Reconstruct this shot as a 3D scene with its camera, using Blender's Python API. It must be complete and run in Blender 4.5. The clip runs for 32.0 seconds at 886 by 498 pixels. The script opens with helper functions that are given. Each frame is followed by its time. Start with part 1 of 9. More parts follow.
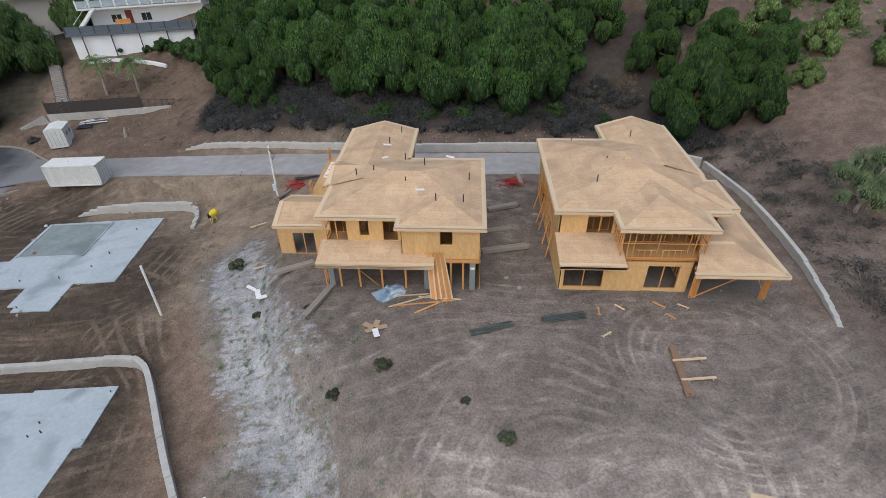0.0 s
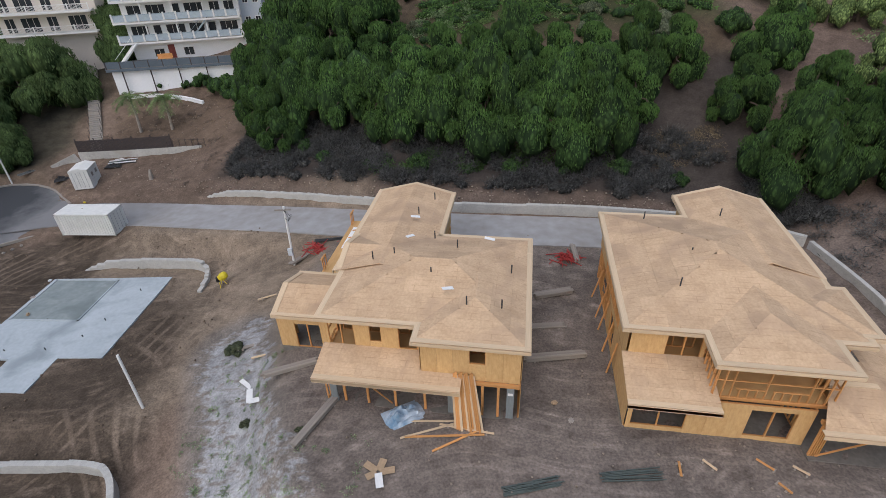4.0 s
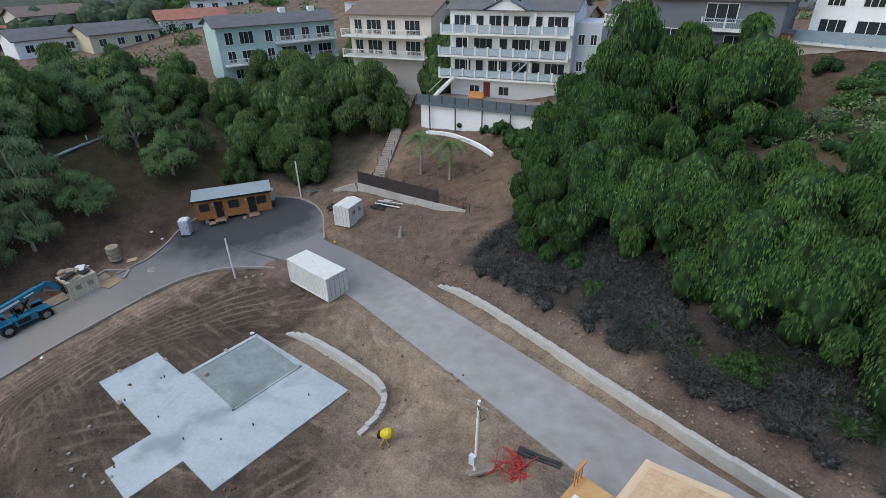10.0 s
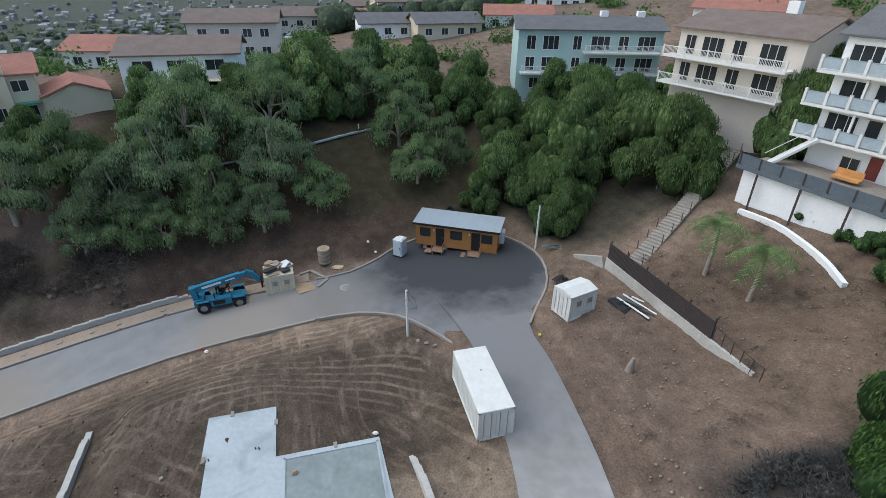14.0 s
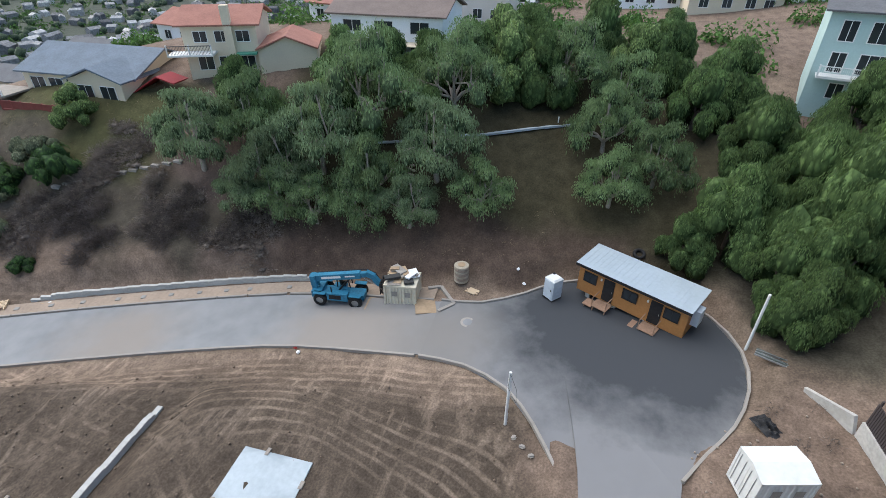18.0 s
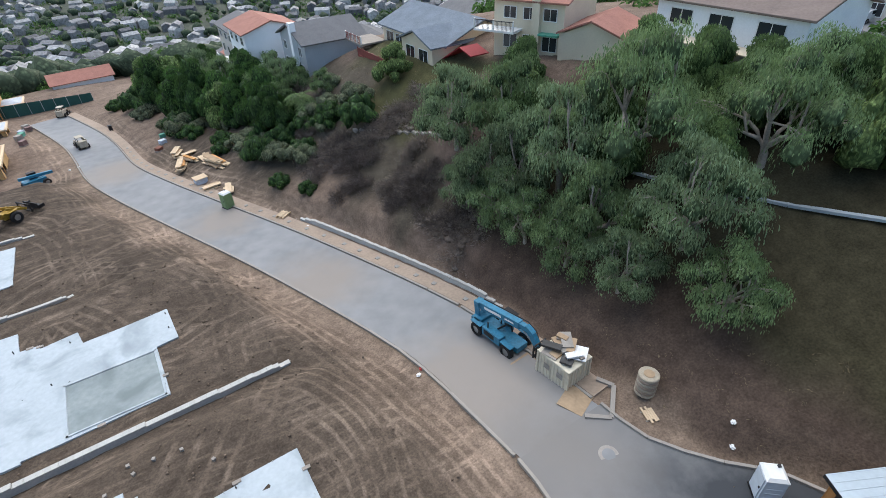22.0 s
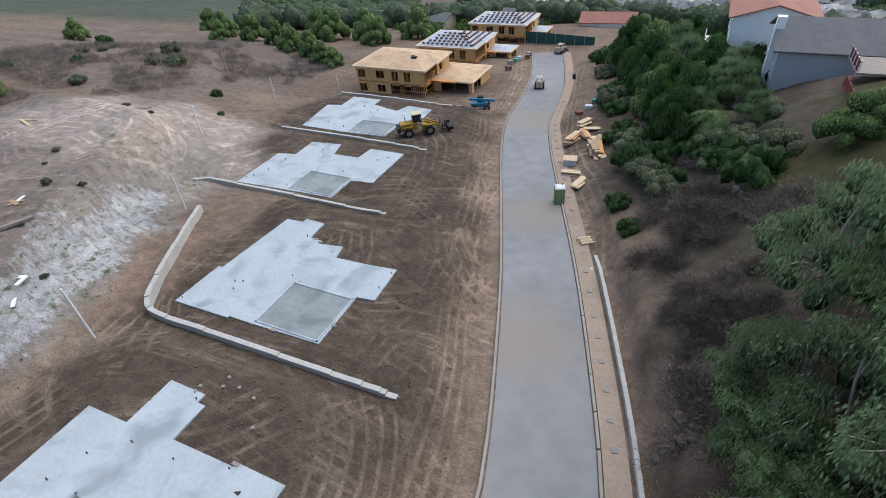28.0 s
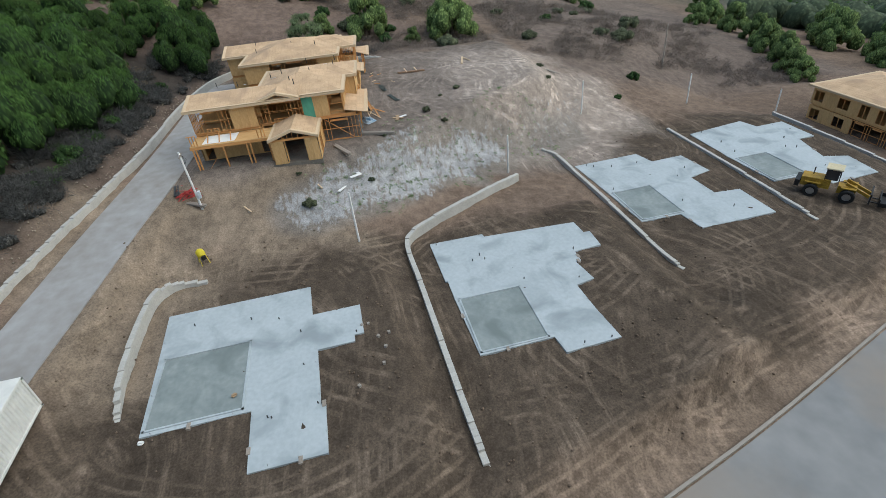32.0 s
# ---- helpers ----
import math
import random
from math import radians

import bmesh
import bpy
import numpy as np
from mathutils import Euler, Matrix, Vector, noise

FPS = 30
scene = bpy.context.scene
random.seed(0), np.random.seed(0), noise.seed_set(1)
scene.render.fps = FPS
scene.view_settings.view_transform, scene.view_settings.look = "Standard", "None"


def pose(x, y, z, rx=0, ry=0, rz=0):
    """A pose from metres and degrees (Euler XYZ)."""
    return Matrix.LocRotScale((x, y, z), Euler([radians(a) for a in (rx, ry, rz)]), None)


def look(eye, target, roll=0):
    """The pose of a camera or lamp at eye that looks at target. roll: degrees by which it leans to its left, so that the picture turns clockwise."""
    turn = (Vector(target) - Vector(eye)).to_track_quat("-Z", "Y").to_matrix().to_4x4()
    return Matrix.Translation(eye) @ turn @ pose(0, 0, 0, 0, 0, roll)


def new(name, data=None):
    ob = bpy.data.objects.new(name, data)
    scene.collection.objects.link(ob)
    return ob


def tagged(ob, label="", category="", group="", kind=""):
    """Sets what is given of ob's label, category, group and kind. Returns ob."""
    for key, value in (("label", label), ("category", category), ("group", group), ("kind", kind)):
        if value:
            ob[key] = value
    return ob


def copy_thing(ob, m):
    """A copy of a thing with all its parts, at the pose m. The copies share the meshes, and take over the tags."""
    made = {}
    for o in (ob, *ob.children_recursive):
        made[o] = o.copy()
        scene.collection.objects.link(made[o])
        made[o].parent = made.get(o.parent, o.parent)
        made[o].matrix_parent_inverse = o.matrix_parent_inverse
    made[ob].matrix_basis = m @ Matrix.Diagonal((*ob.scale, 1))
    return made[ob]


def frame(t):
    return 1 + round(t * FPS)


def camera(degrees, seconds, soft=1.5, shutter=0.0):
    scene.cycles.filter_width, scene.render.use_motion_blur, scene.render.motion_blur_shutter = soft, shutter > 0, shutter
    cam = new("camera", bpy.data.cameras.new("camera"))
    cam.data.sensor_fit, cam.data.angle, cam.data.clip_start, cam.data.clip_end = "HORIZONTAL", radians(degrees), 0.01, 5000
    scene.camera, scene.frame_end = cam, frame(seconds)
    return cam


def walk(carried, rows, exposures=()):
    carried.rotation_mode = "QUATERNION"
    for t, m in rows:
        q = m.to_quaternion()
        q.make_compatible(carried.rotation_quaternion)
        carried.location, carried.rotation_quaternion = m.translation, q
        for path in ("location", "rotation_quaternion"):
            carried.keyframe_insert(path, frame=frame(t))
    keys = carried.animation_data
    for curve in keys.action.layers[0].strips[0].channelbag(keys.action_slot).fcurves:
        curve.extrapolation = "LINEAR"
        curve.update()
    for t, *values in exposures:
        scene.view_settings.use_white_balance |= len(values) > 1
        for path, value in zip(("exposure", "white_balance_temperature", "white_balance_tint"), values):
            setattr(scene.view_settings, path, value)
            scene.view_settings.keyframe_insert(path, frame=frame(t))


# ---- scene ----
cam = camera(82, 32.0, 0.75)


def view(x, y, z, yaw, pitch, roll):
    a, p = radians(yaw), radians(pitch)
    ahead = Vector((-math.sin(a) * math.cos(p), math.cos(a) * math.cos(p), math.sin(p)))
    return look((x, y, z), Vector((x, y, z)) + ahead, roll)


PATH = [
    (0, 8.62, -24.86, 24.39, -2.03, -34.75, -0.99),
    (0.5, 8.67, -23.96, 24.43, -1.96, -34.75, -1.04),
    (1, 8.9, -23.08, 24.43, -1.26, -34.64, -1.25),
    (1.5, 8.97, -21.75, 24.58, -1.01, -35.02, -1.34),
    (2, 9.08, -20.92, 24.52, -0.35, -34.38, -1.41),
    (2.5, 9.12, -19.75, 24.57, 0.21, -33.83, -1.35),
    (3.5, 9.58, -16.91, 24.4, 2.11, -32.76, -1.76),
    (4.5, 9.99, -13.27, 24.24, 7.33, -31.87, -2.08),
    (5, 10.05, -11.45, 24.23, 10.78, -31.51, -2.09),
    (5.5, 10.03, -9.67, 24.24, 15.19, -31.03, -1.94),
    (6, 9.84, -8.07, 24.32, 19.53, -30.56, -1.53),
    (6.5, 9.58, -6.38, 24.33, 23.94, -30.08, -1.24),
    (7, 9.25, -4.52, 24.36, 27.74, -29.83, -1.21),
    (7.5, 8.81, -2.53, 24.46, 30.93, -29.81, -1.36),
    (8, 8.31, -0.73, 24.58, 33.32, -29.68, -1.36),
    (8.5, 7.4, 1.19, 24.55, 34.82, -29.52, -1.17),
    (9, 6.51, 3.19, 24.52, 36.06, -29.48, -1.32),
    (9.5, 5.52, 5.14, 24.61, 37.59, -29.41, -1.15),
    (10, 4.59, 7.07, 24.62, 40.39, -29.22, -1.06),
    (10.5, 3.53, 9.03, 24.7, 43.37, -29.11, -0.97),
    (11, 2.28, 11.03, 24.69, 46.56, -28.96, -0.81),
    (11.5, 0.95, 13.06, 24.6, 51.04, -28.77, -0.63),
    (12, -0.63, 15.06, 24.55, 55.65, -28.62, -0.3),
    (12.5, -2.23, 17.03, 24.43, 60.34, -28.52, -0.04),
    (13, -4.03, 18.91, 24.18, 65.68, -28.32, 0.19),
    (13.5, -5.88, 20.56, 24.05, 70.82, -28.67, 0.56),
    (14, -7.67, 21.95, 23.96, 75.34, -29.13, 0.7),
    (14.5, -9.35, 23.1, 23.96, 79.15, -29.59, 0.72),
    (15, -10.97, 24.19, 23.78, 83.03, -29.95, 0.61),
    (15.5, -12.47, 25.24, 23.75, 86.95, -30.5, 0.56),
    (16.5, -15.52, 27.17, 23.56, 93.53, -31.37, 0.42),
    (17.5, -18.7, 28.81, 23.48, 100.88, -32.39, 0.19),
    (18, -20.47, 29.45, 23.57, 104.5, -33.24, 0.2),
    (18.5, -22.1, 30.34, 23.51, 110.21, -33.62, -0.16),
    (19, -23.83, 31.1, 23.63, 116.19, -34.24, -0.46),
    (19.5, -25.56, 31.7, 23.59, 121.98, -34.55, -0.66),
    (20, -27.41, 32.35, 23.56, 127.38, -34.82, -1.16),
    (20.5, -29.33, 32.87, 23.43, 133.16, -34.9, -1.57),
    (21, -31.41, 33.16, 23.51, 138.93, -35.28, -2.19),
    (21.5, -33.27, 33.35, 23.48, 143.71, -35.54, -2.52),
    (22, -35.05, 33.32, 23.45, 148.27, -35.64, -2.76),
    (22.5, -36.81, 33.08, 23.43, 153.04, -35.8, -2.92),
    (23, -38.42, 32.71, 23.72, 157.7, -36.24, -2.78),
    (23.5, -40.04, 32.19, 23.83, 162.09, -36.64, -2.81),
    (24, -41.62, 31.52, 23.97, 166.35, -36.95, -2.91),
    (24.5, -43.25, 30.7, 23.76, 171.66, -37.03, -3.17),
    (25.5, -46.36, 28.7, 23.57, 180.03, -37.37, -3.61),
    (26.5, -49.2, 26.05, 23.43, 189.7, -37.41, -4.19),
    (27, -50.52, 24.79, 23.59, 194.43, -37.45, -4.13),
    (27.5, -51.89, 23.21, 23.46, 201.82, -37.21, -4.84),
    (28, -53.09, 21.52, 23.39, 208.09, -37.04, -5.15),
    (28.5, -54.09, 19.78, 23.36, 215.02, -36.83, -5.5),
    (29, -55, 17.88, 23.07, 223.14, -36.28, -6.02),
    (29.5, -55.67, 15.94, 22.85, 229.89, -35.88, -6.31),
    (30, -55.83, 14.04, 22.58, 236.9, -35.47, -6.3),
    (30.5, -56.01, 12.16, 22.15, 243.56, -35.05, -6.5),
    (31, -55.99, 10.48, 21.86, 249.89, -34.85, -6.5),
    (31.5, -55.94, 8.95, 21.51, 255.33, -34.56, -6.56),
    (32, -55.85, 7.71, 21.11, 260.56, -34.17, -6.51),
]
walk(cam, [(row[0], view(*row[1:])) for row in PATH], [(0, 0.40, 6500, 10), (5, 0.34, 6500, 13), (8, 0.38, 6400, 10), (10, 0.48, 6200, 7), (13, 0.62, 6250, 6), (15.5, 0.88, 6350, 7), (18, 1.17, 6450, 8), (21, 1.18, 6500, 8), (24, 1.06, 6500, 10), (28, 0.83, 6450, 10), (30, 0.57, 6500, 6), (32, 0.53, 6550, 2)])

# ---- world and sun ----
world = bpy.data.worlds.new("sky")
scene.world = world
world.use_nodes = True
wn = world.node_tree
sky = wn.nodes.new("ShaderNodeTexSky")
sky.sky_type, sky.sun_disc = "NISHITA", False
sky.sun_elevation, sky.sun_rotation = radians(32), radians(205)
sky.air_density, sky.dust_density, sky.ozone_density = 1.0, 1.2, 1.0
wn.nodes["Background"].inputs["Strength"].default_value = 0.13
wn.links.new(sky.outputs["Color"], wn.nodes["Background"].inputs["Color"])
sun = new("sun", bpy.data.lights.new("sun", "SUN"))
sun.data.energy, sun.data.angle, sun.data.color = 1.5, radians(75), (1.0, 0.97, 0.93)
sun.matrix_world = look((0, 0, 60), (7, 18, 0))

# ---- materials ----
def mat(name, base, rough=0.85, metal=0.0, grain=8.0, coarse=0.6, vary=0.25, bump=0.15, other=None, spread=0.0, spec=0.3, stain=None):
    """Two scales of noise between base and a second tone, grain relief, and a change from piece to piece."""
    m = bpy.data.materials.new(name)
    m.use_nodes = True
    n, l = m.node_tree.nodes, m.node_tree.links
    b = n["Principled BSDF"]
    b.inputs["Roughness"].default_value, b.inputs["Metallic"].default_value = rough, metal
    b.inputs["Specular IOR Level"].default_value = spec
    co = n.new("ShaderNodeTexCoord")
    fine, big = n.new("ShaderNodeTexNoise"), n.new("ShaderNodeTexNoise")
    for t, s in ((fine, grain), (big, coarse)):
        t.inputs["Scale"].default_value, t.inputs["Detail"].default_value = s, 6
        l.new(co.outputs["Object"], t.inputs["Vector"])
    add = n.new("ShaderNodeMath")
    add.operation = "ADD"
    l.new(fine.outputs["Fac"], add.inputs[0])
    l.new(big.outputs["Fac"], add.inputs[1])
    ramp = n.new("ShaderNodeMapRange")
    ramp.inputs["From Min"].default_value, ramp.inputs["From Max"].default_value = 0.7, 1.3
    l.new(add.outputs[0], ramp.inputs["Value"])
    mix = n.new("ShaderNodeMix")
    mix.data_type = "RGBA"
    second = other or tuple(c * (1 - vary) for c in base)
    mix.inputs["A"].default_value, mix.inputs["B"].default_value = (*second, 1), (*base, 1)
    l.new(ramp.outputs["Result"], mix.inputs["Factor"])
    out = mix.outputs["Result"]
    if stain:
        spot, rng2, mix2 = n.new("ShaderNodeTexNoise"), n.new("ShaderNodeMapRange"), n.new("ShaderNodeMix")
        spot.inputs["Scale"].default_value, spot.inputs["Detail"].default_value, spot.inputs["Distortion"].default_value = 0.33, 4, 0.6
        l.new(co.outputs["Object"], spot.inputs["Vector"])
        rng2.inputs["From Min"].default_value, rng2.inputs["From Max"].default_value = 0.5, 0.7
        l.new(spot.outputs["Fac"], rng2.inputs["Value"])
        mix2.data_type = "RGBA"
        mix2.inputs["B"].default_value = (*stain, 1)
        l.new(rng2.outputs["Result"], mix2.inputs["Factor"])
        l.new(out, mix2.inputs["A"])
        out = mix2.outputs["Result"]
    if spread:
        info, hsv = n.new("ShaderNodeObjectInfo"), n.new("ShaderNodeHueSaturation")
        rng = n.new("ShaderNodeMapRange")
        rng.inputs["To Min"].default_value, rng.inputs["To Max"].default_value = 1 - spread, 1 + spread
        l.new(info.outputs["Random"], rng.inputs["Value"])
        l.new(rng.outputs["Result"], hsv.inputs["Value"])
        l.new(out, hsv.inputs["Color"])
        out = hsv.outputs["Color"]
    l.new(out, b.inputs["Base Color"])
    if bump:
        bm_ = n.new("ShaderNodeBump")
        bm_.inputs["Strength"].default_value, bm_.inputs["Distance"].default_value = bump, 0.05
        l.new(fine.outputs["Fac"], bm_.inputs["Height"])
        l.new(bm_.outputs["Normal"], b.inputs["Normal"])
    return m


CONCRETE = mat("pale new concrete", (0.435, 0.482, 0.508), 0.8, grain=3, coarse=0.35, other=(0.35, 0.395, 0.42), bump=0.05, stain=(0.26, 0.30, 0.32))
CONCRETE_WET = mat("darker fresh concrete", (0.27, 0.305, 0.305), 0.75, grain=2.5, coarse=0.5, other=(0.19, 0.225, 0.225), bump=0.05, stain=(0.16, 0.19, 0.19))
BLOCK = mat("grey concrete block", (0.50, 0.49, 0.46), 0.9, grain=6, coarse=0.8, vary=0.25, spread=0.06)
FOOTING = mat("damp footing concrete", (0.30, 0.29, 0.27), 0.9, grain=5, coarse=1)
OSB = mat("strand board sheathing", (0.63, 0.405, 0.185), 0.8, grain=9, coarse=0.8, other=(0.48, 0.280, 0.115), spread=0.07)
ROOFOSB = mat("strand board roof deck", (0.60, 0.422, 0.270), 0.85, grain=7, coarse=0.9, other=(0.46, 0.312, 0.190), spread=0.07, stain=(0.42, 0.29, 0.19))


def nail_rows(m):
    """Faint rows of nails and panel clips across a roof deck."""
    n, l = m.node_tree.nodes, m.node_tree.links
    socket = n["Principled BSDF"].inputs["Base Color"]
    out = socket.links[0].from_socket
    co, rows, mix = n.new("ShaderNodeTexCoord"), n.new("ShaderNodeTexBrick"), n.new("ShaderNodeMix")
    l.new(co.outputs["Object"], rows.inputs["Vector"])
    for k, v in (("Scale", 1.0), ("Mortar Size", 0.03), ("Mortar Smooth", 0.8), ("Brick Width", 2.44), ("Row Height", 0.41)):
        rows.inputs[k].default_value = v
    rows.inputs["Color1"].default_value = rows.inputs["Color2"].default_value = (1, 1, 1, 1)
    rows.inputs["Mortar"].default_value = (0.80, 0.76, 0.72, 1)
    patchy, rng = n.new("ShaderNodeTexNoise"), n.new("ShaderNodeMapRange")
    patchy.inputs["Scale"].default_value, patchy.inputs["Detail"].default_value = 1.3, 4.0
    l.new(co.outputs["Object"], patchy.inputs["Vector"])
    rng.inputs["From Min"].default_value, rng.inputs["From Max"].default_value = 0.42, 0.62
    l.new(patchy.outputs["Fac"], rng.inputs["Value"])
    l.new(rng.outputs["Result"], mix.inputs["Factor"])
    mix.data_type, mix.blend_type = "RGBA", "MULTIPLY"
    l.new(out, mix.inputs["A"])
    l.new(rows.outputs["Color"], mix.inputs["B"])
    l.new(mix.outputs["Result"], socket)


nail_rows(ROOFOSB)
LUMBER = mat("framing lumber", (0.64, 0.34, 0.130), 0.75, grain=12, coarse=2, other=(0.48, 0.215, 0.072), spread=0.14)
PALEWOOD = mat("pale new board", (0.66, 0.50, 0.33), 0.75, grain=10, coarse=2, vary=0.2, spread=0.08)
GREYWOOD = mat("weathered grey timber", (0.33, 0.29, 0.25), 0.85, grain=10, coarse=2, vary=0.3, spread=0.1)
BROWNWOOD = mat("brown weathered plank", (0.30, 0.19, 0.125), 0.85, grain=10, coarse=2, vary=0.3, spread=0.1)
WHITEPAINT = mat("white paint", (0.74, 0.74, 0.72), 0.6, grain=4, coarse=0.6, vary=0.12, bump=0.03)

# ---- mesh helpers ----
def part(name, bm, material, parent=None, label="", smooth=False):
    """One mesh object, linked under its parent."""
    me = bpy.data.meshes.new(name)
    bm.to_mesh(me)
    bm.free()
    return mesh_part(name, me, material, parent, label, smooth)


def mesh_part(name, me, material, parent=None, label="", smooth=False):
    for m in material if isinstance(material, (list, tuple)) else (material,):
        if m.name not in me.materials:
            me.materials.append(m)
    if smooth:
        me.polygons.foreach_set("use_smooth", [True] * len(me.polygons))
    ob = new(name, me)
    ob.parent = parent
    return tagged(ob, label)


def thing(name, x, y, z, turn, label, category, group="", kind=""):
    ob = new(name)
    ob.matrix_world = pose(x, y, z, 0, 0, turn)
    return tagged(ob, label, category, group, kind)


def box(bm, x0, y0, z0, x1, y1, z1, m=None):
    """A box between two corners; m turns and moves it."""
    v = [Vector((x, y, z)) for x in (x0, x1) for y in (y0, y1) for z in (z0, z1)]
    v = [bm.verts.new(m @ c if m else c) for c in v]
    for f in ((0, 1, 3, 2), (4, 6, 7, 5), (0, 4, 5, 1), (2, 3, 7, 6), (0, 2, 6, 4), (1, 5, 7, 3)):
        bm.faces.new([v[i] for i in f])
    return bm


def boxes(*rows):
    bm = bmesh.new()
    for r in rows:
        box(bm, *r)
    return bm


def bar(bm, a, b, w, h=None, up=(0, 0, 1)):
    """A straight bar of section w by h from a to b."""
    a, b, h = Vector(a), Vector(b), h or w
    d = (b - a).normalized()
    s = d.cross(Vector(up))
    s = s.normalized() if s.length > 1e-4 else Vector((1, 0, 0))
    u = s.cross(d)
    q = [bm.verts.new(p + s * i * w / 2 + u * j * h / 2) for p in (a, b) for i, j in ((-1, -1), (1, -1), (1, 1), (-1, 1))]
    for f in ((3, 2, 1, 0), (4, 5, 6, 7), (0, 1, 5, 4), (1, 2, 6, 5), (2, 3, 7, 6), (3, 0, 4, 7)):
        bm.faces.new([q[i] for i in f])
    return bm


def bars(*rows):
    bm = bmesh.new()
    for r in rows:
        bar(bm, *r)
    return bm


def tube(bm, pts, radii, n=8):
    """A tapered round tube through pts."""
    rings = []
    pts = [Vector(p) for p in pts]
    for i, p in enumerate(pts):
        d = (pts[min(i + 1, len(pts) - 1)] - pts[max(i - 1, 0)]).normalized()
        s = d.orthogonal().normalized()
        u = d.cross(s)
        r = radii[i] if isinstance(radii, (list, tuple)) else radii
        rings.append([bm.verts.new(p + (s * math.cos(6.2832 * k / n) + u * math.sin(6.2832 * k / n)) * r) for k in range(n)])
    for a, b in zip(rings, rings[1:]):
        for k in range(n):
            bm.faces.new((a[k], a[(k + 1) % n], b[(k + 1) % n], b[k]))
    bm.faces.new(rings[0][::-1])
    bm.faces.new(rings[-1])
    return bm


def slab_mesh(poly, z0, z1):
    """A flat prism over a plan outline."""
    bm = bmesh.new()
    lo, hi = [[bm.verts.new((x, y, z)) for x, y in poly] for z in (z0, z1)]
    bm.faces.new(hi)
    bm.faces.new(lo[::-1])
    for i in range(len(poly)):
        j = (i + 1) % len(poly)
        bm.faces.new((lo[i], lo[j], hi[j], hi[i]))
    bmesh.ops.recalc_face_normals(bm, faces=bm.faces)
    return bm


# ---- the lie of the land ----
ROAD = [(-52.5, 27, -4.98), (-51.2, 20, -5.1), (-50.6, 10, -6.0), (-49.2, 3, -6.6), (-45.6, -9, -7.5), (-42.6, -18, -8.2), (-38.6, -29, -9.0), (-33.6, -43, -10.0), (-30.2, -55, -11.0), (-28.6, -68, -12.0), (-26.5, -80, -12.8), (-21, -100, -14)]
DRIVE = [(-48, 34.2, -4.15), (-38, 35.4, -3.25), (-28, 34.4, -2.6), (-20, 32.7, -1.9), (-10, 30.7, -1.1), (0, 28.6, -0.45), (12, 27.2, -0.2), (24, 26.4, -0.2), (34, 24.8, -0.2)]
BULB = (-51.3, 34.6, -4.0, 8.3)
NORTH = [(-45, 47, -1.6), (-30, 47.5, -0.9), (-20, 44, 0.3), (-5, 41, 2), (10, 38, 2.5), (30, 36, 2), (-46, 58, 2), (-30, 60, 2.5), (-12, 55, 7), (10, 57, 13.4), (10, 62, 15.6), (35, 55, 13.2), (-50, 76, 9), (-30, 78, 10), (0, 73, 17.2), (30, 75, 19), (0, 110, 20), (-60, 100, 14)]
EAST = [(41, 24, 0), (40, 8, -0.4), (48, 20, 4), (60, -5, 2), (60, 40, 11), (85, 10, 9), (38.5, -12, -1), (50, -20, -1), (14, -26, -4.2), (22, -30, -4.6), (22, -50, -9.5), (42, -42, -3), (34, -70, -12), (50, -62, -6), (75, -60, -6), (100, -20, 6)]
WEST = [(-57, 10, -5.4), (-62, -11, 0.4), (-62, 25, -2.6), (-70, 15, 4.5), (-72, 0, 6), (-68, -24, 5), (-66, -45, 2.5), (-90, 10, 9), (-90, -20, 9), (-68, 45, 1), (-76, 65, 6), (-58, 60, 3), (-55, 47, -2), (-52, -28, -6), (-46, -55, -8.5), (-58, -75, -5), (-69, -48, 1.0), (-70, -62, -1.5), (-70, -78, -4.5), (-61, -60, -3.6), (-63, -34, 2.6)]
FAR = [(-20, -130, -16), (-90, -120, -16), (-160, -90, -25), (100, -120, -16), (-150, 40, 10), (-110, 110, 20), (130, 80, 26), (15, -95, -14)]
PADS = [(-38.5, -17, 8.5, 25.6, -4.46, 4.0), (-39, -13.2, -15, 3.9, -6.06, 1.6), (-25, 0.5, -34, -18.8, -7.9, 2.0), (-21, 4, -52.5, -37, -8.72, 2.0), (-18, 20, -84, -56, -12.2, 2.5)]
PAD_TOP = [(0, 10, -0.2), (0, 25, -0.2), (18, 25, -0.2), (36, 25, -0.2), (36, 0, -0.2), (30, -15, -0.2), (18, -18, -0.2), (13, -8, -0.2), (18, 5, -0.2)]
TOE = [(-10.5, 11, -3.9), (-9.5, 4, -5.0), (-5, -4, -5.4), (-2, -12, -6.2), (4, -16, -6.9), (8, -24, -6.6), (-9, 18, -2.6)]

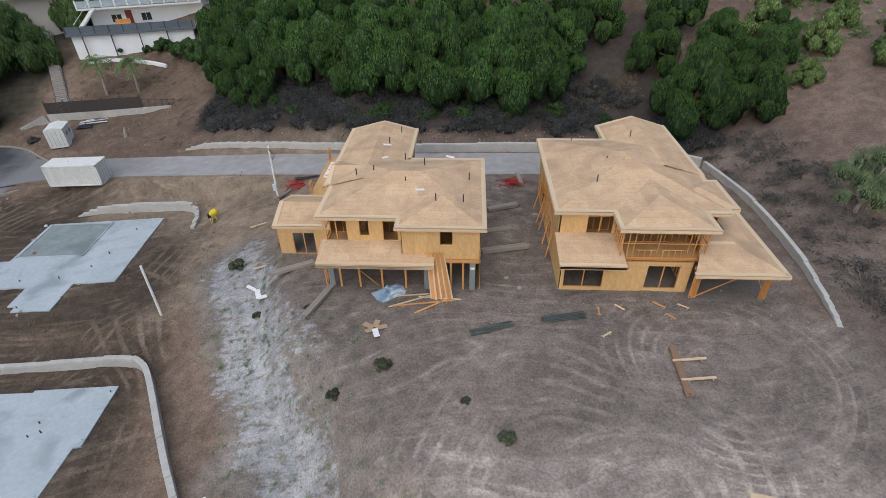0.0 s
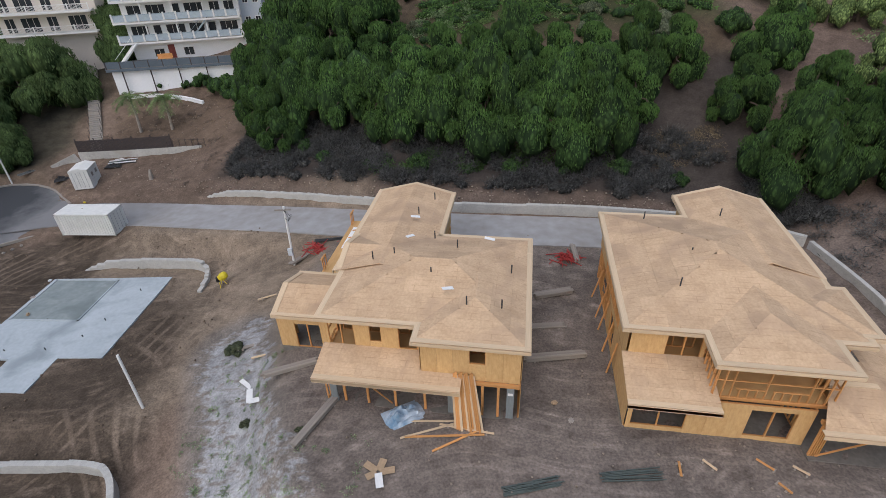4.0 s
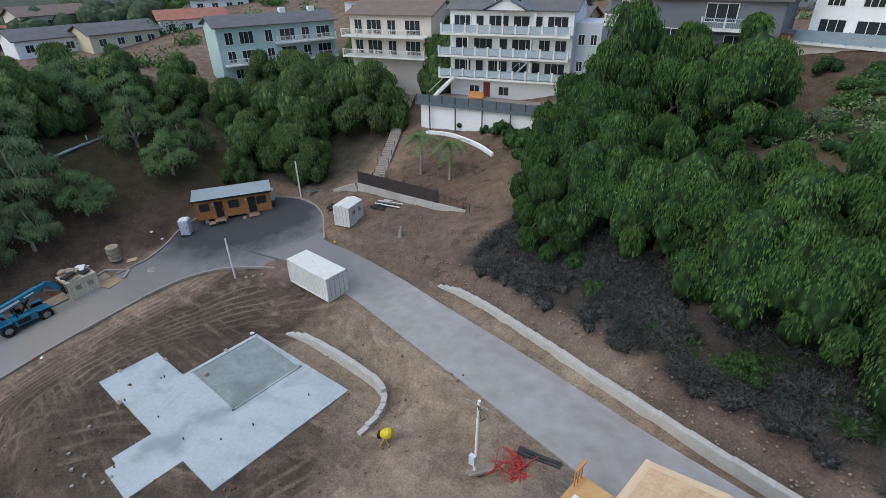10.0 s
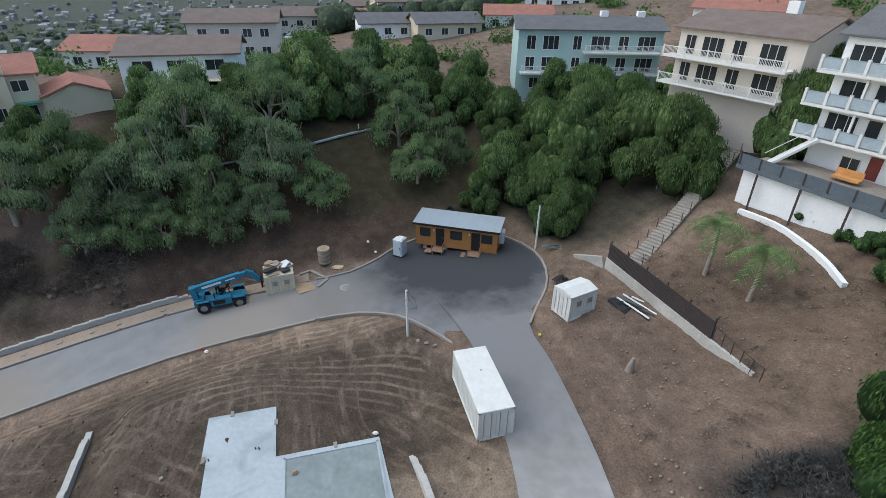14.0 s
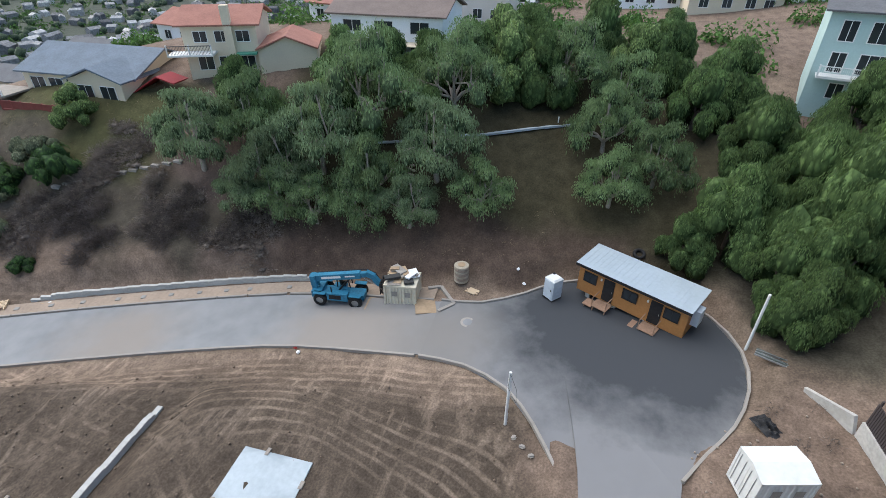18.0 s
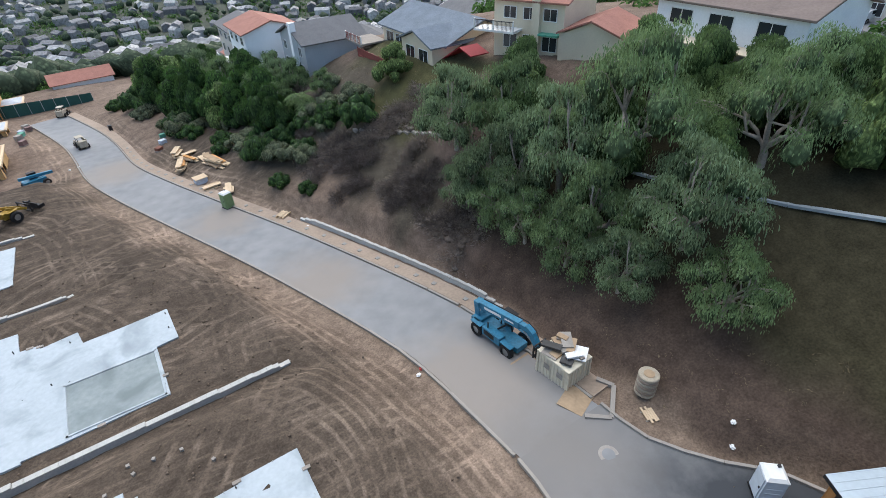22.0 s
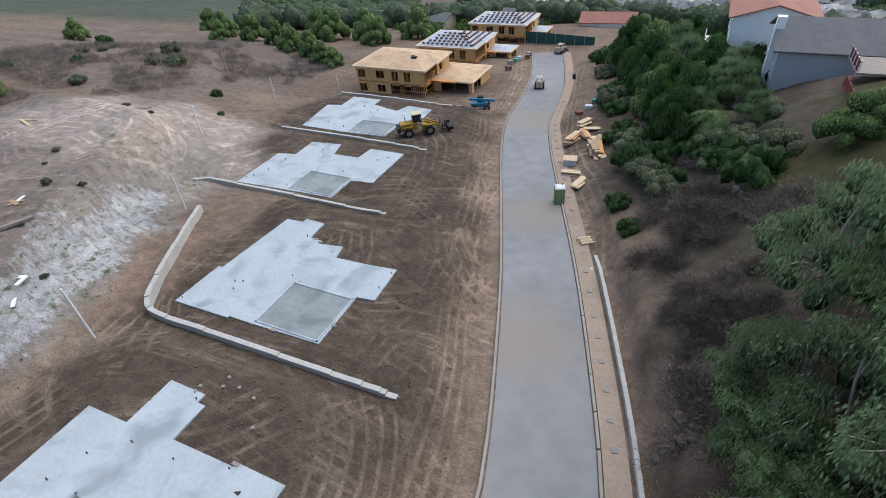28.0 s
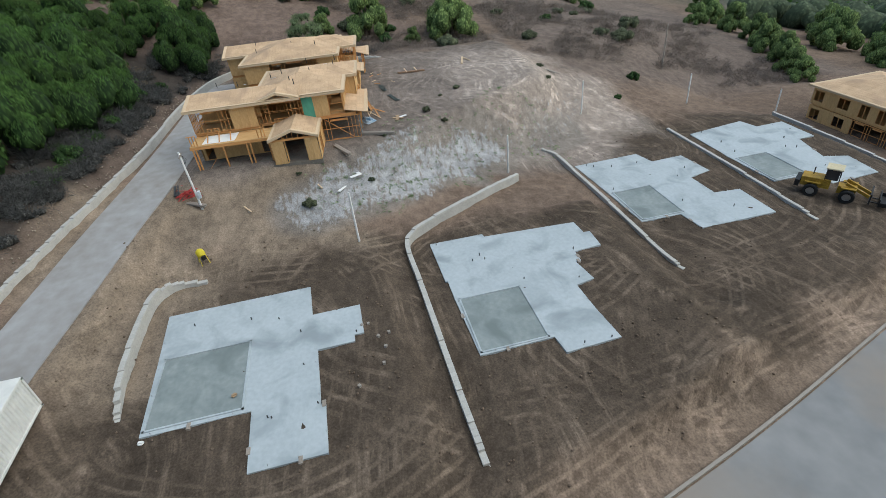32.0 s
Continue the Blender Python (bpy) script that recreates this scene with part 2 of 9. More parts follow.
# lines of the retaining walls: plan and top
WALL_LINES = {
    "south": [(-40.8, 3.7, -5.9), (-34, 4.0, -5.5), (-22, 4.25, -5.3), (-16, 4.4, -5.15), (-13.9, 3.6, -5.0), (-12.2, 1.2, -4.9), (-8.8, -4.9, -4.95), (-5.6, -10.2, -5.4)],
    "middle": [(-30.3, 25.9, -3.9), (-26, 26.3, -3.55), (-20, 26.3, -3.4), (-17.4, 25.7, -3.4), (-16.5, 24.4, -3.4), (-16.4, 22.2, -3.5)],
    "lower": [(3.2, -16.8, -7.1), (1.2, -17.9, -7.2), (-3, -18.1, -7.3), (-12, -18.3, -7.4), (-22, -18.4, -7.55), (-25, -19, -7.7), (-28, -19.8, -7.9)],
    "far": [(5, -36.4, -8.3), (-10, -36.4, -8.4), (-19, -36.4, -8.6), (-23, -36.8, -8.8)],
    "farthest": [(6, -54.6, -9.4), (-6, -54.9, -9.6), (-16, -54.9, -9.9), (-21, -56, -10.4)],
    "north": [(-23, 37.7, -1.7), (-15.6, 36.5, -1.1), (-3, 33.2, -0.1), (8, 31.0, 0.35), (22, 29.8, 0.5), (33, 27.6, 0.5), (38.4, 24.4, 0.5)],
    "east": [(38.6, 24, 0.6), (39.3, 16, 0.6), (38.5, 8, 0.55), (37.3, 2.6, 0.3), (36.3, -1.2, 0)],
}
spots = NORTH + EAST + WEST + FAR + ROAD + DRIVE + PAD_TOP + TOE
for x0, x1, y0, y1, z, _ in PADS:
    spots = spots + [(x, y, z) for x in (x0, (x0 + x1) / 2, x1) for y in (y0, (y0 + y1) / 2, y1)]
SPOT = np.array(spots, float)


def along(line, x, y):
    """Distance of the points from a line in plan, and the line's height there."""
    best, lift = np.full(x.shape, 1e9), np.zeros(x.shape)
    for (ax, ay, az), (bx, by, bz) in zip(line, line[1:]):
        dx, dy = bx - ax, by - ay
        s = np.clip(((x - ax) * dx + (y - ay) * dy) / (dx * dx + dy * dy), 0, 1)
        d = np.hypot(x - ax - s * dx, y - ay - s * dy)
        near = d < best
        best, lift = np.where(near, d, best), np.where(near, az + s * (bz - az), lift)
    return best, lift


def ease(t):
    t = np.clip(t, 0, 1)
    return t * t * (3 - 2 * t)


def kernel(d2):
    return 0.5 * d2 * np.log(d2 + 1e-9)


def spline(spot):
    """Weights of a thin-plate surface through the spots."""
    n = len(spot)
    k = kernel((spot[:, None, 0] - spot[None, :, 0]) ** 2 + (spot[:, None, 1] - spot[None, :, 1]) ** 2) + np.eye(n) * 40.0
    p = np.c_[np.ones(n), spot[:, :2]]
    a = np.block([[k, p], [p.T, np.zeros((3, 3))]])
    return np.linalg.solve(a, np.r_[spot[:, 2], np.zeros(3)])


WEIGHT = spline(SPOT)


def turn_top(x, y):
    """Height of the turning circle's asphalt."""
    return -4.05 + 0.07 * (y - 35) + 0.04 * (x + 51) * np.clip((y - 20) / 8, 0, 1)


def land(x, y):
    """Height of the ground at the points."""
    x, y = np.asarray(x, float), np.asarray(y, float)
    h = WEIGHT[-3] + WEIGHT[-2] * x + WEIGHT[-1] * y
    for (px, py, _), w in zip(SPOT, WEIGHT):
        h = h + w * kernel((x - px) ** 2 + (y - py) ** 2)
    h = np.clip(h, -30, 24)
    out = np.hypot(x + 15, y + 5)
    side = np.clip((y + 0.5 * x) / 300, -1, 1)
    h = h + (-26 + 48 * side - h) * ease((out - 150) / 300)
    for x0, x1, y0, y1, z, soft in PADS:
        d = np.hypot(np.maximum(np.maximum(x0 - x, x - x1), 0), np.maximum(np.maximum(y0 - y, y - y1), 0))
        h = h + (z - h) * ease(1 - d / soft)
    d = np.hypot(np.maximum(np.maximum(-1.5 - x, x - 36.2), 0), np.maximum(np.maximum(-20 - y, y - 26), 0))
    d = np.hypot(d, np.maximum(0, -((x + 2.6) * 0.854 + (y - 7) * 0.522)))
    h = h + (-0.2 - h) * ease(1 - d / 5.0)
    for line, half in ((ROAD, 5.2), (DRIVE, 3.2)):
        d, z = along(line, x, y)
        h = h + (z - 0.06 - h) * ease(1 - (d - half) / 2.0)
    for line in WALL_LINES.values():
        d, z = along(line, x, y)
        h = h + np.clip(z - 0.22 - h, -1.5, 0) * ease(1 - (d - 0.8) / 2.0)
    d, z = along([(p[0], p[1], p[2]) for p in ROAD[2:7]], x, y)
    h = h + np.minimum(z + 0.25 - h, 0) * ease(1 - (d - 6.2) / 1.5)
    d = np.minimum(np.hypot(x - BULB[0], y - BULB[1]), np.hypot(x + 50.5, y - 27) + 3.5)
    h = h + (turn_top(x, y) - 0.14 - h) * ease(1 - (d - BULB[3] - 0.9) / 2.0)
    return h


def land_at(x, y):
    return float(land(np.array([x]), np.array([y]))[0])


def stops(lo, hi, step, reach, grow=1.13):
    a = list(np.arange(lo, hi + 1e-6, step))
    d, up, down = step, [], []
    while (up[-1] if up else hi) < reach:
        d *= grow
        up.append((up[-1] if up else hi) + d)
        down.append((down[-1] if down else lo) - d)
    return np.array(down[::-1] + a + up)


def ground_mesh():
    gx, gy = stops(-72, 46, 0.5, 2600), stops(-70, 56, 0.5, 2600)
    X, Y = np.meshgrid(gx, gy)
    Z = land(X, Y)
    near = ease(1 - (np.hypot(X + 12, Y + 5) - 70) / 60)
    rough = np.zeros(X.shape)
    for k, (s, a) in enumerate(((0.9, 0.05), (2.3, 0.035), (5.1, 0.02))):
        rough += a * np.sin(X * s + 1.7 * np.sin(Y * s * 0.7 + k)) * np.sin(Y * s * 1.1 + 2.1 * np.sin(X * s * 0.6 + 2 * k))
    keep = np.zeros(X.shape)
    for line, half in ((ROAD, 5.0), (DRIVE, 3.0)):
        keep = np.maximum(keep, ease(1 - (along(line, X, Y)[0] - half) / 1.0))
    keep = np.maximum(keep, ease(1 - (np.hypot(X - BULB[0], Y - BULB[1]) - BULB[3] - 1.5)))
    Z = Z + rough * (1 - keep) * (0.4 + near) + (1 - near) * 0.6 * np.sin(X * 0.09) * np.sin(Y * 0.11)
    ny, nx = X.shape
    i = np.arange(ny * nx).reshape(ny, nx)
    quads = np.stack([i[:-1, :-1], i[:-1, 1:], i[1:, 1:], i[1:, :-1]], -1).reshape(-1, 4)
    me = bpy.data.meshes.new("ground")
    me.from_pydata(np.stack([X, Y, Z], -1).reshape(-1, 3).tolist(), [], quads.tolist())
    return me

# ---- ground, roads ----
def north_foot(x):
    """Where the bank starts behind the north wall."""
    line = WALL_LINES["north"]
    return np.interp(x, [p[0] for p in line], [p[1] for p in line])


def soil_and_shade_tones(x, y):
    """Ground tones over the plan, from soil kinds and from shade under trees: colour, and how much it is tracked."""
    wob = 1.4 * np.sin(x * 0.55 + 1.3 * np.sin(y * 0.37)) + 1.1 * np.sin(y * 0.61 + 1.7 * np.sin(x * 0.43))
    z = land(x, y)
    tone = np.empty(x.shape + (4,))
    tone[...] = (0.205, 0.150, 0.115, 0.1)

    def lay(c, w):
        w = np.clip(w, 0, 1)[..., None]
        tone[...] = tone * (1 - w) + np.array(c) * w

    def rect(x0, x1, y0, y1, soft):
        d = np.maximum(np.maximum(x0 - x, x - x1), np.maximum(y0 - y, y - y1)) + wob * 0.6
        return ease(0.5 - d / soft)

    far = np.hypot(x + 12, y + 5)
    lay((0.085, 0.096, 0.074, 0), ease((far - 130) / 60))
    lay((0.165, 0.120, 0.098, 0), rect(-75, -55.5, -60, 16, 5))
    # dark grass of the west slope, darkened further as shade under its trees
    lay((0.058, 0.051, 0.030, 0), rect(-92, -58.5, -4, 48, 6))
    lay((0.090, 0.086, 0.040, 0), rect(-72, -59, -38, -14, 5))
    lay((0.088, 0.074, 0.056, 0), np.maximum(rect(-66, -46, -95, -27, 6), rect(-60, -53.5, -30, -5, 3)))
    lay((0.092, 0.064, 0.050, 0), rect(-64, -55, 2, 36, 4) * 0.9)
    lay((0.150, 0.112, 0.090, 0), ease((y - north_foot(x)) / 1.0) * ease((x + 27) / 5) * ease((60 - y) / 5) * (x < 50))
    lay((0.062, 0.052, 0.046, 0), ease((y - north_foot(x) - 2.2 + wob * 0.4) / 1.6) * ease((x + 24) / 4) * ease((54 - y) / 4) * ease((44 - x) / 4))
    # tree shade below the tall houses, laid into the soil colour
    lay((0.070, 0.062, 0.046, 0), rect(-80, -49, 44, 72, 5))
    lay((0.105, 0.078, 0.054, 0), rect(-24, 62, 50, 72, 5))
    lay((0.050, 0.062, 0.026, 0), rect(2, 62, 56, 63, 5) * 0.8)
    lay((0.158, 0.114, 0.084, 0), rect(-44, -24, 48, 64, 5))
    lay((0.185, 0.135, 0.110, 0), rect(42, 110, -10, 60, 8))
    lay((0.185, 0.146, 0.124, 0), np.maximum(rect(36, 46, -25, 26, 4), rect(22, 110, -90, -26, 8)))
    lay((0.092, 0.071, 0.054, 0.95), np.maximum(rect(-47, -13, -58, 31, 5), rect(-24, 8, -58, -22, 5)))
    lay((0.245, 0.192, 0.145, 0.3), np.maximum(rect(-29, -2, 22, 36, 6), rect(-14.5, -1, 9, 30, 5)))
    lay((0.165, 0.120, 0.092, 0.2), rect(-46, -22, 36, 48, 4))
    lay((0.200, 0.166, 0.144, 0.5), rect(-3, 37, -23, 28, 3))
    lay((0.320, 0.268, 0.232, 0.7), np.maximum(rect(0, 30, -28, -9, 6), rect(4, 24, -34, -22, 6)))
    d, _ = along([(-1, -6, 0), (4, -14, 0), (8, -22, 0)], x, y)
    lay((0.265, 0.232, 0.205, 0.2), ease((4.4 - d + wob * 0.9) / 2.2))
    d, _ = along([(-9.0, 13.2, 0), (-6.3, 6.5, 0), (-2.4, -1, 0), (0.2, -8.4, 0)], x, y)
    lay((0.235, 0.205, 0.180, 0), ease((4.6 - d) / 2))
    lay((0.215, 0.160, 0.118, 0), ease((BULB[3] + 3.4 - np.hypot(x - BULB[0], y - BULB[1]) + wob * 0.5) / 2) * (x < -44) * 0.9)
    lay((0.200, 0.146, 0.108, 0), ease((6.6 - along(ROAD[:5], x, y)[0] + wob * 0.5) / 2) * (x < -44) * 0.9)
    lay((0.185, 0.138, 0.104, 0.8), ease((9.0 - along(ROAD, x, y)[0] + wob * 0.8) / 4) * (x > -50) * (y < 30) * 0.75)
    lay((0.230, 0.172, 0.130, 0.4), ease((6.2 - along(ROAD, x, y)[0] + wob * 0.3) / 2) * 0.7)
    return tone


def chalk_share(x, y):
    """How much white chalk lies bare."""
    wob = np.sin(x * 0.8 + 1.3 * np.sin(y * 0.57)) + np.sin(y * 0.71 + 1.7 * np.sin(x * 0.63))
    d, _ = along([(-9.0, 13.2, 0), (-6.3, 6.5, 0), (-2.4, -1, 0), (0.2, -8.4, 0)], x, y)
    e, _ = along([(3, -11, 0), (7, -19, 0), (12, -24, 0)], x, y)
    f, _ = along([(-1.5, -4, 0), (1.2, -9, 0), (4.0, -15, 0), (7.0, -21, 0)], x, y)
    side = np.clip(0.40 + (2.6 - f + wob * 0.8) / 6, 0, 0.50)
    return np.maximum(side, np.maximum(np.clip(0.60 + (2.6 - d + wob * 0.6) / 5, 0, 0.80), np.clip(0.45 + (2.6 - e + wob * 0.7) / 6, 0, 0.5)))


def soil_material():
    m = bpy.data.materials.new("bare soil with tree shade tones")
    m.use_nodes = True
    n, l = m.node_tree.nodes, m.node_tree.links
    b = n["Principled BSDF"]
    b.inputs["Roughness"].default_value, b.inputs["Specular IOR Level"].default_value = 0.97, 0.1
    co, att = n.new("ShaderNodeTexCoord"), n.new("ShaderNodeAttribute")
    att.attribute_name = "soil"

    def noise_at(scale, detail=8.0, rough=0.6):
        t = n.new("ShaderNodeTexNoise")
        t.inputs["Scale"].default_value, t.inputs["Detail"].default_value, t.inputs["Roughness"].default_value = scale, detail, rough
        l.new(co.outputs["Object"], t.inputs["Vector"])
        return t.outputs["Fac"]

    def math_node(op, a, c):
        t = n.new("ShaderNodeMath")
        t.operation = op
        for i, v in enumerate((a, c)):
            if isinstance(v, (int, float)):
                t.inputs[i].default_value = v
            else:
                l.new(v, t.inputs[i])
        return t.outputs[0]

    def band(value, lo, hi, a, c):
        t = n.new("ShaderNodeMapRange")
        for k, v in zip(("From Min", "From Max", "To Min", "To Max"), (lo, hi, a, c)):
            t.inputs[k].default_value = v
        l.new(value, t.inputs["Value"])
        return t.outputs["Result"]

    big, mid, fine = noise_at(0.12, 6), noise_at(0.9), noise_at(7.0)
    shade = math_node("MULTIPLY", band(big, 0.3, 0.7, 0.78, 1.22), band(mid, 0.3, 0.7, 0.72, 1.25))
    shade = math_node("MULTIPLY", shade, band(fine, 0.25, 0.75, 0.60, 1.40))
    warp = n.new("ShaderNodeTexNoise")
    warp.inputs["Scale"].default_value, warp.inputs["Detail"].default_value = 0.045, 1.0
    l.new(co.outputs["Object"], warp.inputs["Vector"])
    push, bent = n.new("ShaderNodeVectorMath"), n.new("ShaderNodeVectorMath")
    push.operation, bent.operation = "SCALE", "ADD"
    push.inputs["Scale"].default_value = 20.0
    l.new(warp.outputs["Color"], push.inputs[0])
    l.new(push.outputs["Vector"], bent.inputs[0])
    l.new(co.outputs["Object"], bent.inputs[1])
    tracks, other = None, noise_at(0.07, 2)
    for turn, lo, hi in ((4, 0.44, 0.56), (70, 0.56, 0.44)):
        mp, w = n.new("ShaderNodeMapping"), n.new("ShaderNodeTexNoise")
        mp.inputs["Rotation"].default_value, mp.inputs["Scale"].default_value = (0, 0, radians(turn)), (0.07, 1.15, 1)
        l.new(bent.outputs["Vector"], mp.inputs["Vector"])
        l.new(mp.outputs["Vector"], w.inputs["Vector"])
        w.inputs["Scale"].default_value, w.inputs["Detail"].default_value, w.inputs["Roughness"].default_value = 1.2, 3.5, 0.6
        ridge = math_node("MULTIPLY", band(w.outputs["Fac"], 0.50, 0.72, 0, 0.75), band(other, lo, hi, 0, 1))
        tracks = math_node("ADD", tracks, ridge) if tracks is not None else ridge
    waver, broken = noise_at(0.07, 1, 0.4), noise_at(0.16, 3)
    for place, r0, r1, period, stretch in (((-28.3, 17.2, -4.4), 9.0, 16.5, 0.95, 0.8), ((-24.0, -4.8, -6.0), 10.5, 17.5, 1.05, 0.75), ((-10.5, -26.0, -7.9), 11.0, 17.0, 1.0, 0.6), ((26.0, -3.5, -0.2), 2.0, 9.0, 0.8, 1.0), ((16.5, -12.0, -0.2), 5.0, 12.0, 1.1, 0.9), ((-33.0, -14.0, -7.0), 5.0, 12.0, 1.0, 0.7), ((-41.5, -30.0, -8.5), 6.0, 13.0, 0.9, 0.5)):
        sq, far = n.new("ShaderNodeMapping"), n.new("ShaderNodeVectorMath")
        sq.inputs["Scale"].default_value = (1, stretch, 0)
        l.new(co.outputs["Object"], sq.inputs["Vector"])
        far.operation = "DISTANCE"
        far.inputs[1].default_value = (place[0], place[1] * stretch, 0)
        l.new(sq.outputs["Vector"], far.inputs[0])
        d = math_node("ADD", far.outputs["Value"], math_node("MULTIPLY", waver, 7.0))
        wave = band(math_node("SINE", math_node("MULTIPLY", d, 6.2832 / period), 0), 0.25, 0.9, 0, 1)
        edge = math_node("MULTIPLY", band(d, r0 + 3.0, r0 + 4.2, 0, 1), band(d, r1 + 1.8, r1 + 3.4, 1, 0))
        tracks = math_node("MAXIMUM", tracks, math_node("MULTIPLY", math_node("MULTIPLY", wave, edge), band(broken, 0.44, 0.58, 0, 0.62)))
    lane = n.new("ShaderNodeAttribute")
    lane.attribute_name = "lane"
    d = math_node("ADD", lane.outputs["Fac"], math_node("MULTIPLY", waver, 4.0))
    wave = band(math_node("SINE", math_node("MULTIPLY", d, 6.2832 / 0.85), 0), 0.0, 0.8, 0, 1)
    edge = math_node("MULTIPLY", band(d, 6.5, 7.5, 0, 1), band(d, 9.5, 12.0, 1, 0))
    tracks = math_node("MAXIMUM", tracks, math_node("MULTIPLY", math_node("MULTIPLY", wave, edge), band(other, 0.36, 0.52, 0.1, 0.5)))
    scuff = band(noise_at(0.30, 7, 0.72), 0.38, 0.62, 0.2, 1.4)
    tracks = math_node("MULTIPLY", math_node("MULTIPLY", tracks, scuff), att.outputs["Alpha"])
    shade = math_node("MULTIPLY", shade, math_node("ADD", math_node("MULTIPLY", tracks, 1.45), 0.82))
    mix = n.new("ShaderNodeMix")
    mix.data_type, mix.blend_type = "RGBA", "MULTIPLY"
    mix.inputs["Factor"].default_value = 1.0
    chalk, tint = n.new("ShaderNodeAttribute"), n.new("ShaderNodeMix")
    chalk.attribute_name = "chalk"
    mp = n.new("ShaderNodeMapping")
    mp.inputs["Rotation"].default_value, mp.inputs["Scale"].default_value = (0, 0, radians(28)), (0.6, 1.5, 1)
    rill = n.new("ShaderNodeTexNoise")
    l.new(co.outputs["Object"], mp.inputs["Vector"])
    l.new(mp.outputs["Vector"], rill.inputs["Vector"])
    rill.inputs["Scale"].default_value, rill.inputs["Detail"].default_value, rill.inputs["Roughness"].default_value = 1.5, 8, 0.68
    tint.data_type = "RGBA"
    tint.inputs["B"].default_value = (0.370, 0.370, 0.375, 1)
    l.new(band(math_node("ADD", chalk.outputs["Fac"], math_node("MULTIPLY", rill.outputs["Fac"], 1.5)), 1.33, 1.55, 0, 1), tint.inputs["Factor"])
    l.new(att.outputs["Color"], tint.inputs["A"])
    l.new(tint.outputs["Result"], mix.inputs["A"])
    cmb = n.new("ShaderNodeCombineColor")
    for k in ("Red", "Green", "Blue"):
        l.new(shade, cmb.inputs[k])
    l.new(cmb.outputs["Color"], mix.inputs["B"])
    l.new(mix.outputs["Result"], b.inputs["Base Color"])
    bp = n.new("ShaderNodeBump")
    bp.inputs["Strength"].default_value, bp.inputs["Distance"].default_value = 0.7, 0.12
    l.new(math_node("ADD", math_node("MULTIPLY", tracks, 0.5), math_node("ADD", mid, math_node("MULTIPLY", fine, 0.4))), bp.inputs["Height"])
    l.new(bp.outputs["Normal"], b.inputs["Normal"])
    return m


ground_data = ground_mesh()
xy = np.empty(len(ground_data.vertices) * 3)
ground_data.vertices.foreach_get("co", xy)
xy = xy.reshape(-1, 3)
ground_data.color_attributes.new("soil", "FLOAT_COLOR", "POINT").data.foreach_set("color", soil_and_shade_tones(xy[:, 0], xy[:, 1]).ravel())
ground_data.attributes.new("chalk", "FLOAT", "POINT").data.foreach_set("value", chalk_share(xy[:, 0], xy[:, 1]))
ground_data.attributes.new("lane", "FLOAT", "POINT").data.foreach_set("value", along(ROAD, xy[:, 0], xy[:, 1])[0])
SOIL = soil_material()
ground = tagged(mesh_part("ground", ground_data, SOIL, None, "bare graded brown soil with tyre tracks and dry slopes", True), "", "ground", "", "structure")

ASPHALT_BASE = mat("dusty grey asphalt", (0.262, 0.264, 0.266), 0.9, grain=0.6, coarse=0.09, other=(0.190, 0.195, 0.200), bump=0.06)


def dusted(m, spots_of):
    """Lays clouds of tar or dust, each fading from its place, over a road material."""
    n, l = m.node_tree.nodes, m.node_tree.links
    out = n["Principled BSDF"].inputs["Base Color"].links[0].from_socket
    co, cloud = n.new("ShaderNodeTexCoord"), n.new("ShaderNodeTexNoise")
    cloud.inputs["Scale"].default_value, cloud.inputs["Detail"].default_value, cloud.inputs["Roughness"].default_value = 0.35, 9, 0.64
    l.new(co.outputs["Object"], cloud.inputs["Vector"])
    for place, reach, soft, wob, tint in spots_of:
        far, add, rng, mix = n.new("ShaderNodeVectorMath"), n.new("ShaderNodeMath"), n.new("ShaderNodeMapRange"), n.new("ShaderNodeMix")
        far.operation, add.operation = "DISTANCE", "MULTIPLY_ADD"
        far.inputs[1].default_value = place
        l.new(co.outputs["Object"], far.inputs[0])
        l.new(cloud.outputs["Fac"], add.inputs[0])
        add.inputs[1].default_value = wob
        l.new(far.outputs["Value"], add.inputs[2])
        rng.inputs["From Min"].default_value, rng.inputs["From Max"].default_value = reach, reach + soft
        rng.inputs["To Min"].default_value, rng.inputs["To Max"].default_value = 0.92, 0.0
        l.new(add.outputs[0], rng.inputs["Value"])
        mix.data_type = "RGBA"
        mix.inputs["B"].default_value = (*tint, 1)
        l.new(rng.outputs["Result"], mix.inputs["Factor"])
        l.new(out, mix.inputs["A"])
        out = mix.outputs["Result"]
    l.new(out, n["Principled BSDF"].inputs["Base Color"])
    return m


TAR = ((-55.4, 37.0, -4.0), 13.0, 5.5, 9.0, (0.036, 0.040, 0.046))
DUST = (0.255, 0.225, 0.198)
SEAM = ((-50.4, 21.5, -5.0), 4.0, 5.0, 6.0, (0.200, 0.186, 0.172))
ASPHALT = dusted(ASPHALT_BASE, (((-48.8, 14, -5.6), 6.0, 5.0, 6.0, DUST), ((-44.6, -6, -7.3), 5.0, 5.0, 6.0, DUST), ((-40.5, -26, -8.8), 5.0, 4.0, 6.0, DUST), ((-31, -55, -11), 5.0, 6.0, 6.0, DUST), SEAM))
FRESHTAR = dusted(mat("dark new asphalt with dust", (0.215, 0.212, 0.208), 0.9, grain=0.6, coarse=0.09, other=(0.150, 0.152, 0.155), bump=0.08), (((-42.0, 35.0, -3.6), 9.0, 12.0, 5.0, (0.19, 0.19, 0.195)), TAR, SEAM))
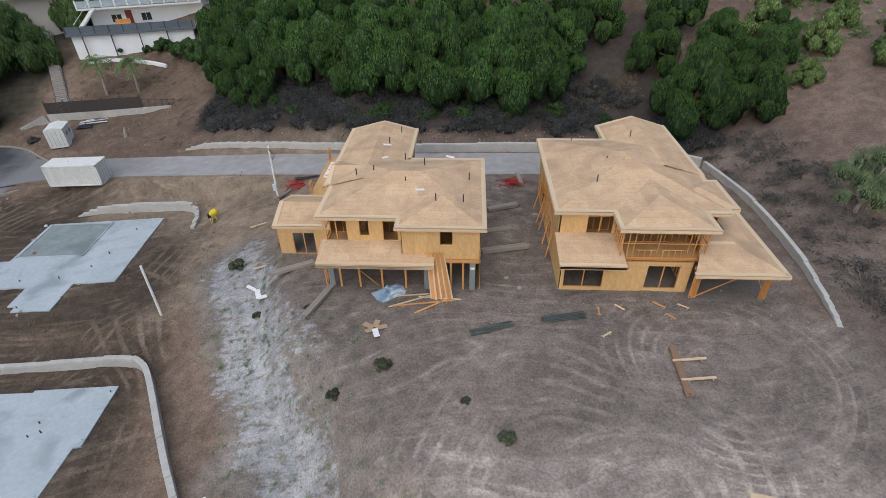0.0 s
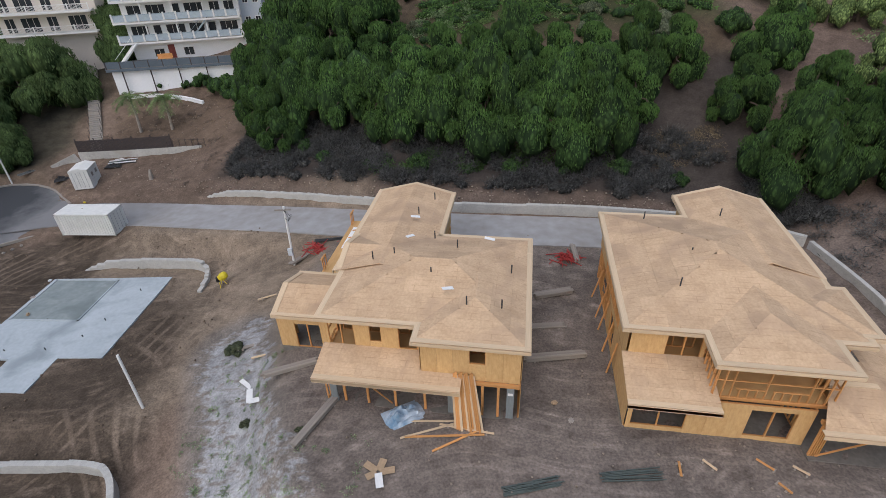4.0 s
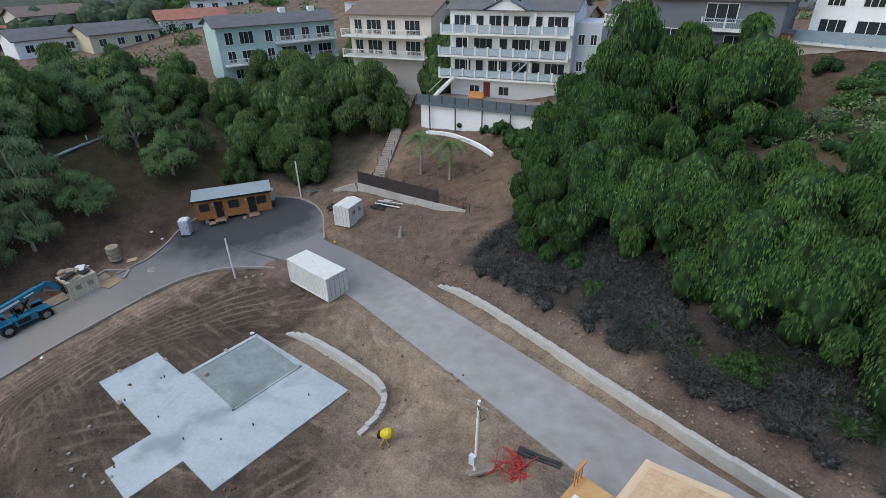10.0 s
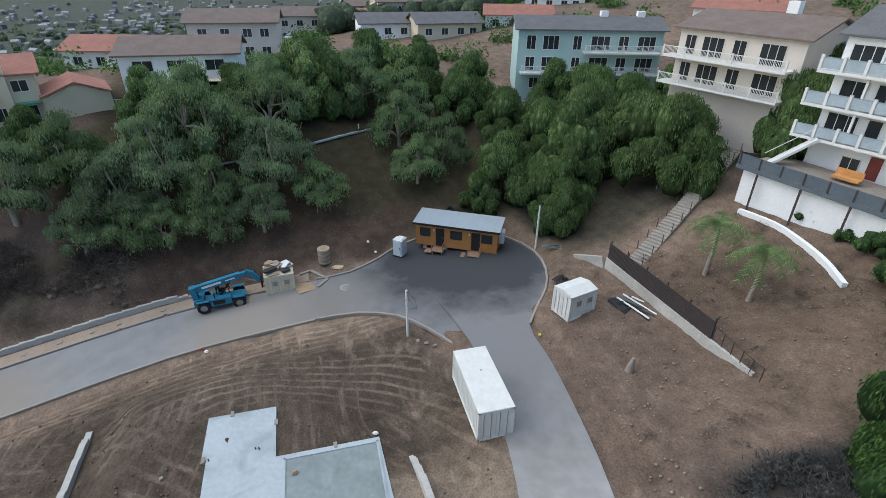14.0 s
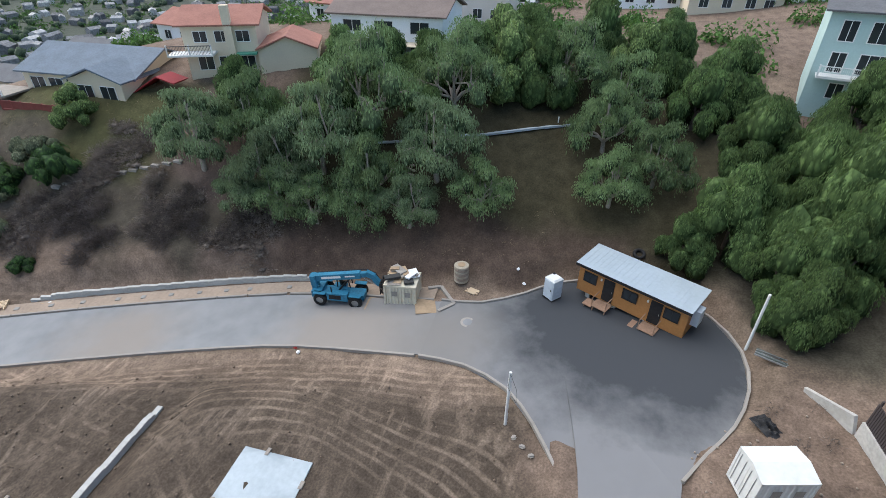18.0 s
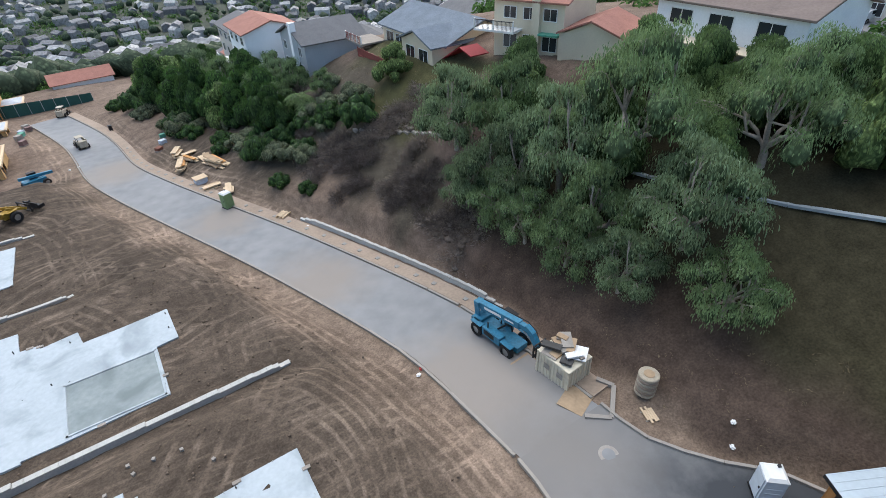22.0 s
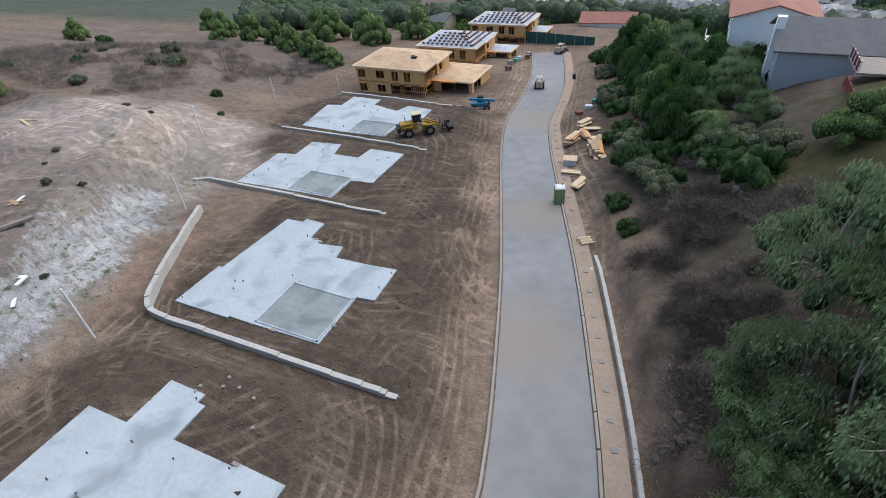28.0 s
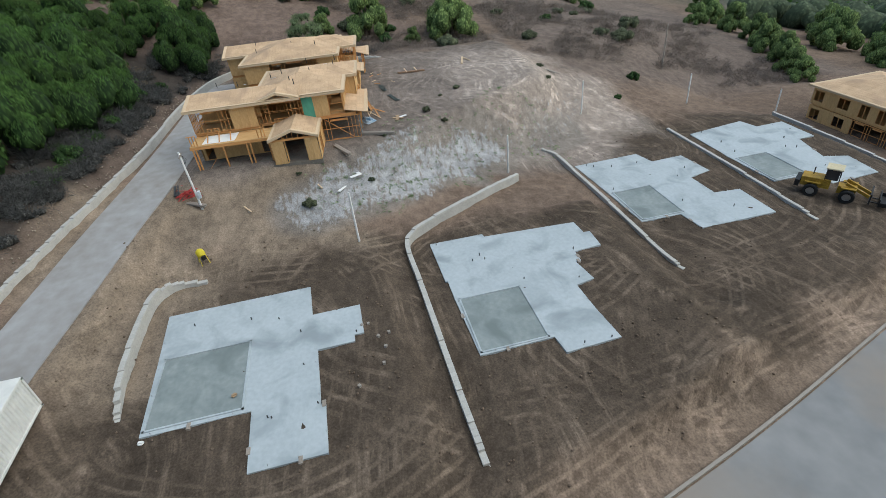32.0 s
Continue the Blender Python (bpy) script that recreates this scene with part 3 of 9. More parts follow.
DUSTROAD = dusted(mat("gravel drive under pale dust", (0.345, 0.345, 0.35), 0.95, grain=0.9, coarse=0.09, other=(0.245, 0.23, 0.215), bump=0.1), (((-15, 30.4, -1.4), -0.5, 3.5, 4.5, (0.235, 0.185, 0.142)), ((6, 28.9, -0.3), -1.0, 3.5, 4.0, (0.235, 0.185, 0.142)), ((24, 25.0, -0.2), -0.5, 4.5, 4.0, (0.235, 0.185, 0.142)), ((-42.0, 35.0, -3.6), 9.0, 12.0, 5.0, (0.19, 0.19, 0.195)), TAR))
KERB = mat("light grey kerb concrete", (0.34, 0.31, 0.275), 0.9, grain=6, coarse=0.7, vary=0.25, spread=0.05)
TANWALK = mat("tan dusty pavement", (0.36, 0.28, 0.215), 0.95, grain=4, coarse=0.4, vary=0.28)


def smooth_line(line, step=1.5):
    """Catmull-Rom through the points of a line."""
    p = [Vector(q) for q in (line[0], *line, line[-1])]
    out = []
    for a, b, c, d in zip(p, p[1:], p[2:], p[3:]):
        n = max(1, int((c - b).length / step))
        for i in range(n):
            t = i / n
            out.append(0.5 * (2 * b + (c - a) * t + (2 * a - 5 * b + 4 * c - d) * t * t + (3 * b - 3 * c + d - a) * t ** 3))
    return out + [p[-1]]


def strip_pts(pts, left, right, lift, thick=0.12):
    """A band with thickness that follows points, from left to right of them in plan."""
    bm, rows = bmesh.new(), []
    for i, p in enumerate(pts):
        d = pts[min(i + 1, len(pts) - 1)] - pts[max(i - 1, 0)]
        s = Vector((d.y, -d.x, 0)).normalized()
        rows.append([bm.verts.new(p + s * o + Vector((0, 0, z))) for o, z in ((left, lift - thick), (left, lift), (right, lift), (right, lift - thick))])
    for a, b in zip(rows, rows[1:]):
        for k in range(4):
            bm.faces.new((a[k], b[k], b[(k + 1) % 4], a[(k + 1) % 4]))
    bm.faces.new(rows[0])
    bm.faces.new(rows[-1][::-1])
    bmesh.ops.recalc_face_normals(bm, faces=bm.faces)
    return bm


def strip(line, left, right, lift, thick=0.12):
    return strip_pts(smooth_line(line), left, right, lift, thick)


road = tagged(part("road", strip(ROAD, -3.4, 3.2, 0.0), ASPHALT, None, "dusty grey asphalt road curving down the site"), "", "road", "", "structure")
TURN = [(-54.7, 20.5), (-55.0, 24), (-57.2, 27.6), (-59.3, 30.1), (-60.5, 34.5), (-59.5, 39), (-56.5, 42.5), (-52.5, 44), (-48.5, 43.6), (-45, 42), (-42.5, 40), (-40.3, 38.4), (-37.5, 37.9), (-36.6, 35.6), (-37.2, 33.0), (-39.6, 31.4), (-42.6, 29.8), (-45.4, 27.6), (-47.2, 24.2), (-47.6, 20.5)]
bm = slab_mesh(TURN, -0.2, 0.0)
bmesh.ops.triangulate(bm, faces=bm.faces[:])
bmesh.ops.subdivide_edges(bm, edges=bm.edges[:], cuts=5, use_grid_fill=True)
for v in bm.verts:
    v.co.z += float(turn_top(v.co.x, v.co.y)) + 0.02
turning = tagged(part("road_end", bm, FRESHTAR, None, "dark new asphalt turning circle with pale tyre dust"), "", "road", "", "structure")
drive = tagged(part("drive", strip(DRIVE, -2.7, 2.7, 0.012), DUSTROAD, None, "pale dusty gravel drive behind the framed houses"), "", "drive", "", "structure")
walkway = tagged(part("pavement", strip(ROAD[1:], 3.55, 5.1, 0.10, 0.2), TANWALK, None, "tan dusty unfinished pavement strip beside the road"), "", "pavement", "", "structure")

UNIT = {}


def piece(name, parent, material, x0, y0, z0, x1, y1, z1, m=None, label=""):
    """A small block that shares its mesh with all others of its material."""
    if material.name not in UNIT:
        bm = boxes((-0.5, -0.5, -0.5, 0.5, 0.5, 0.5))
        bmesh.ops.bevel(bm, geom=bm.edges[:], offset=0.012, segments=1, affect="EDGES")
        me = bpy.data.meshes.new(name)
        bm.to_mesh(me)
        bm.free()
        me.materials.append(material)
        UNIT[material.name] = me
    ob = new(name, UNIT[material.name])
    ob.parent = parent
    at = Matrix.LocRotScale(((x0 + x1) / 2, (y0 + y1) / 2, (z0 + z1) / 2), None, (abs(x1 - x0), abs(y1 - y0), abs(z1 - z0)))
    ob.matrix_local = m @ at if m else at
    return tagged(ob, label)


def beam(name, parent, material, a, b, w, h=None, label=""):
    """A straight member from a to b made of the shared block."""
    a, b = Vector(a), Vector(b)
    d = b - a
    q = d.to_track_quat("X", "Z")
    return piece(name, parent, material, 0, -w / 2, -(h or w) / 2, d.length, w / 2, (h or w) / 2, Matrix.Translation(a) @ q.to_matrix().to_4x4(), label)


def kerb_run(label, line, side, lift, length=3.0, smooth=True):
    """A kerb laid in lengths with open joints."""
    top = tagged(new("kerb"), label, "kerb", "", "structure")
    pts = smooth_line(line, length) if smooth else [Vector(p) for p in line]
    for i, (a, b) in enumerate(zip(pts, pts[1:])):
        d = b - a
        s = Vector((d.y, -d.x, 0)).normalized() * side
        beam("kerb_stone", top, KERB, a + s + d * 0.004 + Vector((0, 0, lift)), b + s - d * 0.004 + Vector((0, 0, lift)), 0.2, 0.3)
    return top


kerb_run("light concrete kerb along the lots", ROAD[1:], -3.6, 0.0)
kerb_run("light concrete kerb beside the tan pavement", ROAD[1:], 3.38, 0.0)


def turn_edge(pts):
    return [(x, y, float(turn_top(x, y)) + 0.02) for x, y in pts]


kerb_run("light concrete kerb round the turning circle", turn_edge(TURN[:12]), 0, 0.02, 1.6)
kerb_run("light concrete kerb curving round the brown lot", turn_edge(TURN[15:]), 0, 0.02, 1.4)

footings = tagged(new("footing_row"), "small dark footing holes along the tan pavement", "footing")
pts = smooth_line(ROAD[1:], 2.4)
for i, (a, b) in enumerate(zip(pts[4:34], pts[5:35])):
    s = Vector(((b - a).y, -(b - a).x, 0)).normalized()
    ang = math.degrees(math.atan2((b - a).y, (b - a).x))
    piece("footing", footings, FOOTING, -0.2, -0.2, -0.02, 0.2, 0.2, 0.07, Matrix.Translation(a + s * 4.3 + Vector((0, 0, 0.1))) @ pose(0, 0, 0, 0, 0, ang))

# ---- retaining walls of concrete block ----
def block_wall(name, label, line, height, width=0.3, steps_in=0, steps_out=0, base=0.4):
    """A wall with a body and a top course of blocks; its ends may come down in steps."""
    top = tagged(new(name), label, "retaining wall", "", "structure")
    pts = smooth_line(line, 0.42)
    n, bm = len(pts) - 1, bmesh.new()
    for i, (a, b) in enumerate(zip(pts, pts[1:])):
        drop = 0.2 * max(0, steps_in - i // 2) + 0.2 * max(0, steps_out - (n - 1 - i) // 2)
        z = int((a.z - drop) / 0.1) * 0.1
        d = (b - a).to_2d().normalized()
        m = Matrix.Translation((a.x, a.y, 0)) @ pose(0, 0, 0, 0, 0, math.degrees(math.atan2(d.y, d.x)))
        g = (b - a).to_2d().length
        box(bm, 0, -width / 2 + 0.012, z - height - base, g, width / 2 - 0.012, z - 0.196, m)
        piece("block", top, BLOCK, 0.006, -width / 2, z - 0.19, g - 0.006, width / 2, z, m)
    part("wall_body", bm, BLOCK, top)
    return top


block_wall("wall_south", "low grey block wall stepping between two house lots", WALL_LINES["south"], 0.9, 0.42, 4, 0)
block_wall("wall_middle", "grey block retaining wall with stepped end beside the slab", WALL_LINES["middle"], 0.7, 0.42, 3, 4)
block_wall("wall_lower", "low grey block wall with stepped end between lots", WALL_LINES["lower"], 0.5, 0.36, 0, 5)
block_wall("wall_far", "low grey block wall beside the far slab", WALL_LINES["far"], 0.5, 0.36, 0, 4)
block_wall("wall_farthest", "long grey block wall above the framed house", WALL_LINES["farthest"], 1.6, 0.36, 0, 3)
block_wall("wall_north", "pale block retaining wall below the brushy slope", [(x, y, z + 0.35) for x, y, z in WALL_LINES["north"]], 1.35, 0.44, 5, 0)
block_wall("wall_east", "grey block retaining wall beside the framed house", WALL_LINES["east"], 0.8, 0.36, 0, 2)
west_pts = [p for p in smooth_line(ROAD, 3) if 13 > p.y > -24]
west_line = []
for i, p in enumerate(west_pts[:-1]):
    d = west_pts[i + 1] - p
    s = Vector((d.y, -d.x, 0)).normalized()
    west_line.append(tuple(p + s * 5.5 + Vector((0, 0, 0.55))))
block_wall("wall_west", "pale block retaining wall at the foot of the brushy hill", west_line, 0.7, 0.3, 3, 3)

# ---- concrete foundation slabs ----
PIPE = mat("dark plastic pipe", (0.05, 0.05, 0.05), 0.5, grain=6, coarse=2, bump=0)
STEEL = mat("galvanised steel", (0.45, 0.46, 0.47), 0.45, 0.8, grain=9, coarse=2, vary=0.3, bump=0.02)
random.seed(3)


OUTLINES = []


def foundation(label, outline, garage, z, seed):
    OUTLINES.append(outline)
    top = thing("foundation_slab", 0, 0, z, 0, label, "foundation slab", "foundation slabs of the lots")
    part("slab", slab_mesh(outline, -0.4, 0), CONCRETE, top)
    x0, y0, x1, y1 = garage
    part("garage_floor", slab_mesh([(x0 + 0.15, y0 + 0.15), (x1 - 0.15, y0 + 0.15), (x1 - 0.15, y1 - 0.15), (x0 + 0.15, y1 - 0.15)], -0.06, 0.006), CONCRETE_WET, top, "darker recessed garage floor")
    rim = boxes((x0, y0, 0.004, x0 + 0.13, y1, 0.07), (x0, y0, 0.004, x1, y0 + 0.13, 0.07), (x0, y1 - 0.13, 0.004, x1, y1, 0.07), (x1 - 0.13, y0, 0.004, x1, y1, 0.07))
    part("garage_kerb", rim, CONCRETE, top, "pale raised stem wall round the garage floor")
    rnd = random.Random(seed)
    xs, ys = [p[0] for p in outline], [p[1] for p in outline]
    n = len(outline)
    for i in range(n):
        a, b = Vector(outline[i]), Vector(outline[(i + 1) % n])
        if (b - a).length > 2.5:
            for k in range(int((b - a).length / 2.2)):
                p = a + (b - a) * ((k + 0.5 + 0.3 * rnd.random()) / int((b - a).length / 2.2))
                q = p + (Vector((sum(xs) / n, sum(ys) / n)) - p).normalized() * 0.18
                part("anchor_bolt", tube(bmesh.new(), [(q.x, q.y, -0.02), (q.x, q.y, 0.16)], 0.02, 6), STEEL, top)
    for k in range(9):
        for _ in range(40):
            x, y = rnd.uniform(min(xs), max(xs)), rnd.uniform(min(ys), max(ys))
            if inside(outline, x, y) and not (x0 - 0.5 < x < x1 + 0.5 and y0 - 0.5 < y < y1 + 0.5):
                break
        part("pipe_stub", tube(bmesh.new(), [(x, y, -0.05), (x, y, rnd.uniform(0.14, 0.3))], 0.045, 8), PIPE, top)
    for i in rnd.sample(range(n), 4):
        a, b = Vector(outline[i]), Vector(outline[(i + 1) % n])
        p = a + (b - a) * rnd.uniform(0.3, 0.7)
        piece("form_stake", top, GREYWOOD, p.x - 0.25, p.y - 0.12, -0.3, p.x + 0.25, p.y + 0.12, 0.05)
    return top


def inside(poly, x, y):
    hit = False
    for (ax, ay), (bx, by) in zip(poly, poly[1:] + poly[:1]):
        if (ay > y) != (by > y) and x < ax + (y - ay) / (by - ay) * (bx - ax):
            hit = not hit
    return hit


foundation("pale L-shaped concrete house slab with dark garage floor", [(-20.3, 24.6), (-20.3, 13.3), (-24.0, 13.2), (-24.0, 9.5), (-27.3, 9.5), (-27.3, 10.2), (-28.0, 10.2), (-28.0, 12.9), (-33.0, 12.8), (-33.0, 12.5), (-36.7, 12.5), (-36.7, 17.1), (-32.2, 17.2), (-32.2, 24.0), (-25.6, 24.3)], (-31.9, 17.7, -25.4, 23.9), -4.35, 1)
foundation("wide pale concrete house slab with dark garage floor", [(-15.3, 2.2), (-15.4, -3.0), (-15.9, -3.1), (-16.6, -12.0), (-18.6, -12.1), (-18.6, -12.7), (-21.0, -12.6), (-21.2, -10.0), (-22.6, -9.9), (-22.6, -9.4), (-25.3, -9.8), (-25.6, -8.1), (-28.6, -8.2), (-32.1, -8.5), (-32.3, -4.2), (-30.6, -4.0), (-30.7, 1.7), (-24.0, 1.9), (-21.5, 1.9), (-21.5, 2.1)], (-30.5, -3.7, -24.1, 1.6), -5.95, 2)
foundation("pale stepped concrete house slab with dark garage floor", [(-1.9, -19.1), (-1.8, -27.5), (-4.5, -28.1), (-4.4, -32.1), (-9.2, -32.6), (-9.9, -29.7), (-13.9, -29.8), (-14.2, -32.6), (-19.5, -32.6), (-19.5, -24.4), (-16.5, -24.0), (-16.4, -19.7), (-9.4, -19.5)], (-16.2, -24.6, -9.8, -19.9), -7.8, 3)
foundation("distant pale concrete house slab beside the loader", [(2.4, -38.2), (3.5, -46.8), (0.9, -47.4), (1.0, -51.4), (-4.6, -51.3), (-4.7, -49.0), (-9.9, -47.6), (-10.9, -50.1), (-15.4, -49.5), (-15.7, -43.3), (-13.1, -42.6), (-12.9, -38.3), (-6.0, -38.0)], (-12.7, -42.8, -6.3, -38.5), -8.62, 4)

# ---- houses under construction ----
SHEAR = mat("grey steel shear panel", (0.26, 0.29, 0.30), 0.5, 0.3, grain=6, coarse=1.5, vary=0.2, bump=0.02)
GREENSHEET = mat("green weather sheet", (0.10, 0.34, 0.24), 0.6, grain=5, coarse=1, vary=0.25, bump=0.05)
PAPER = mat("white paper scrap", (0.78, 0.78, 0.77), 0.7, grain=5, coarse=2, vary=0.12, bump=0.05)
BATTEN = mat("blue white roofing underlay", (0.46, 0.50, 0.56), 0.7, grain=4, coarse=0.8, vary=0.3, bump=0.05)
BLACKSTEEL_SOFT = mat("black plastic sacking", (0.02, 0.02, 0.022), 0.6, grain=6, coarse=2)
DUSTYFLOOR = mat("dusty house floor slab", (0.21, 0.19, 0.165), 0.9, grain=4, coarse=0.6, vary=0.35, bump=0.05)
TILE = mat("dark stacked roof tiles", (0.20, 0.125, 0.115), 0.8, grain=6, coarse=2, vary=0.3, spread=0.2)


def clip_poly(poly, x0, x1, y0, y1):
    """A flat outline cut to a rectangle."""
    for k, lim, sign in ((0, x0, 1), (0, x1, -1), (1, y0, 1), (1, y1, -1)):
        out = []
        for a, b in zip(poly, poly[1:] + poly[:1]):
            fa, fb = (a[k] - lim) * sign, (b[k] - lim) * sign
            if fa >= 0:
                out.append(a)
            if (fa >= 0) != (fb >= 0):
                t = fa / (fa - fb)
                out.append((a[0] + (b[0] - a[0]) * t, a[1] + (b[1] - a[1]) * t))
        poly = out
        if len(poly) < 3:
            return []
    return poly


def roof_plane(house, corners, material=None, long=2.44, wide=1.22):
    """One slope of a roof, laid in staggered sheets; the first two corners are its eave."""
    c = [Vector(p) for p in corners]
    o, ex = c[0], (c[1] - c[0]).normalized()
    nz = (c[1] - c[0]).cross(c[2] - c[1]).normalized()
    if nz.z < 0:
        nz = -nz
    ey = nz.cross(ex)
    if (c[2] - o).dot(ey) < 0:
        ey = -ey
    flat = [((p - o).dot(ex), (p - o).dot(ey)) for p in c]
    xs, ys = [p[0] for p in flat], [p[1] for p in flat]
    row = 0
    y = min(ys)
    while y < max(ys) - 0.02:
        x = min(xs) - (long / 2 if row % 2 else 0)
        while x < max(xs) - 0.02:
            q = clip_poly(flat, x + 0.003, x + long - 0.003, y + 0.003, y + wide - 0.003)
            if len(q) >= 3 and abs(sum(a[0] * b[1] - a[1] * b[0] for a, b in zip(q, q[1:] + q[:1]))) > 0.1:
                bm = bmesh.new()
                up = 0.004 * random.random()
                hi = [bm.verts.new(o + ex * a + ey * b + nz * up) for a, b in q]
                lo = [bm.verts.new(o + ex * a + ey * b - nz * 0.03) for a, b in q]
                bm.faces.new(hi)
                bm.faces.new(lo[::-1])
                for i in range(len(q)):
                    j = (i + 1) % len(q)
                    bm.faces.new((lo[i], lo[j], hi[j], hi[i]))
                bmesh.ops.recalc_face_normals(bm, faces=bm.faces)
                part("roof_sheet", bm, material or ROOFOSB, house)
            x += long
        y += wide
        row += 1
    a, b = c[0], c[1]
    inn = ey * 0.2
    beam("eave_board", house, PALEWOOD, a + inn + nz * 0.03, b + inn + nz * 0.03, 0.36, 0.022)
    beam("fascia", house, PALEWOOD, a - Vector((0, 0, 0.1)), b - Vector((0, 0, 0.1)), 0.04, 0.22)


def rake(house, a, b, side):
    """The pale board up the open edge of a gable."""
    a, b, side = Vector(a), Vector(b), Vector(side)
    beam("rake_board", house, PALEWOOD, a + side * 0.2 + Vector((0, 0, 0.03)), b + side * 0.2 + Vector((0, 0, 0.03)), 0.36, 0.022)
    beam("barge_board", house, PALEWOOD, a - Vector((0, 0, 0.1)), b - Vector((0, 0, 0.1)), 0.04, 0.22)


def hip(house, x0, x1, y0, y1, z, pitch, material=None):
    w, d = x1 - x0, y1 - y0
    h = min(w, d) / 2
    if w >= d:
        p, q = (x0 + h, y0 + h, z + h * pitch), (x1 - h, y0 + h, z + h * pitch)
    else:
        p, q = (x0 + h, y0 + h, z + h * pitch), (x0 + h, y1 - h, z + h * pitch)
    a, b, c, e = (x0, y0, z), (x1, y0, z), (x1, y1, z), (x0, y1, z)
    if abs(w - d) < 0.1:
        slopes = [(a, b, p), (b, c, p), (c, e, p), (e, a, p)]
    elif w >= d:
        slopes = [(a, b, q, p), (b, c, q), (c, e, p, q), (e, a, p)]
    else:
        slopes = [(a, b, p), (b, c, q, p), (c, e, q), (e, a, p, q)]
    for s in slopes:
        roof_plane(house, s, material)


def gable(house, x0, x1, y0, y1, z, pitch, axis, ends=(True, True), material=None):
    """A two-sided roof whose ridge runs along axis."""
    if axis == "y":
        m = (x0 + x1) / 2
        h = z + (x1 - x0) / 2 * pitch
        roof_plane(house, [(x0, y1, z), (x0, y0, z), (m, y0, h), (m, y1, h)], material)
        roof_plane(house, [(x1, y0, z), (x1, y1, z), (m, y1, h), (m, y0, h)], material)
        for on, y, s in ((ends[0], y0, 1), (ends[1], y1, -1)):
            if on:
                rake(house, (x0, y, z), (m, y, h), (0, s, 0))
                rake(house, (x1, y, z), (m, y, h), (0, s, 0))
    else:
        m = (y0 + y1) / 2
        h = z + (y1 - y0) / 2 * pitch
        roof_plane(house, [(x0, y0, z), (x1, y0, z), (x1, m, h), (x0, m, h)], material)
        roof_plane(house, [(x1, y1, z), (x0, y1, z), (x0, m, h), (x1, m, h)], material)
        for on, x, s in ((ends[0], x0, 1), (ends[1], x1, -1)):
            if on:
                rake(house, (x, y0, z), (x, m, h), (s, 0, 0))
                rake(house, (x, y1, z), (x, m, h), (s, 0, 0))


def frame_wall(house, a, b, z0, z1, openings=(), sheath=True, sheet=OSB, gap=0.41):
    """A stud wall from a to b, sheathed or open; openings are (from, to, sill, head)."""
    a, b = Vector((*a, 0)), Vector((*b, 0))
    g, d = (b - a).length, (b - a).normalized()
    m = Matrix.Translation(a) @ pose(0, 0, 0, 0, 0, math.degrees(math.atan2(d.y, d.x)))
    piece("bottom_plate", house, LUMBER, 0, -0.05, z0, g, 0.05, z0 + 0.05, m)
    piece("top_plate", house, LUMBER, 0, -0.05, z1 - 0.1, g, 0.05, z1, m)
    if sheath:
        cuts = sorted({0.0, g, *[v for o in openings for v in o[:2]]})
        for s0, s1 in zip(cuts, cuts[1:]):
            hole = [o for o in openings if o[0] <= s0 + 1e-6 and o[1] >= s1 - 1e-6]
            spans = [(z0, hole[0][2]), (hole[0][3], z1)] if hole else [(z0, z1)]
            n = max(1, math.ceil((s1 - s0) / 1.23))
            for p, q in spans:
                if q - p > 0.04:
                    for k in range(n):
                        piece("wall_sheet", house, sheet, s0 + (s1 - s0) * k / n + 0.004, -0.075, p + 0.003, s0 + (s1 - s0) * (k + 1) / n - 0.004, -0.052, q - 0.003, m)
        for s0, s1, lo, hi in openings:
            for s in (s0 - 0.02, s1 - 0.02):
                piece("trimmer", house, LUMBER, s, -0.05, z0 + 0.05, s + 0.04, 0.05, z1 - 0.1, m)
            piece("sill", house, LUMBER, s0, -0.05, lo - 0.05, s1, 0.05, lo, m)
            piece("header", house, LUMBER, s0, -0.05, hi, s1, 0.05, min(hi + 0.2, z1 - 0.1), m)
            if s1 - s0 > 1.3:
                s = (s0 + s1) / 2
                piece("mullion", house, LUMBER, s - 0.04, -0.05, lo, s + 0.04, 0.05, hi, m)
    else:
        n = max(2, int(g / gap))
        for k in range(n + 1):
            s = min(k * g / n, g - 0.045)
            hole = [o for o in openings if o[0] < s + 0.02 < o[1]]
            if hole:
                piece("cripple", house, LUMBER, s, -0.05, z0 + 0.05, s + 0.045, 0.05, hole[0][2], m)
            else:
                piece("stud", house, LUMBER, s, -0.05, z0 + 0.05, s + 0.045, 0.05, z1 - 0.1, m)
        for s0, s1, lo, hi in openings:
            piece("sill", house, LUMBER, s0, -0.05, lo, s1, 0.05, lo + 0.05, m)
            piece("header", house, LUMBER, s0, -0.05, hi, s1, 0.05, hi + 0.2, m)
        if g > 1.5:
            piece("blocking", house, LUMBER, 0.05, -0.04, (z0 + z1) / 2 - 0.03, g - 0.05, 0.04, (z0 + z1) / 2 + 0.03, m)


def floor_deck(house, x0, y0, x1, y1, z):
    piece("floor_deck", house, OSB, x0, y0, z - 0.03, x1, y1, z)
    piece("rim_joist", house, LUMBER, x0, y0, z - 0.3, x1, y0 + 0.05, z - 0.035)
    piece("rim_joist", house, LUMBER, x0, y1 - 0.05, z - 0.3, x1, y1, z - 0.035)
    for k in range(int((x1 - x0) / 0.8)):
        piece("joist", house, LUMBER, x0 + 0.8 * k, y0 + 0.05, z - 0.28, x0 + 0.8 * k + 0.05, y1 - 0.05, z - 0.035)


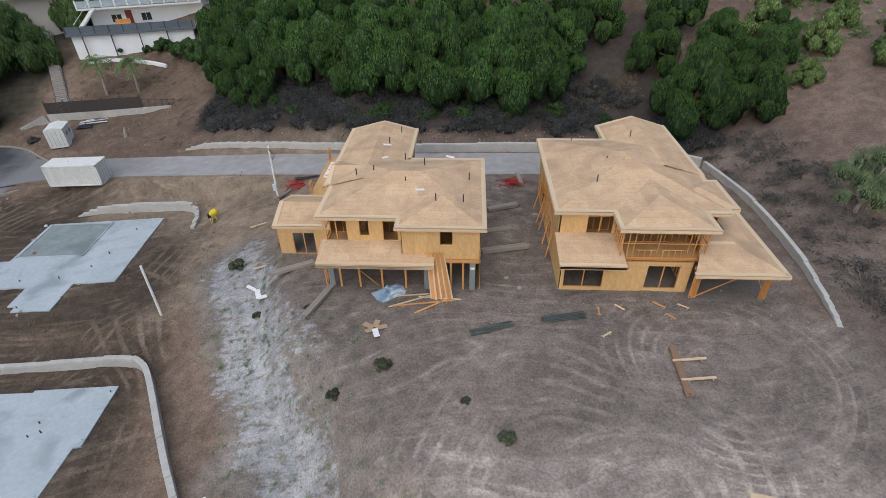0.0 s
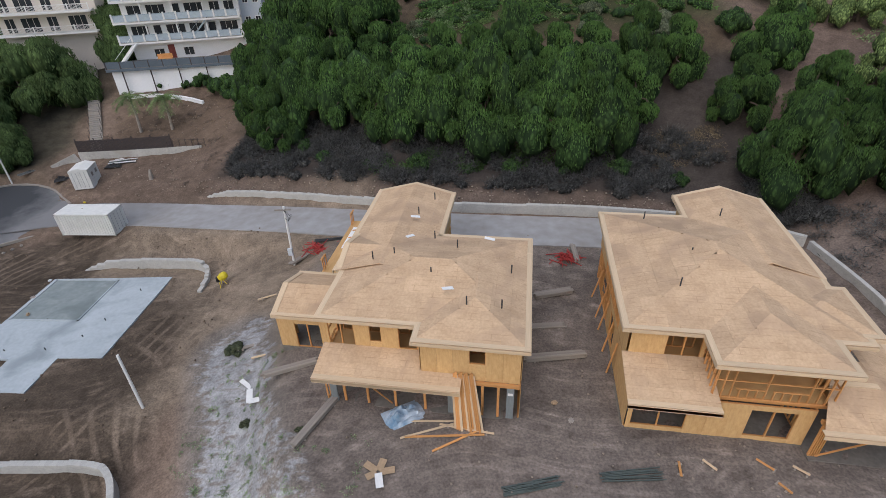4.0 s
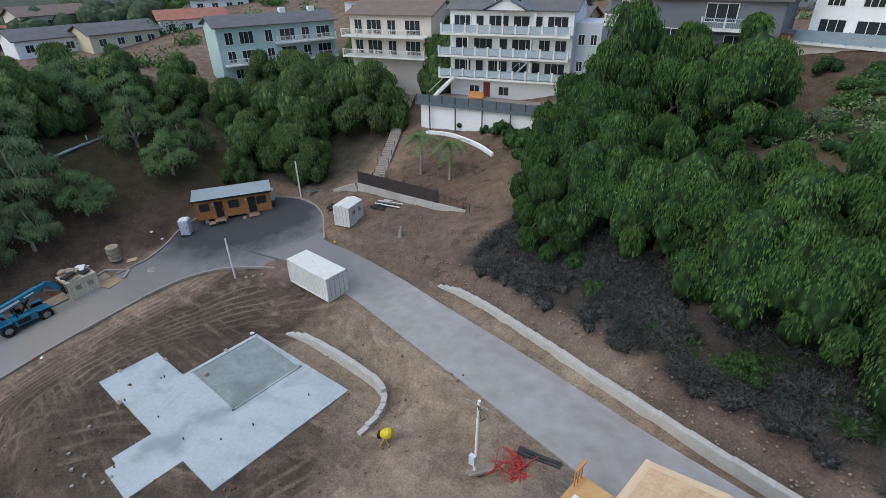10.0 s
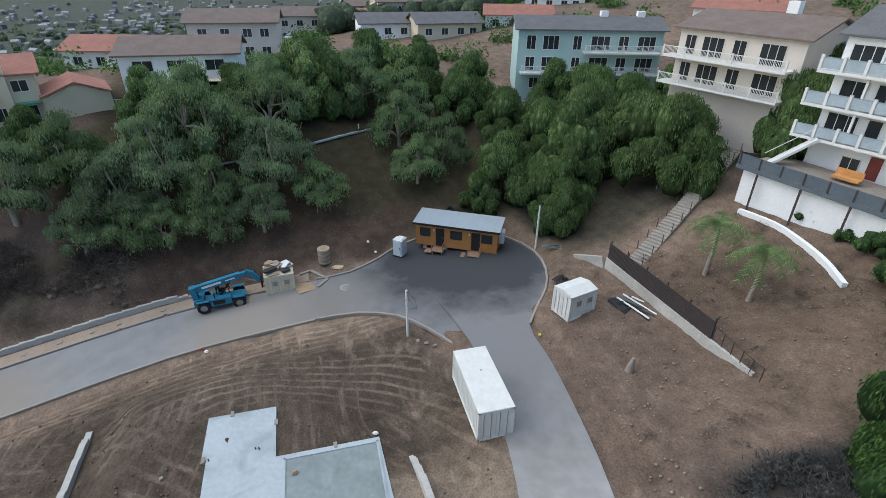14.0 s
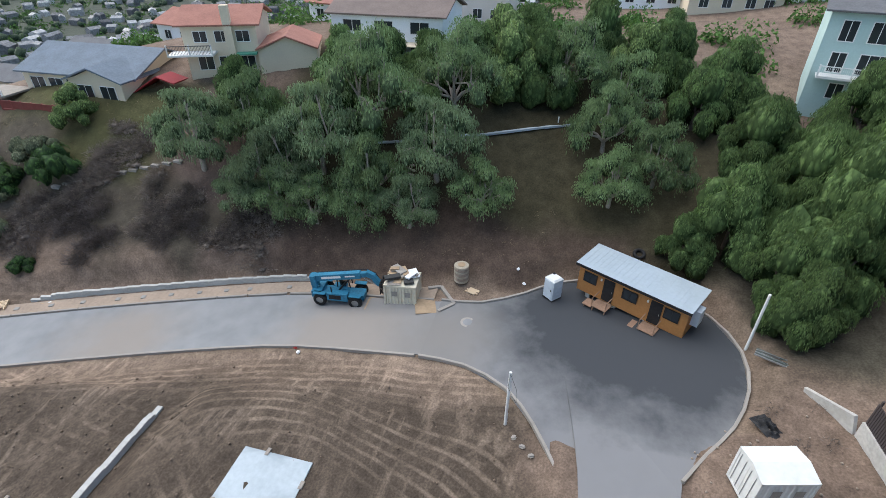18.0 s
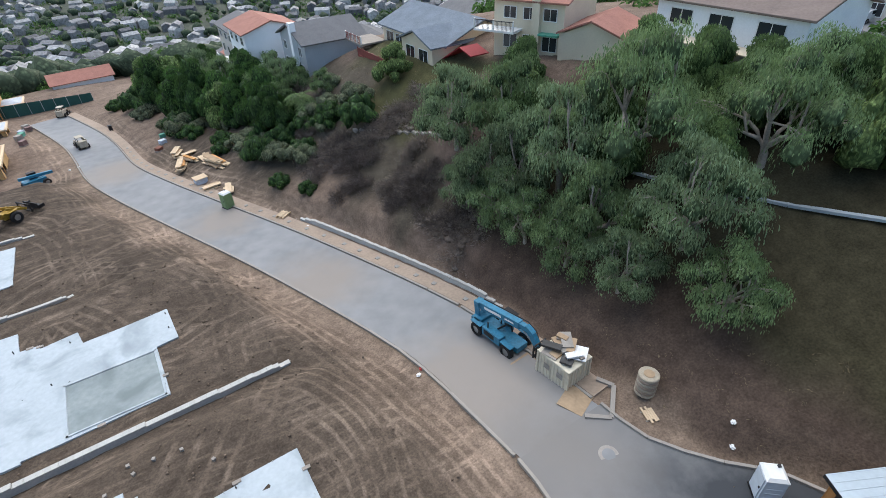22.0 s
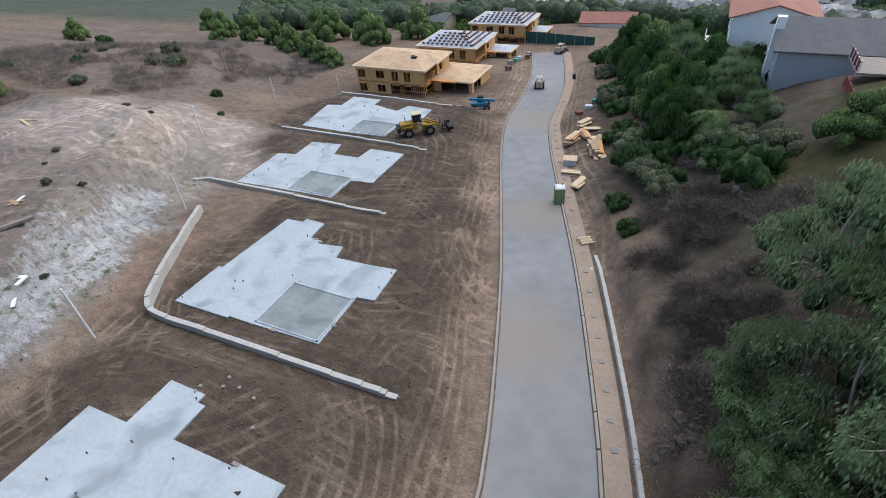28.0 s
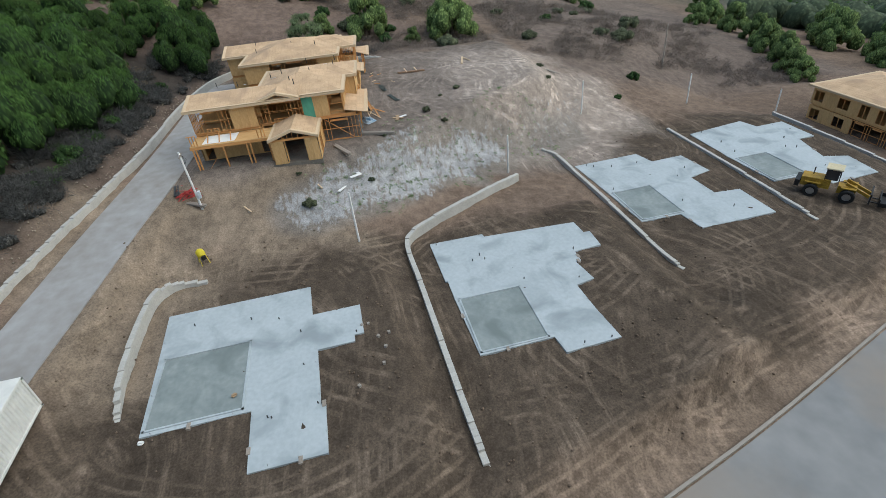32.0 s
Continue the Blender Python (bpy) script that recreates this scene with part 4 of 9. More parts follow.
def vents(house, places, z):
    for x, y in places:
        part("vent_pipe", tube(bmesh.new(), [(x, y, z - 0.3), (x, y, z + 0.3)], 0.045, 8), PIPE, house)


def house_one():
    h = thing("framed_house", 0.9, 5.9, -0.2, -5.5, "two-storey house of bare framing and strand board on a dirt pad", "house", "framed houses on the hill")
    part("slab", slab_mesh([(-0.3, 0), (11.6, 0), (11.6, 11.1), (5.2, 11.1), (5.2, 18), (-3.6, 18), (-3.6, 9.6), (-5.0, 9.6), (-5.0, 4.4), (-0.3, 4.4)], -0.5, 0.02), DUSTYFLOOR, h)
    # upper floor
    floor_deck(h, -0.1, 0.4, 11.4, 10.9, 2.95)
    floor_deck(h, -0.6, 10.95, 5.0, 17.8, 2.95)
    frame_wall(h, (-0.15, 1.65), (5.85, 1.65), 2.95, 5.4, [(0.15, 1.75, 3.25, 5.15), (2.7, 3.4, 3.85, 5.1), (4.45, 5.55, 3.45, 5.1)])
    frame_wall(h, (5.85, 1.65), (5.85, 0.35), 2.95, 5.4)
    frame_wall(h, (5.85, 0.35), (11.45, 0.35), 2.75, 5.4, [(2.75, 3.65, 4.0, 5.1)])
    frame_wall(h, (11.45, 0.35), (11.45, 10.95), 2.95, 5.4, [(4, 5, 3.9, 5.1)])
    frame_wall(h, (11.45, 10.95), (5.0, 10.95), 2.95, 5.4, [(1.5, 3, 3.8, 5.1)])
    frame_wall(h, (-0.15, 3.2), (-0.15, 1.65), 2.95, 5.4, [(0.2, 1.35, 3.3, 5.1)], sheath=False)
    frame_wall(h, (-0.15, 4.8), (-0.15, 3.2), 2.95, 5.4)
    frame_wall(h, (-0.15, 6.0), (-0.15, 4.8), 2.95, 5.4, sheet=GREENSHEET)
    frame_wall(h, (-0.15, 10.95), (-0.15, 6.0), 2.95, 5.4, [(1.6, 3.2, 3.3, 5.0)], sheath=False)
    frame_wall(h, (-0.6, 13.6), (-0.6, 10.95), 2.95, 5.4)
    frame_wall(h, (-0.6, 17.8), (-0.6, 13.6), 2.95, 5.4, [(1.2, 2.6, 3.3, 5.0)], sheath=False)
    frame_wall(h, (5.0, 17.8), (-0.6, 17.8), 2.95, 5.4, [(2, 3.5, 3.6, 5.0)], sheath=False)
    frame_wall(h, (5.0, 10.95), (5.0, 17.8), 2.95, 5.4)
    frame_wall(h, (0.2, 6.2), (11, 6.2), 2.98, 5.35, sheath=False, gap=0.8)
    frame_wall(h, (3.2, 6.4), (3.2, 10.8), 2.98, 5.35, [(1.0, 1.9, 2.98, 5.0)], sheath=False)
    frame_wall(h, (2.4, 11.2), (2.4, 17.6), 2.98, 5.35, [(3.0, 3.9, 2.98, 5.0)])
    frame_wall(h, (6.6, 6.4), (6.6, 10.8), 2.98, 5.35)
    frame_wall(h, (0.2, 3.4), (5.7, 3.4), 2.98, 5.35, sheath=False, gap=0.6)
    frame_wall(h, (6.0, 2.2), (11.2, 2.2), 2.98, 5.35, sheath=False, gap=0.8)
    # lower floor
    for u in (0.95, 2.4, 4.1, 5.9, 9.3, 10.2):
        for k in range(3):
            piece("post", h, LUMBER, u + 0.05 * k, 0.15, 0.02, u + 0.045 + 0.05 * k, 0.25, 2.5)
    for u in (0.15, 7.35, 10.75):
        piece("shear_panel", h, SHEAR, u, 0.1, 0.02, u + 0.42, 0.2, 2.5, label="grey steel shear panel")
        piece("panel_label", h, PAPER, u + 0.06, 0.094, 1.95, u + 0.36, 0.099, 2.15, label="white label")
    piece("header_beam", h, LUMBER, -0.15, 0.12, 2.5, 11.45, 0.26, 2.75)
    beam("brace", h, LUMBER, (1.7, 0.3, 2.4), (3.9, 0.3, 0.1), 0.09, 0.04)
    frame_wall(h, (11.45, 0.25), (11.45, 10.95), 0.02, 2.68)
    frame_wall(h, (-0.15, 4.4), (-0.15, 0.25), 0.02, 2.68, [(1.0, 2.9, 0.1, 2.2)], sheath=False)
    beam("brace", h, LUMBER, (-0.25, 3.9, 2.5), (-0.25, 1.0, 0.1), 0.09, 0.04)
    frame_wall(h, (11.4, 10.95), (5.0, 10.95), 0.02, 2.68, [(1, 4, 0.1, 2.2)])
    frame_wall(h, (0, 5.2), (11.3, 5.2), 0.02, 2.65, [(2, 3.2, 0.02, 2.1), (6, 8.4, 0.02, 2.2)])
    frame_wall(h, (-1.0, 11.6), (-1.0, 9.4), 0.02, 2.68, [(0.4, 1.4, 0.1, 2.1)])
    frame_wall(h, (-1.0, 14.4), (-1.0, 11.6), 0.02, 2.68)
    frame_wall(h, (-1.0, 17.6), (-1.0, 14.4), 0.02, 2.68, [(0.3, 1.2, 0.1, 2.1)])
    frame_wall(h, (5.0, 17.7), (-1.0, 17.7), 0.02, 2.68)
    frame_wall(h, (5.0, 10.95), (5.0, 17.7), 0.02, 2.68)
    # terrace over the entry and its posts
    piece("terrace_deck", h, OSB, -3.7, 9.5, 2.6, -0.7, 17.8, 2.66)
    piece("terrace_beam", h, LUMBER, -3.7, 9.5, 2.3, -3.55, 17.8, 2.595)
    piece("terrace_beam", h, LUMBER, -3.5, 17.65, 2.3, -0.7, 17.8, 2.595)
    for v in (9.7, 11.6, 12.0, 14.4, 17.2, 17.5):
        piece("terrace_post", h, LUMBER, -3.68, v, 0.02, -3.54, v + 0.14, 2.3)
    beam("brace", h, LUMBER, (-3.6, 14.5, 2.2), (-3.6, 16.4, 0.1), 0.09, 0.04)
    # porch gable to the west with two sheathed piers
    gable(h, -5.3, -0.2, 4.3, 9.5, 2.75, 0.34, "x", (True, False))
    for v0, v1 in ((4.5, 5.8), (8.0, 9.3)):
        for p, q in (((-5.0, v1), (-5.0, v0)), ((-5.0, v0), (-4.4, v0)), ((-4.4, v1), (-5.0, v1))):
            frame_wall(h, p, q, 0.02, 2.65)
    frame_wall(h, (-4.4, 4.5), (-0.2, 4.5), 0.02, 2.65, [(0.6, 2.4, 0.02, 2.1)])
    for k in range(9):
        v = 4.7 + k * 0.55
        rise = (2.6 - abs(v - 6.9)) * 0.34
        piece("gable_stud", h, LUMBER, -5.1, v, 2.72, -5.05, v + 0.05, 2.76 + max(rise - 0.1, 0.02))
    piece("porch_beam", h, LUMBER, -5.1, 4.5, 2.5, -5.0, 9.3, 2.7)
    # front porch shed roof
    roof_plane(h, [(-0.4, -0.9, 2.85), (8.2, -0.9, 2.85), (8.2, 1.6, 3.42), (-0.4, 1.6, 3.42)])
    piece("porch_fascia", h, PALEWOOD, -0.4, -0.92, 2.6, 8.2, -0.88, 2.84)
    part("tarp", boxes((-3.3, 13.2, 2.665, -1.0, 16.6, 2.70)), PAPER, h, "white tarp on the terrace")
    for v in (9.9, 10.2, 10.6, 16.9, 17.2, 17.5):
        piece("terrace_stud", h, LUMBER, -3.6, v, 2.66, -3.55, v + 0.1, 3.75)
    for v in (10.0, 17.2):
        piece("terrace_rail", h, LUMBER, -3.65, v - 0.2, 3.7, -3.5, v + 0.6, 3.76)
    for v in (13.6, 14.8, 16.0):
        beam("loose_board", h, LUMBER, (-3.2, v, 2.72), (-0.9, v + 0.5, 2.9), 0.12, 0.05)
    # roofs
    hip(h, -0.6, 11.9, 1.2, 11.4, 5.55, 0.26)
    hip(h, 5.4, 11.9, -0.1, 9.5, 5.55, 0.28)
    gable(h, -1.1, 5.5, 6.0, 18.3, 5.55, 0.26, "y", (False, True))
    gable(h, -0.9, 5, 6.1, 10.7, 5.6, 0.3, "x", (True, False))
    for k in range(8):
        v = 6.5 + k * 0.52
        piece("gable_stud", h, LUMBER, -0.72, v, 5.45, -0.67, v + 0.05, 5.6 + (2.2 - abs(v - 8.4)) * 0.3)
    vents(h, [(1.6, 6.6), (2.9, 7.2), (3.4, 13.0), (4.2, 15.5), (5.2, 9.6), (6.9, 8.6), (8.2, 2.6), (10.2, 2.5), (10.6, 6.0), (5.7, 5.2)], 6.6)
    for x, y, a in ((3.3, 12.2, 20), (3.6, 9.0, 55), (7.0, 3.4, 30), (9.0, 9.2, 0)):
        piece("paper_scrap", h, PAPER, -0.35, -0.12, 0, 0.35, 0.12, 0.03, Matrix.Translation((x, y, 6.75 if y < 11 else 6.5)) @ pose(0, 0, 0, 8, 12, a), "white paper scrap")
    return h


def house_two():
    h = thing("framed_house", 18.35, 4.7, -0.2, -5.5, "two-storey framed house with strand board roof and open carport", "house", "framed houses on the hill")
    part("slab", slab_mesh([(-0.2, -0.1), (9.3, -0.1), (9.3, -1.0), (15.2, -1.0), (15.2, 9), (12, 9), (12, 18.6), (5.8, 18.6), (5.8, 15.1), (-0.2, 15.1)], -0.5, 0.02), DUSTYFLOOR, h)
    floor_deck(h, 0, 0.2, 11.5, 14.9, 2.95)
    floor_deck(h, 6.0, 15, 11.6, 18.4, 2.95)
    # lower front
    frame_wall(h, (0, 0), (9.3, 0), 0.02, 2.7, [(0.25, 3.1, 0.35, 2.3), (6.2, 8.5, 0.35, 2.35)])
    frame_wall(h, (0, 15), (0, 9), 0.02, 2.7, [(3, 4.2, 0.6, 2.2)], sheath=False)
    frame_wall(h, (0, 9), (0, 4.2), 0.02, 2.7, [(1.2, 3.0, 0.3, 2.2)])
    frame_wall(h, (0, 4.2), (0, 0), 0.02, 2.7)
    frame_wall(h, (0.3, 8), (9.2, 8), 0.02, 2.65, [(3, 4.2, 0.02, 2.1)])
    frame_wall(h, (5.0, 0.3), (5.0, 7.8), 0.02, 2.65)
    frame_wall(h, (9.3, 0), (9.3, 5), 0.02, 2.7, [(0.3, 1.1, 0.1, 2.3)], sheath=False)
    frame_wall(h, (9.3, 5), (12, 5), 0.02, 2.7)
    frame_wall(h, (12, 5), (12, 18.4), 0.02, 2.7, [(5, 7, 0.5, 2.1)])
    frame_wall(h, (12, 18.4), (5.9, 18.4), 0.02, 2.7, [(2, 3.5, 0.5, 2.1)])
    frame_wall(h, (5.9, 18.4), (5.9, 15), 0.02, 2.7)
    frame_wall(h, (5.9, 15), (0, 15), 0.02, 2.7, [(1, 4, 0.1, 2.2)])
    # upper
    frame_wall(h, (0, 2.4), (4.05, 2.4), 2.95, 5.4, [(1.95, 3.85, 3.55, 5.1)])
    frame_wall(h, (4.05, 2.4), (4.05, 0.15), 2.95, 5.4, sheath=False)
    frame_wall(h, (4.05, 0.15), (9.95, 0.15), 2.95, 5.4, [(1.1, 2.5, 3.6, 5.0), (2.9, 4.6, 3.6, 5.0)], sheath=False)
    frame_wall(h, (9.95, 0.15), (9.95, 3.0), 2.95, 5.4, sheath=False)
    frame_wall(h, (9.95, 3.0), (11.6, 3.0), 2.95, 5.4, [(0.3, 1.3, 3.5, 5.1)], sheath=False)
    frame_wall(h, (11.6, 3.0), (11.6, 18.4), 2.95, 5.4, [(2, 3, 3.8, 5.0), (6, 8, 3.8, 5.0)])
    frame_wall(h, (11.6, 18.4), (6.0, 18.4), 2.95, 5.4, sheath=False)
    frame_wall(h, (6.0, 18.4), (6.0, 15), 2.95, 5.4)
    frame_wall(h, (6.0, 15), (0, 15), 2.95, 5.4)
    frame_wall(h, (-0.05, 5.0), (-0.05, 2.4), 2.95, 5.4)
    frame_wall(h, (-0.05, 11.6), (-0.05, 5.0), 2.95, 5.4, [(0.5, 1.6, 3.6, 5.0), (2.4, 4.4, 3.6, 5.0)], sheath=False)
    frame_wall(h, (-0.05, 15), (-0.05, 11.6), 2.95, 5.4)
    frame_wall(h, (4.1, 6), (11.4, 6), 2.98, 5.35, sheath=False, gap=0.8)
    frame_wall(h, (4.2, 2.2), (9.8, 2.2), 2.98, 5.35, sheath=False, gap=0.5)
    frame_wall(h, (0.3, 3.8), (4.0, 3.8), 2.98, 5.35, sheath=False, gap=0.6)
    # roofs
    hip(h, -0.6, 12.1, 1.95, 15.5, 5.55, 0.26)
    hip(h, 3.6, 10.4, -0.35, 10, 5.55, 0.28)
    gable(h, 5.5, 12.2, 8, 19.0, 5.55, 0.3, "y", (False, True))
    hip(h, 8.0, 12.8, 2.6, 7.2, 5.57, 0.28)
    roof_plane(h, [(-0.35, -1.0, 2.85), (4.4, -1.0, 2.85), (4.4, 2.35, 3.6), (-0.35, 2.35, 3.6)])
    piece("porch_fascia", h, PALEWOOD, -0.35, -1.02, 2.6, 4.4, -0.98, 2.84)
    # carport
    roof_plane(h, [(8.8, -1.8, 2.85), (15.2, -1.8, 2.85), (12.4, 1.0, 3.6), (9.98, 1.0, 3.6)])
    roof_plane(h, [(15.2, -1.8, 2.85), (15.2, 9.2, 2.85), (12.4, 9.2, 3.6), (12.4, 1.0, 3.6)])
    roof_plane(h, [(9.98, 1.0, 3.6), (12.4, 1.0, 3.6), (12.4, 3.0, 3.62), (9.98, 3.0, 3.62)])
    rake(h, (15.2, 9.2, 2.85), (12.4, 9.2, 3.6), (0, -1, 0))
    for u in (9.35, 14.3):
        for k in range(5):
            piece("carport_post", h, LUMBER, u + 0.11 * k, -0.75, 0.02, u + 0.05 + 0.11 * k, -0.62, 2.55)
    for v in (2.0, 5.0, 8.6):
        piece("carport_post", h, LUMBER, 14.75, v, 0.02, 14.88, v + 0.13, 2.6)
    piece("carport_beam", h, LUMBER, 9.2, -0.78, 2.55, 14.95, -0.6, 2.8)
    piece("carport_beam", h, LUMBER, 14.75, -0.6, 2.55, 14.95, 9.0, 2.8)
    beam("brace", h, LUMBER, (9.6, -0.85, 0.2), (13.0, -0.85, 2.5), 0.09, 0.04)
    beam("brace", h, LUMBER, (13.4, -0.85, 2.5), (14.6, -0.85, 0.3), 0.09, 0.04)
    for k, v in enumerate((4, 6, 8.2, 9.6, 12)):
        beam("leaning_board", h, LUMBER, (-0.55 - 0.05 * k, v, 0.02), (-0.14, v + 0.3, 2.4), 0.12, 0.04)
    for v in (15.6, 16.4):
        piece("scaffold_post", h, LUMBER, 13.0, v, 0.02, 13.12, v + 0.12, 4.4)
    vents(h, [(2.2, 13.2), (4.3, 8.6), (2.9, 5.2), (7.6, 14.2)], 6.7)
    return h


random.seed(5)
house_one()
house_two()


def house_down(x0, x1, y0, y1, base, label, roof, low):
    """A framed house lower down the road, seen from across the lots."""
    h = thing("framed_house", 0, 0, base, 0, label, "house", "framed houses down the road")
    part("slab", slab_mesh([(x0, y0), (x1, y0), (x1, y1), (x0, y1)], -0.5, 0.02), DUSTYFLOOR, h)
    w, d = x1 - x0, y1 - y0
    for z in (0.02, 2.75):
        top = z + 2.45
        frame_wall(h, (x1, y1), (x0 + w * 0.5, y1), z, top, [(0.4, 2.0, z + 0.5, z + 2.0), (w * 0.3, w * 0.42, z + 0.6, z + 2.0)])
        frame_wall(h, (x0 + w * 0.5, y1), (x0, y1), z, top, [(0.5, 1.9, z + 0.3, z + 2.1), (3.2, 4.6, z + 0.3, z + 2.1)], sheath=z > 1)
        frame_wall(h, (x0, y1), (x0, y1 - d * 0.5), z, top, [(1, 2.8, z + 0.3, z + 2.1)], sheath=False, gap=0.6)
        frame_wall(h, (x0, y1 - d * 0.5), (x0, y0), z, top, [(1, 2.2, z + 0.6, z + 2.0)])
        frame_wall(h, (x0, y0), (x1, y0), z, top)
        frame_wall(h, (x1, y0), (x1, y1), z, top)
        piece("floor_deck", h, OSB, x0 + 0.1, y0 + 0.1, top + 0.02, x1 - 0.1, y1 - 0.1, top + 0.25)
    hip(h, x0 - 0.6, x1 + 0.6, y0 - 0.6, y1 + 0.6, 5.45, 0.24, roof)
    hip(h, x0 - 0.9, x0 + 5.2, y0 + 1.5, y1 - d * 0.35, 5.47, 0.26, roof)
    if low:
        gx, gy0, gy1 = low
        frame_wall(h, (x0, gy1), (gx, gy1), 0.02, 2.5, [(1.6, (x0 - gx) - 0.6, 0.05, 2.15)] if x0 - gx > 4.5 else ())
        frame_wall(h, (gx, gy1), (gx, gy0), 0.02, 2.5, [(1, 4.5, 0.05, 2.1)])
        frame_wall(h, (gx, gy0), (x0, gy0), 0.02, 2.5)
        hip(h, gx - 0.5, x0 + 2, gy0 - 0.5, gy1 + 0.5, 2.6, 0.12, roof)
        piece("balcony_beam", h, LUMBER, gx + 3, gy1, 2.5, x0, gy1 + 1.2, 2.7)
    return h


lower_house = house_down(-7.4, 7.6, -74.0, -62.6, -12.5, "tan sheathed two-storey framed house with flat garage wing", None, (-15.4, -76, -66.5))
tiled = house_down(-9.4, 4.1, -95, -82.8, -14.2, "framed house with pale underlay and stacked tiles on its roof", BATTEN, (-14.4, -96, -91.2))
tiled_far = house_down(-12.2, 2.5, -121, -109.2, -15.9, "far framed house with pale underlay and stacked roof tiles", BATTEN, (-16, -120, -115))
for h, x0, x1, y0, y1 in ((tiled, -9.4, 4.1, -95, -82.8), (tiled_far, -12.2, 2.5, -121, -109.2)):
    for i in range(11):
        for j in range(5):
            t = (j + 0.5) / 5.4
            x, y = x0 + 1 + i * (x1 - x0 - 2) / 10, y1 - t * (y1 - y0) / 2
            if x - x0 > (y1 - y) * 0.8 and x1 - x > (y1 - y) * 0.8:
                piece("roof_tile", h, TILE, x - 0.3, y - 0.2, 5.55 + (y1 - y + 0.6) * 0.24, x + 0.3, y + 0.2, 5.8 + (y1 - y + 0.6) * 0.24)
            x, y = x0 + t * (y1 - y0) / 2, y0 + 1 + i * (y1 - y0 - 2) / 10
            if y - y0 > (x - x0) * 0.9 and y1 - y > (x - x0) * 0.9:
                piece("roof_tile", h, TILE, x - 0.2, y - 0.3, 5.55 + (x - x0 + 0.6) * 0.24, x + 0.2, y + 0.3, 5.8 + (x - x0 + 0.6) * 0.24)
part("roof_bag", boxes((-4.2, -66.6, 6.35, -3.2, -65.9, 6.75), (-3.4, -67.2, 6.4, -2.9, -66.7, 6.7)), BLACKSTEEL_SOFT, lower_house, "black bags on the roof")

# ---- trees and brush ----
def leaf_material(name, dark, light, rough=0.7):
    m = bpy.data.materials.new(name)
    m.use_nodes = True
    n, l = m.node_tree.nodes, m.node_tree.links
    b = n["Principled BSDF"]
    b.inputs["Roughness"].default_value, b.inputs["Specular IOR Level"].default_value = rough, 0.25
    geo, info, mix = n.new("ShaderNodeNewGeometry"), n.new("ShaderNodeObjectInfo"), n.new("ShaderNodeMix")
    mix.data_type = "RGBA"
    mix.inputs["A"].default_value, mix.inputs["B"].default_value = (*dark, 1), (*light, 1)
    l.new(geo.outputs["Random Per Island"], mix.inputs["Factor"])
    hsv, rng = n.new("ShaderNodeHueSaturation"), n.new("ShaderNodeMapRange")
    rng.inputs["To Min"].default_value, rng.inputs["To Max"].default_value = 0.75, 1.25
    l.new(info.outputs["Random"], rng.inputs["Value"])
    co, cloud, lobe, mul = n.new("ShaderNodeTexCoord"), n.new("ShaderNodeTexNoise"), n.new("ShaderNodeMapRange"), n.new("ShaderNodeMath")
    l.new(co.outputs["Object"], cloud.inputs["Vector"])
    cloud.inputs["Scale"].default_value = 0.55
    for k, v in zip(("From Min", "From Max", "To Min", "To Max"), (0.3, 0.7, 0.7, 1.3)):
        lobe.inputs[k].default_value = v
    l.new(cloud.outputs["Fac"], lobe.inputs["Value"])
    mul.operation = "MULTIPLY"
    l.new(rng.outputs["Result"], mul.inputs[0])
    l.new(lobe.outputs["Result"], mul.inputs[1])
    l.new(mul.outputs[0], hsv.inputs["Value"])
    l.new(mix.outputs["Result"], hsv.inputs["Color"])
    l.new(hsv.outputs["Color"], b.inputs["Base Color"])
    thin, blend = n.new("ShaderNodeBsdfTranslucent"), n.new("ShaderNodeMixShader")
    blend.inputs[0].default_value = 0.24
    l.new(hsv.outputs["Color"], thin.inputs["Color"])
    l.new(b.outputs["BSDF"], blend.inputs[1])
    l.new(thin.outputs["BSDF"], blend.inputs[2])
    l.new(blend.outputs["Shader"], n["Material Output"].inputs["Surface"])
    return m


PEPPER = leaf_material("pepper tree leaves", (0.038, 0.080, 0.020), (0.098, 0.190, 0.048))
OLIVE = leaf_material("grey green leaves", (0.135, 0.182, 0.095), (0.255, 0.335, 0.180))
FARGREEN = leaf_material("fresh green leaves", (0.085, 0.135, 0.045), (0.260, 0.350, 0.130))
MIDGREEN = leaf_material("soft green leaves", (0.125, 0.182, 0.078), (0.250, 0.345, 0.158))


LIMELEAF = leaf_material("mid green pepper leaves", (0.075, 0.122, 0.042), (0.165, 0.245, 0.088))


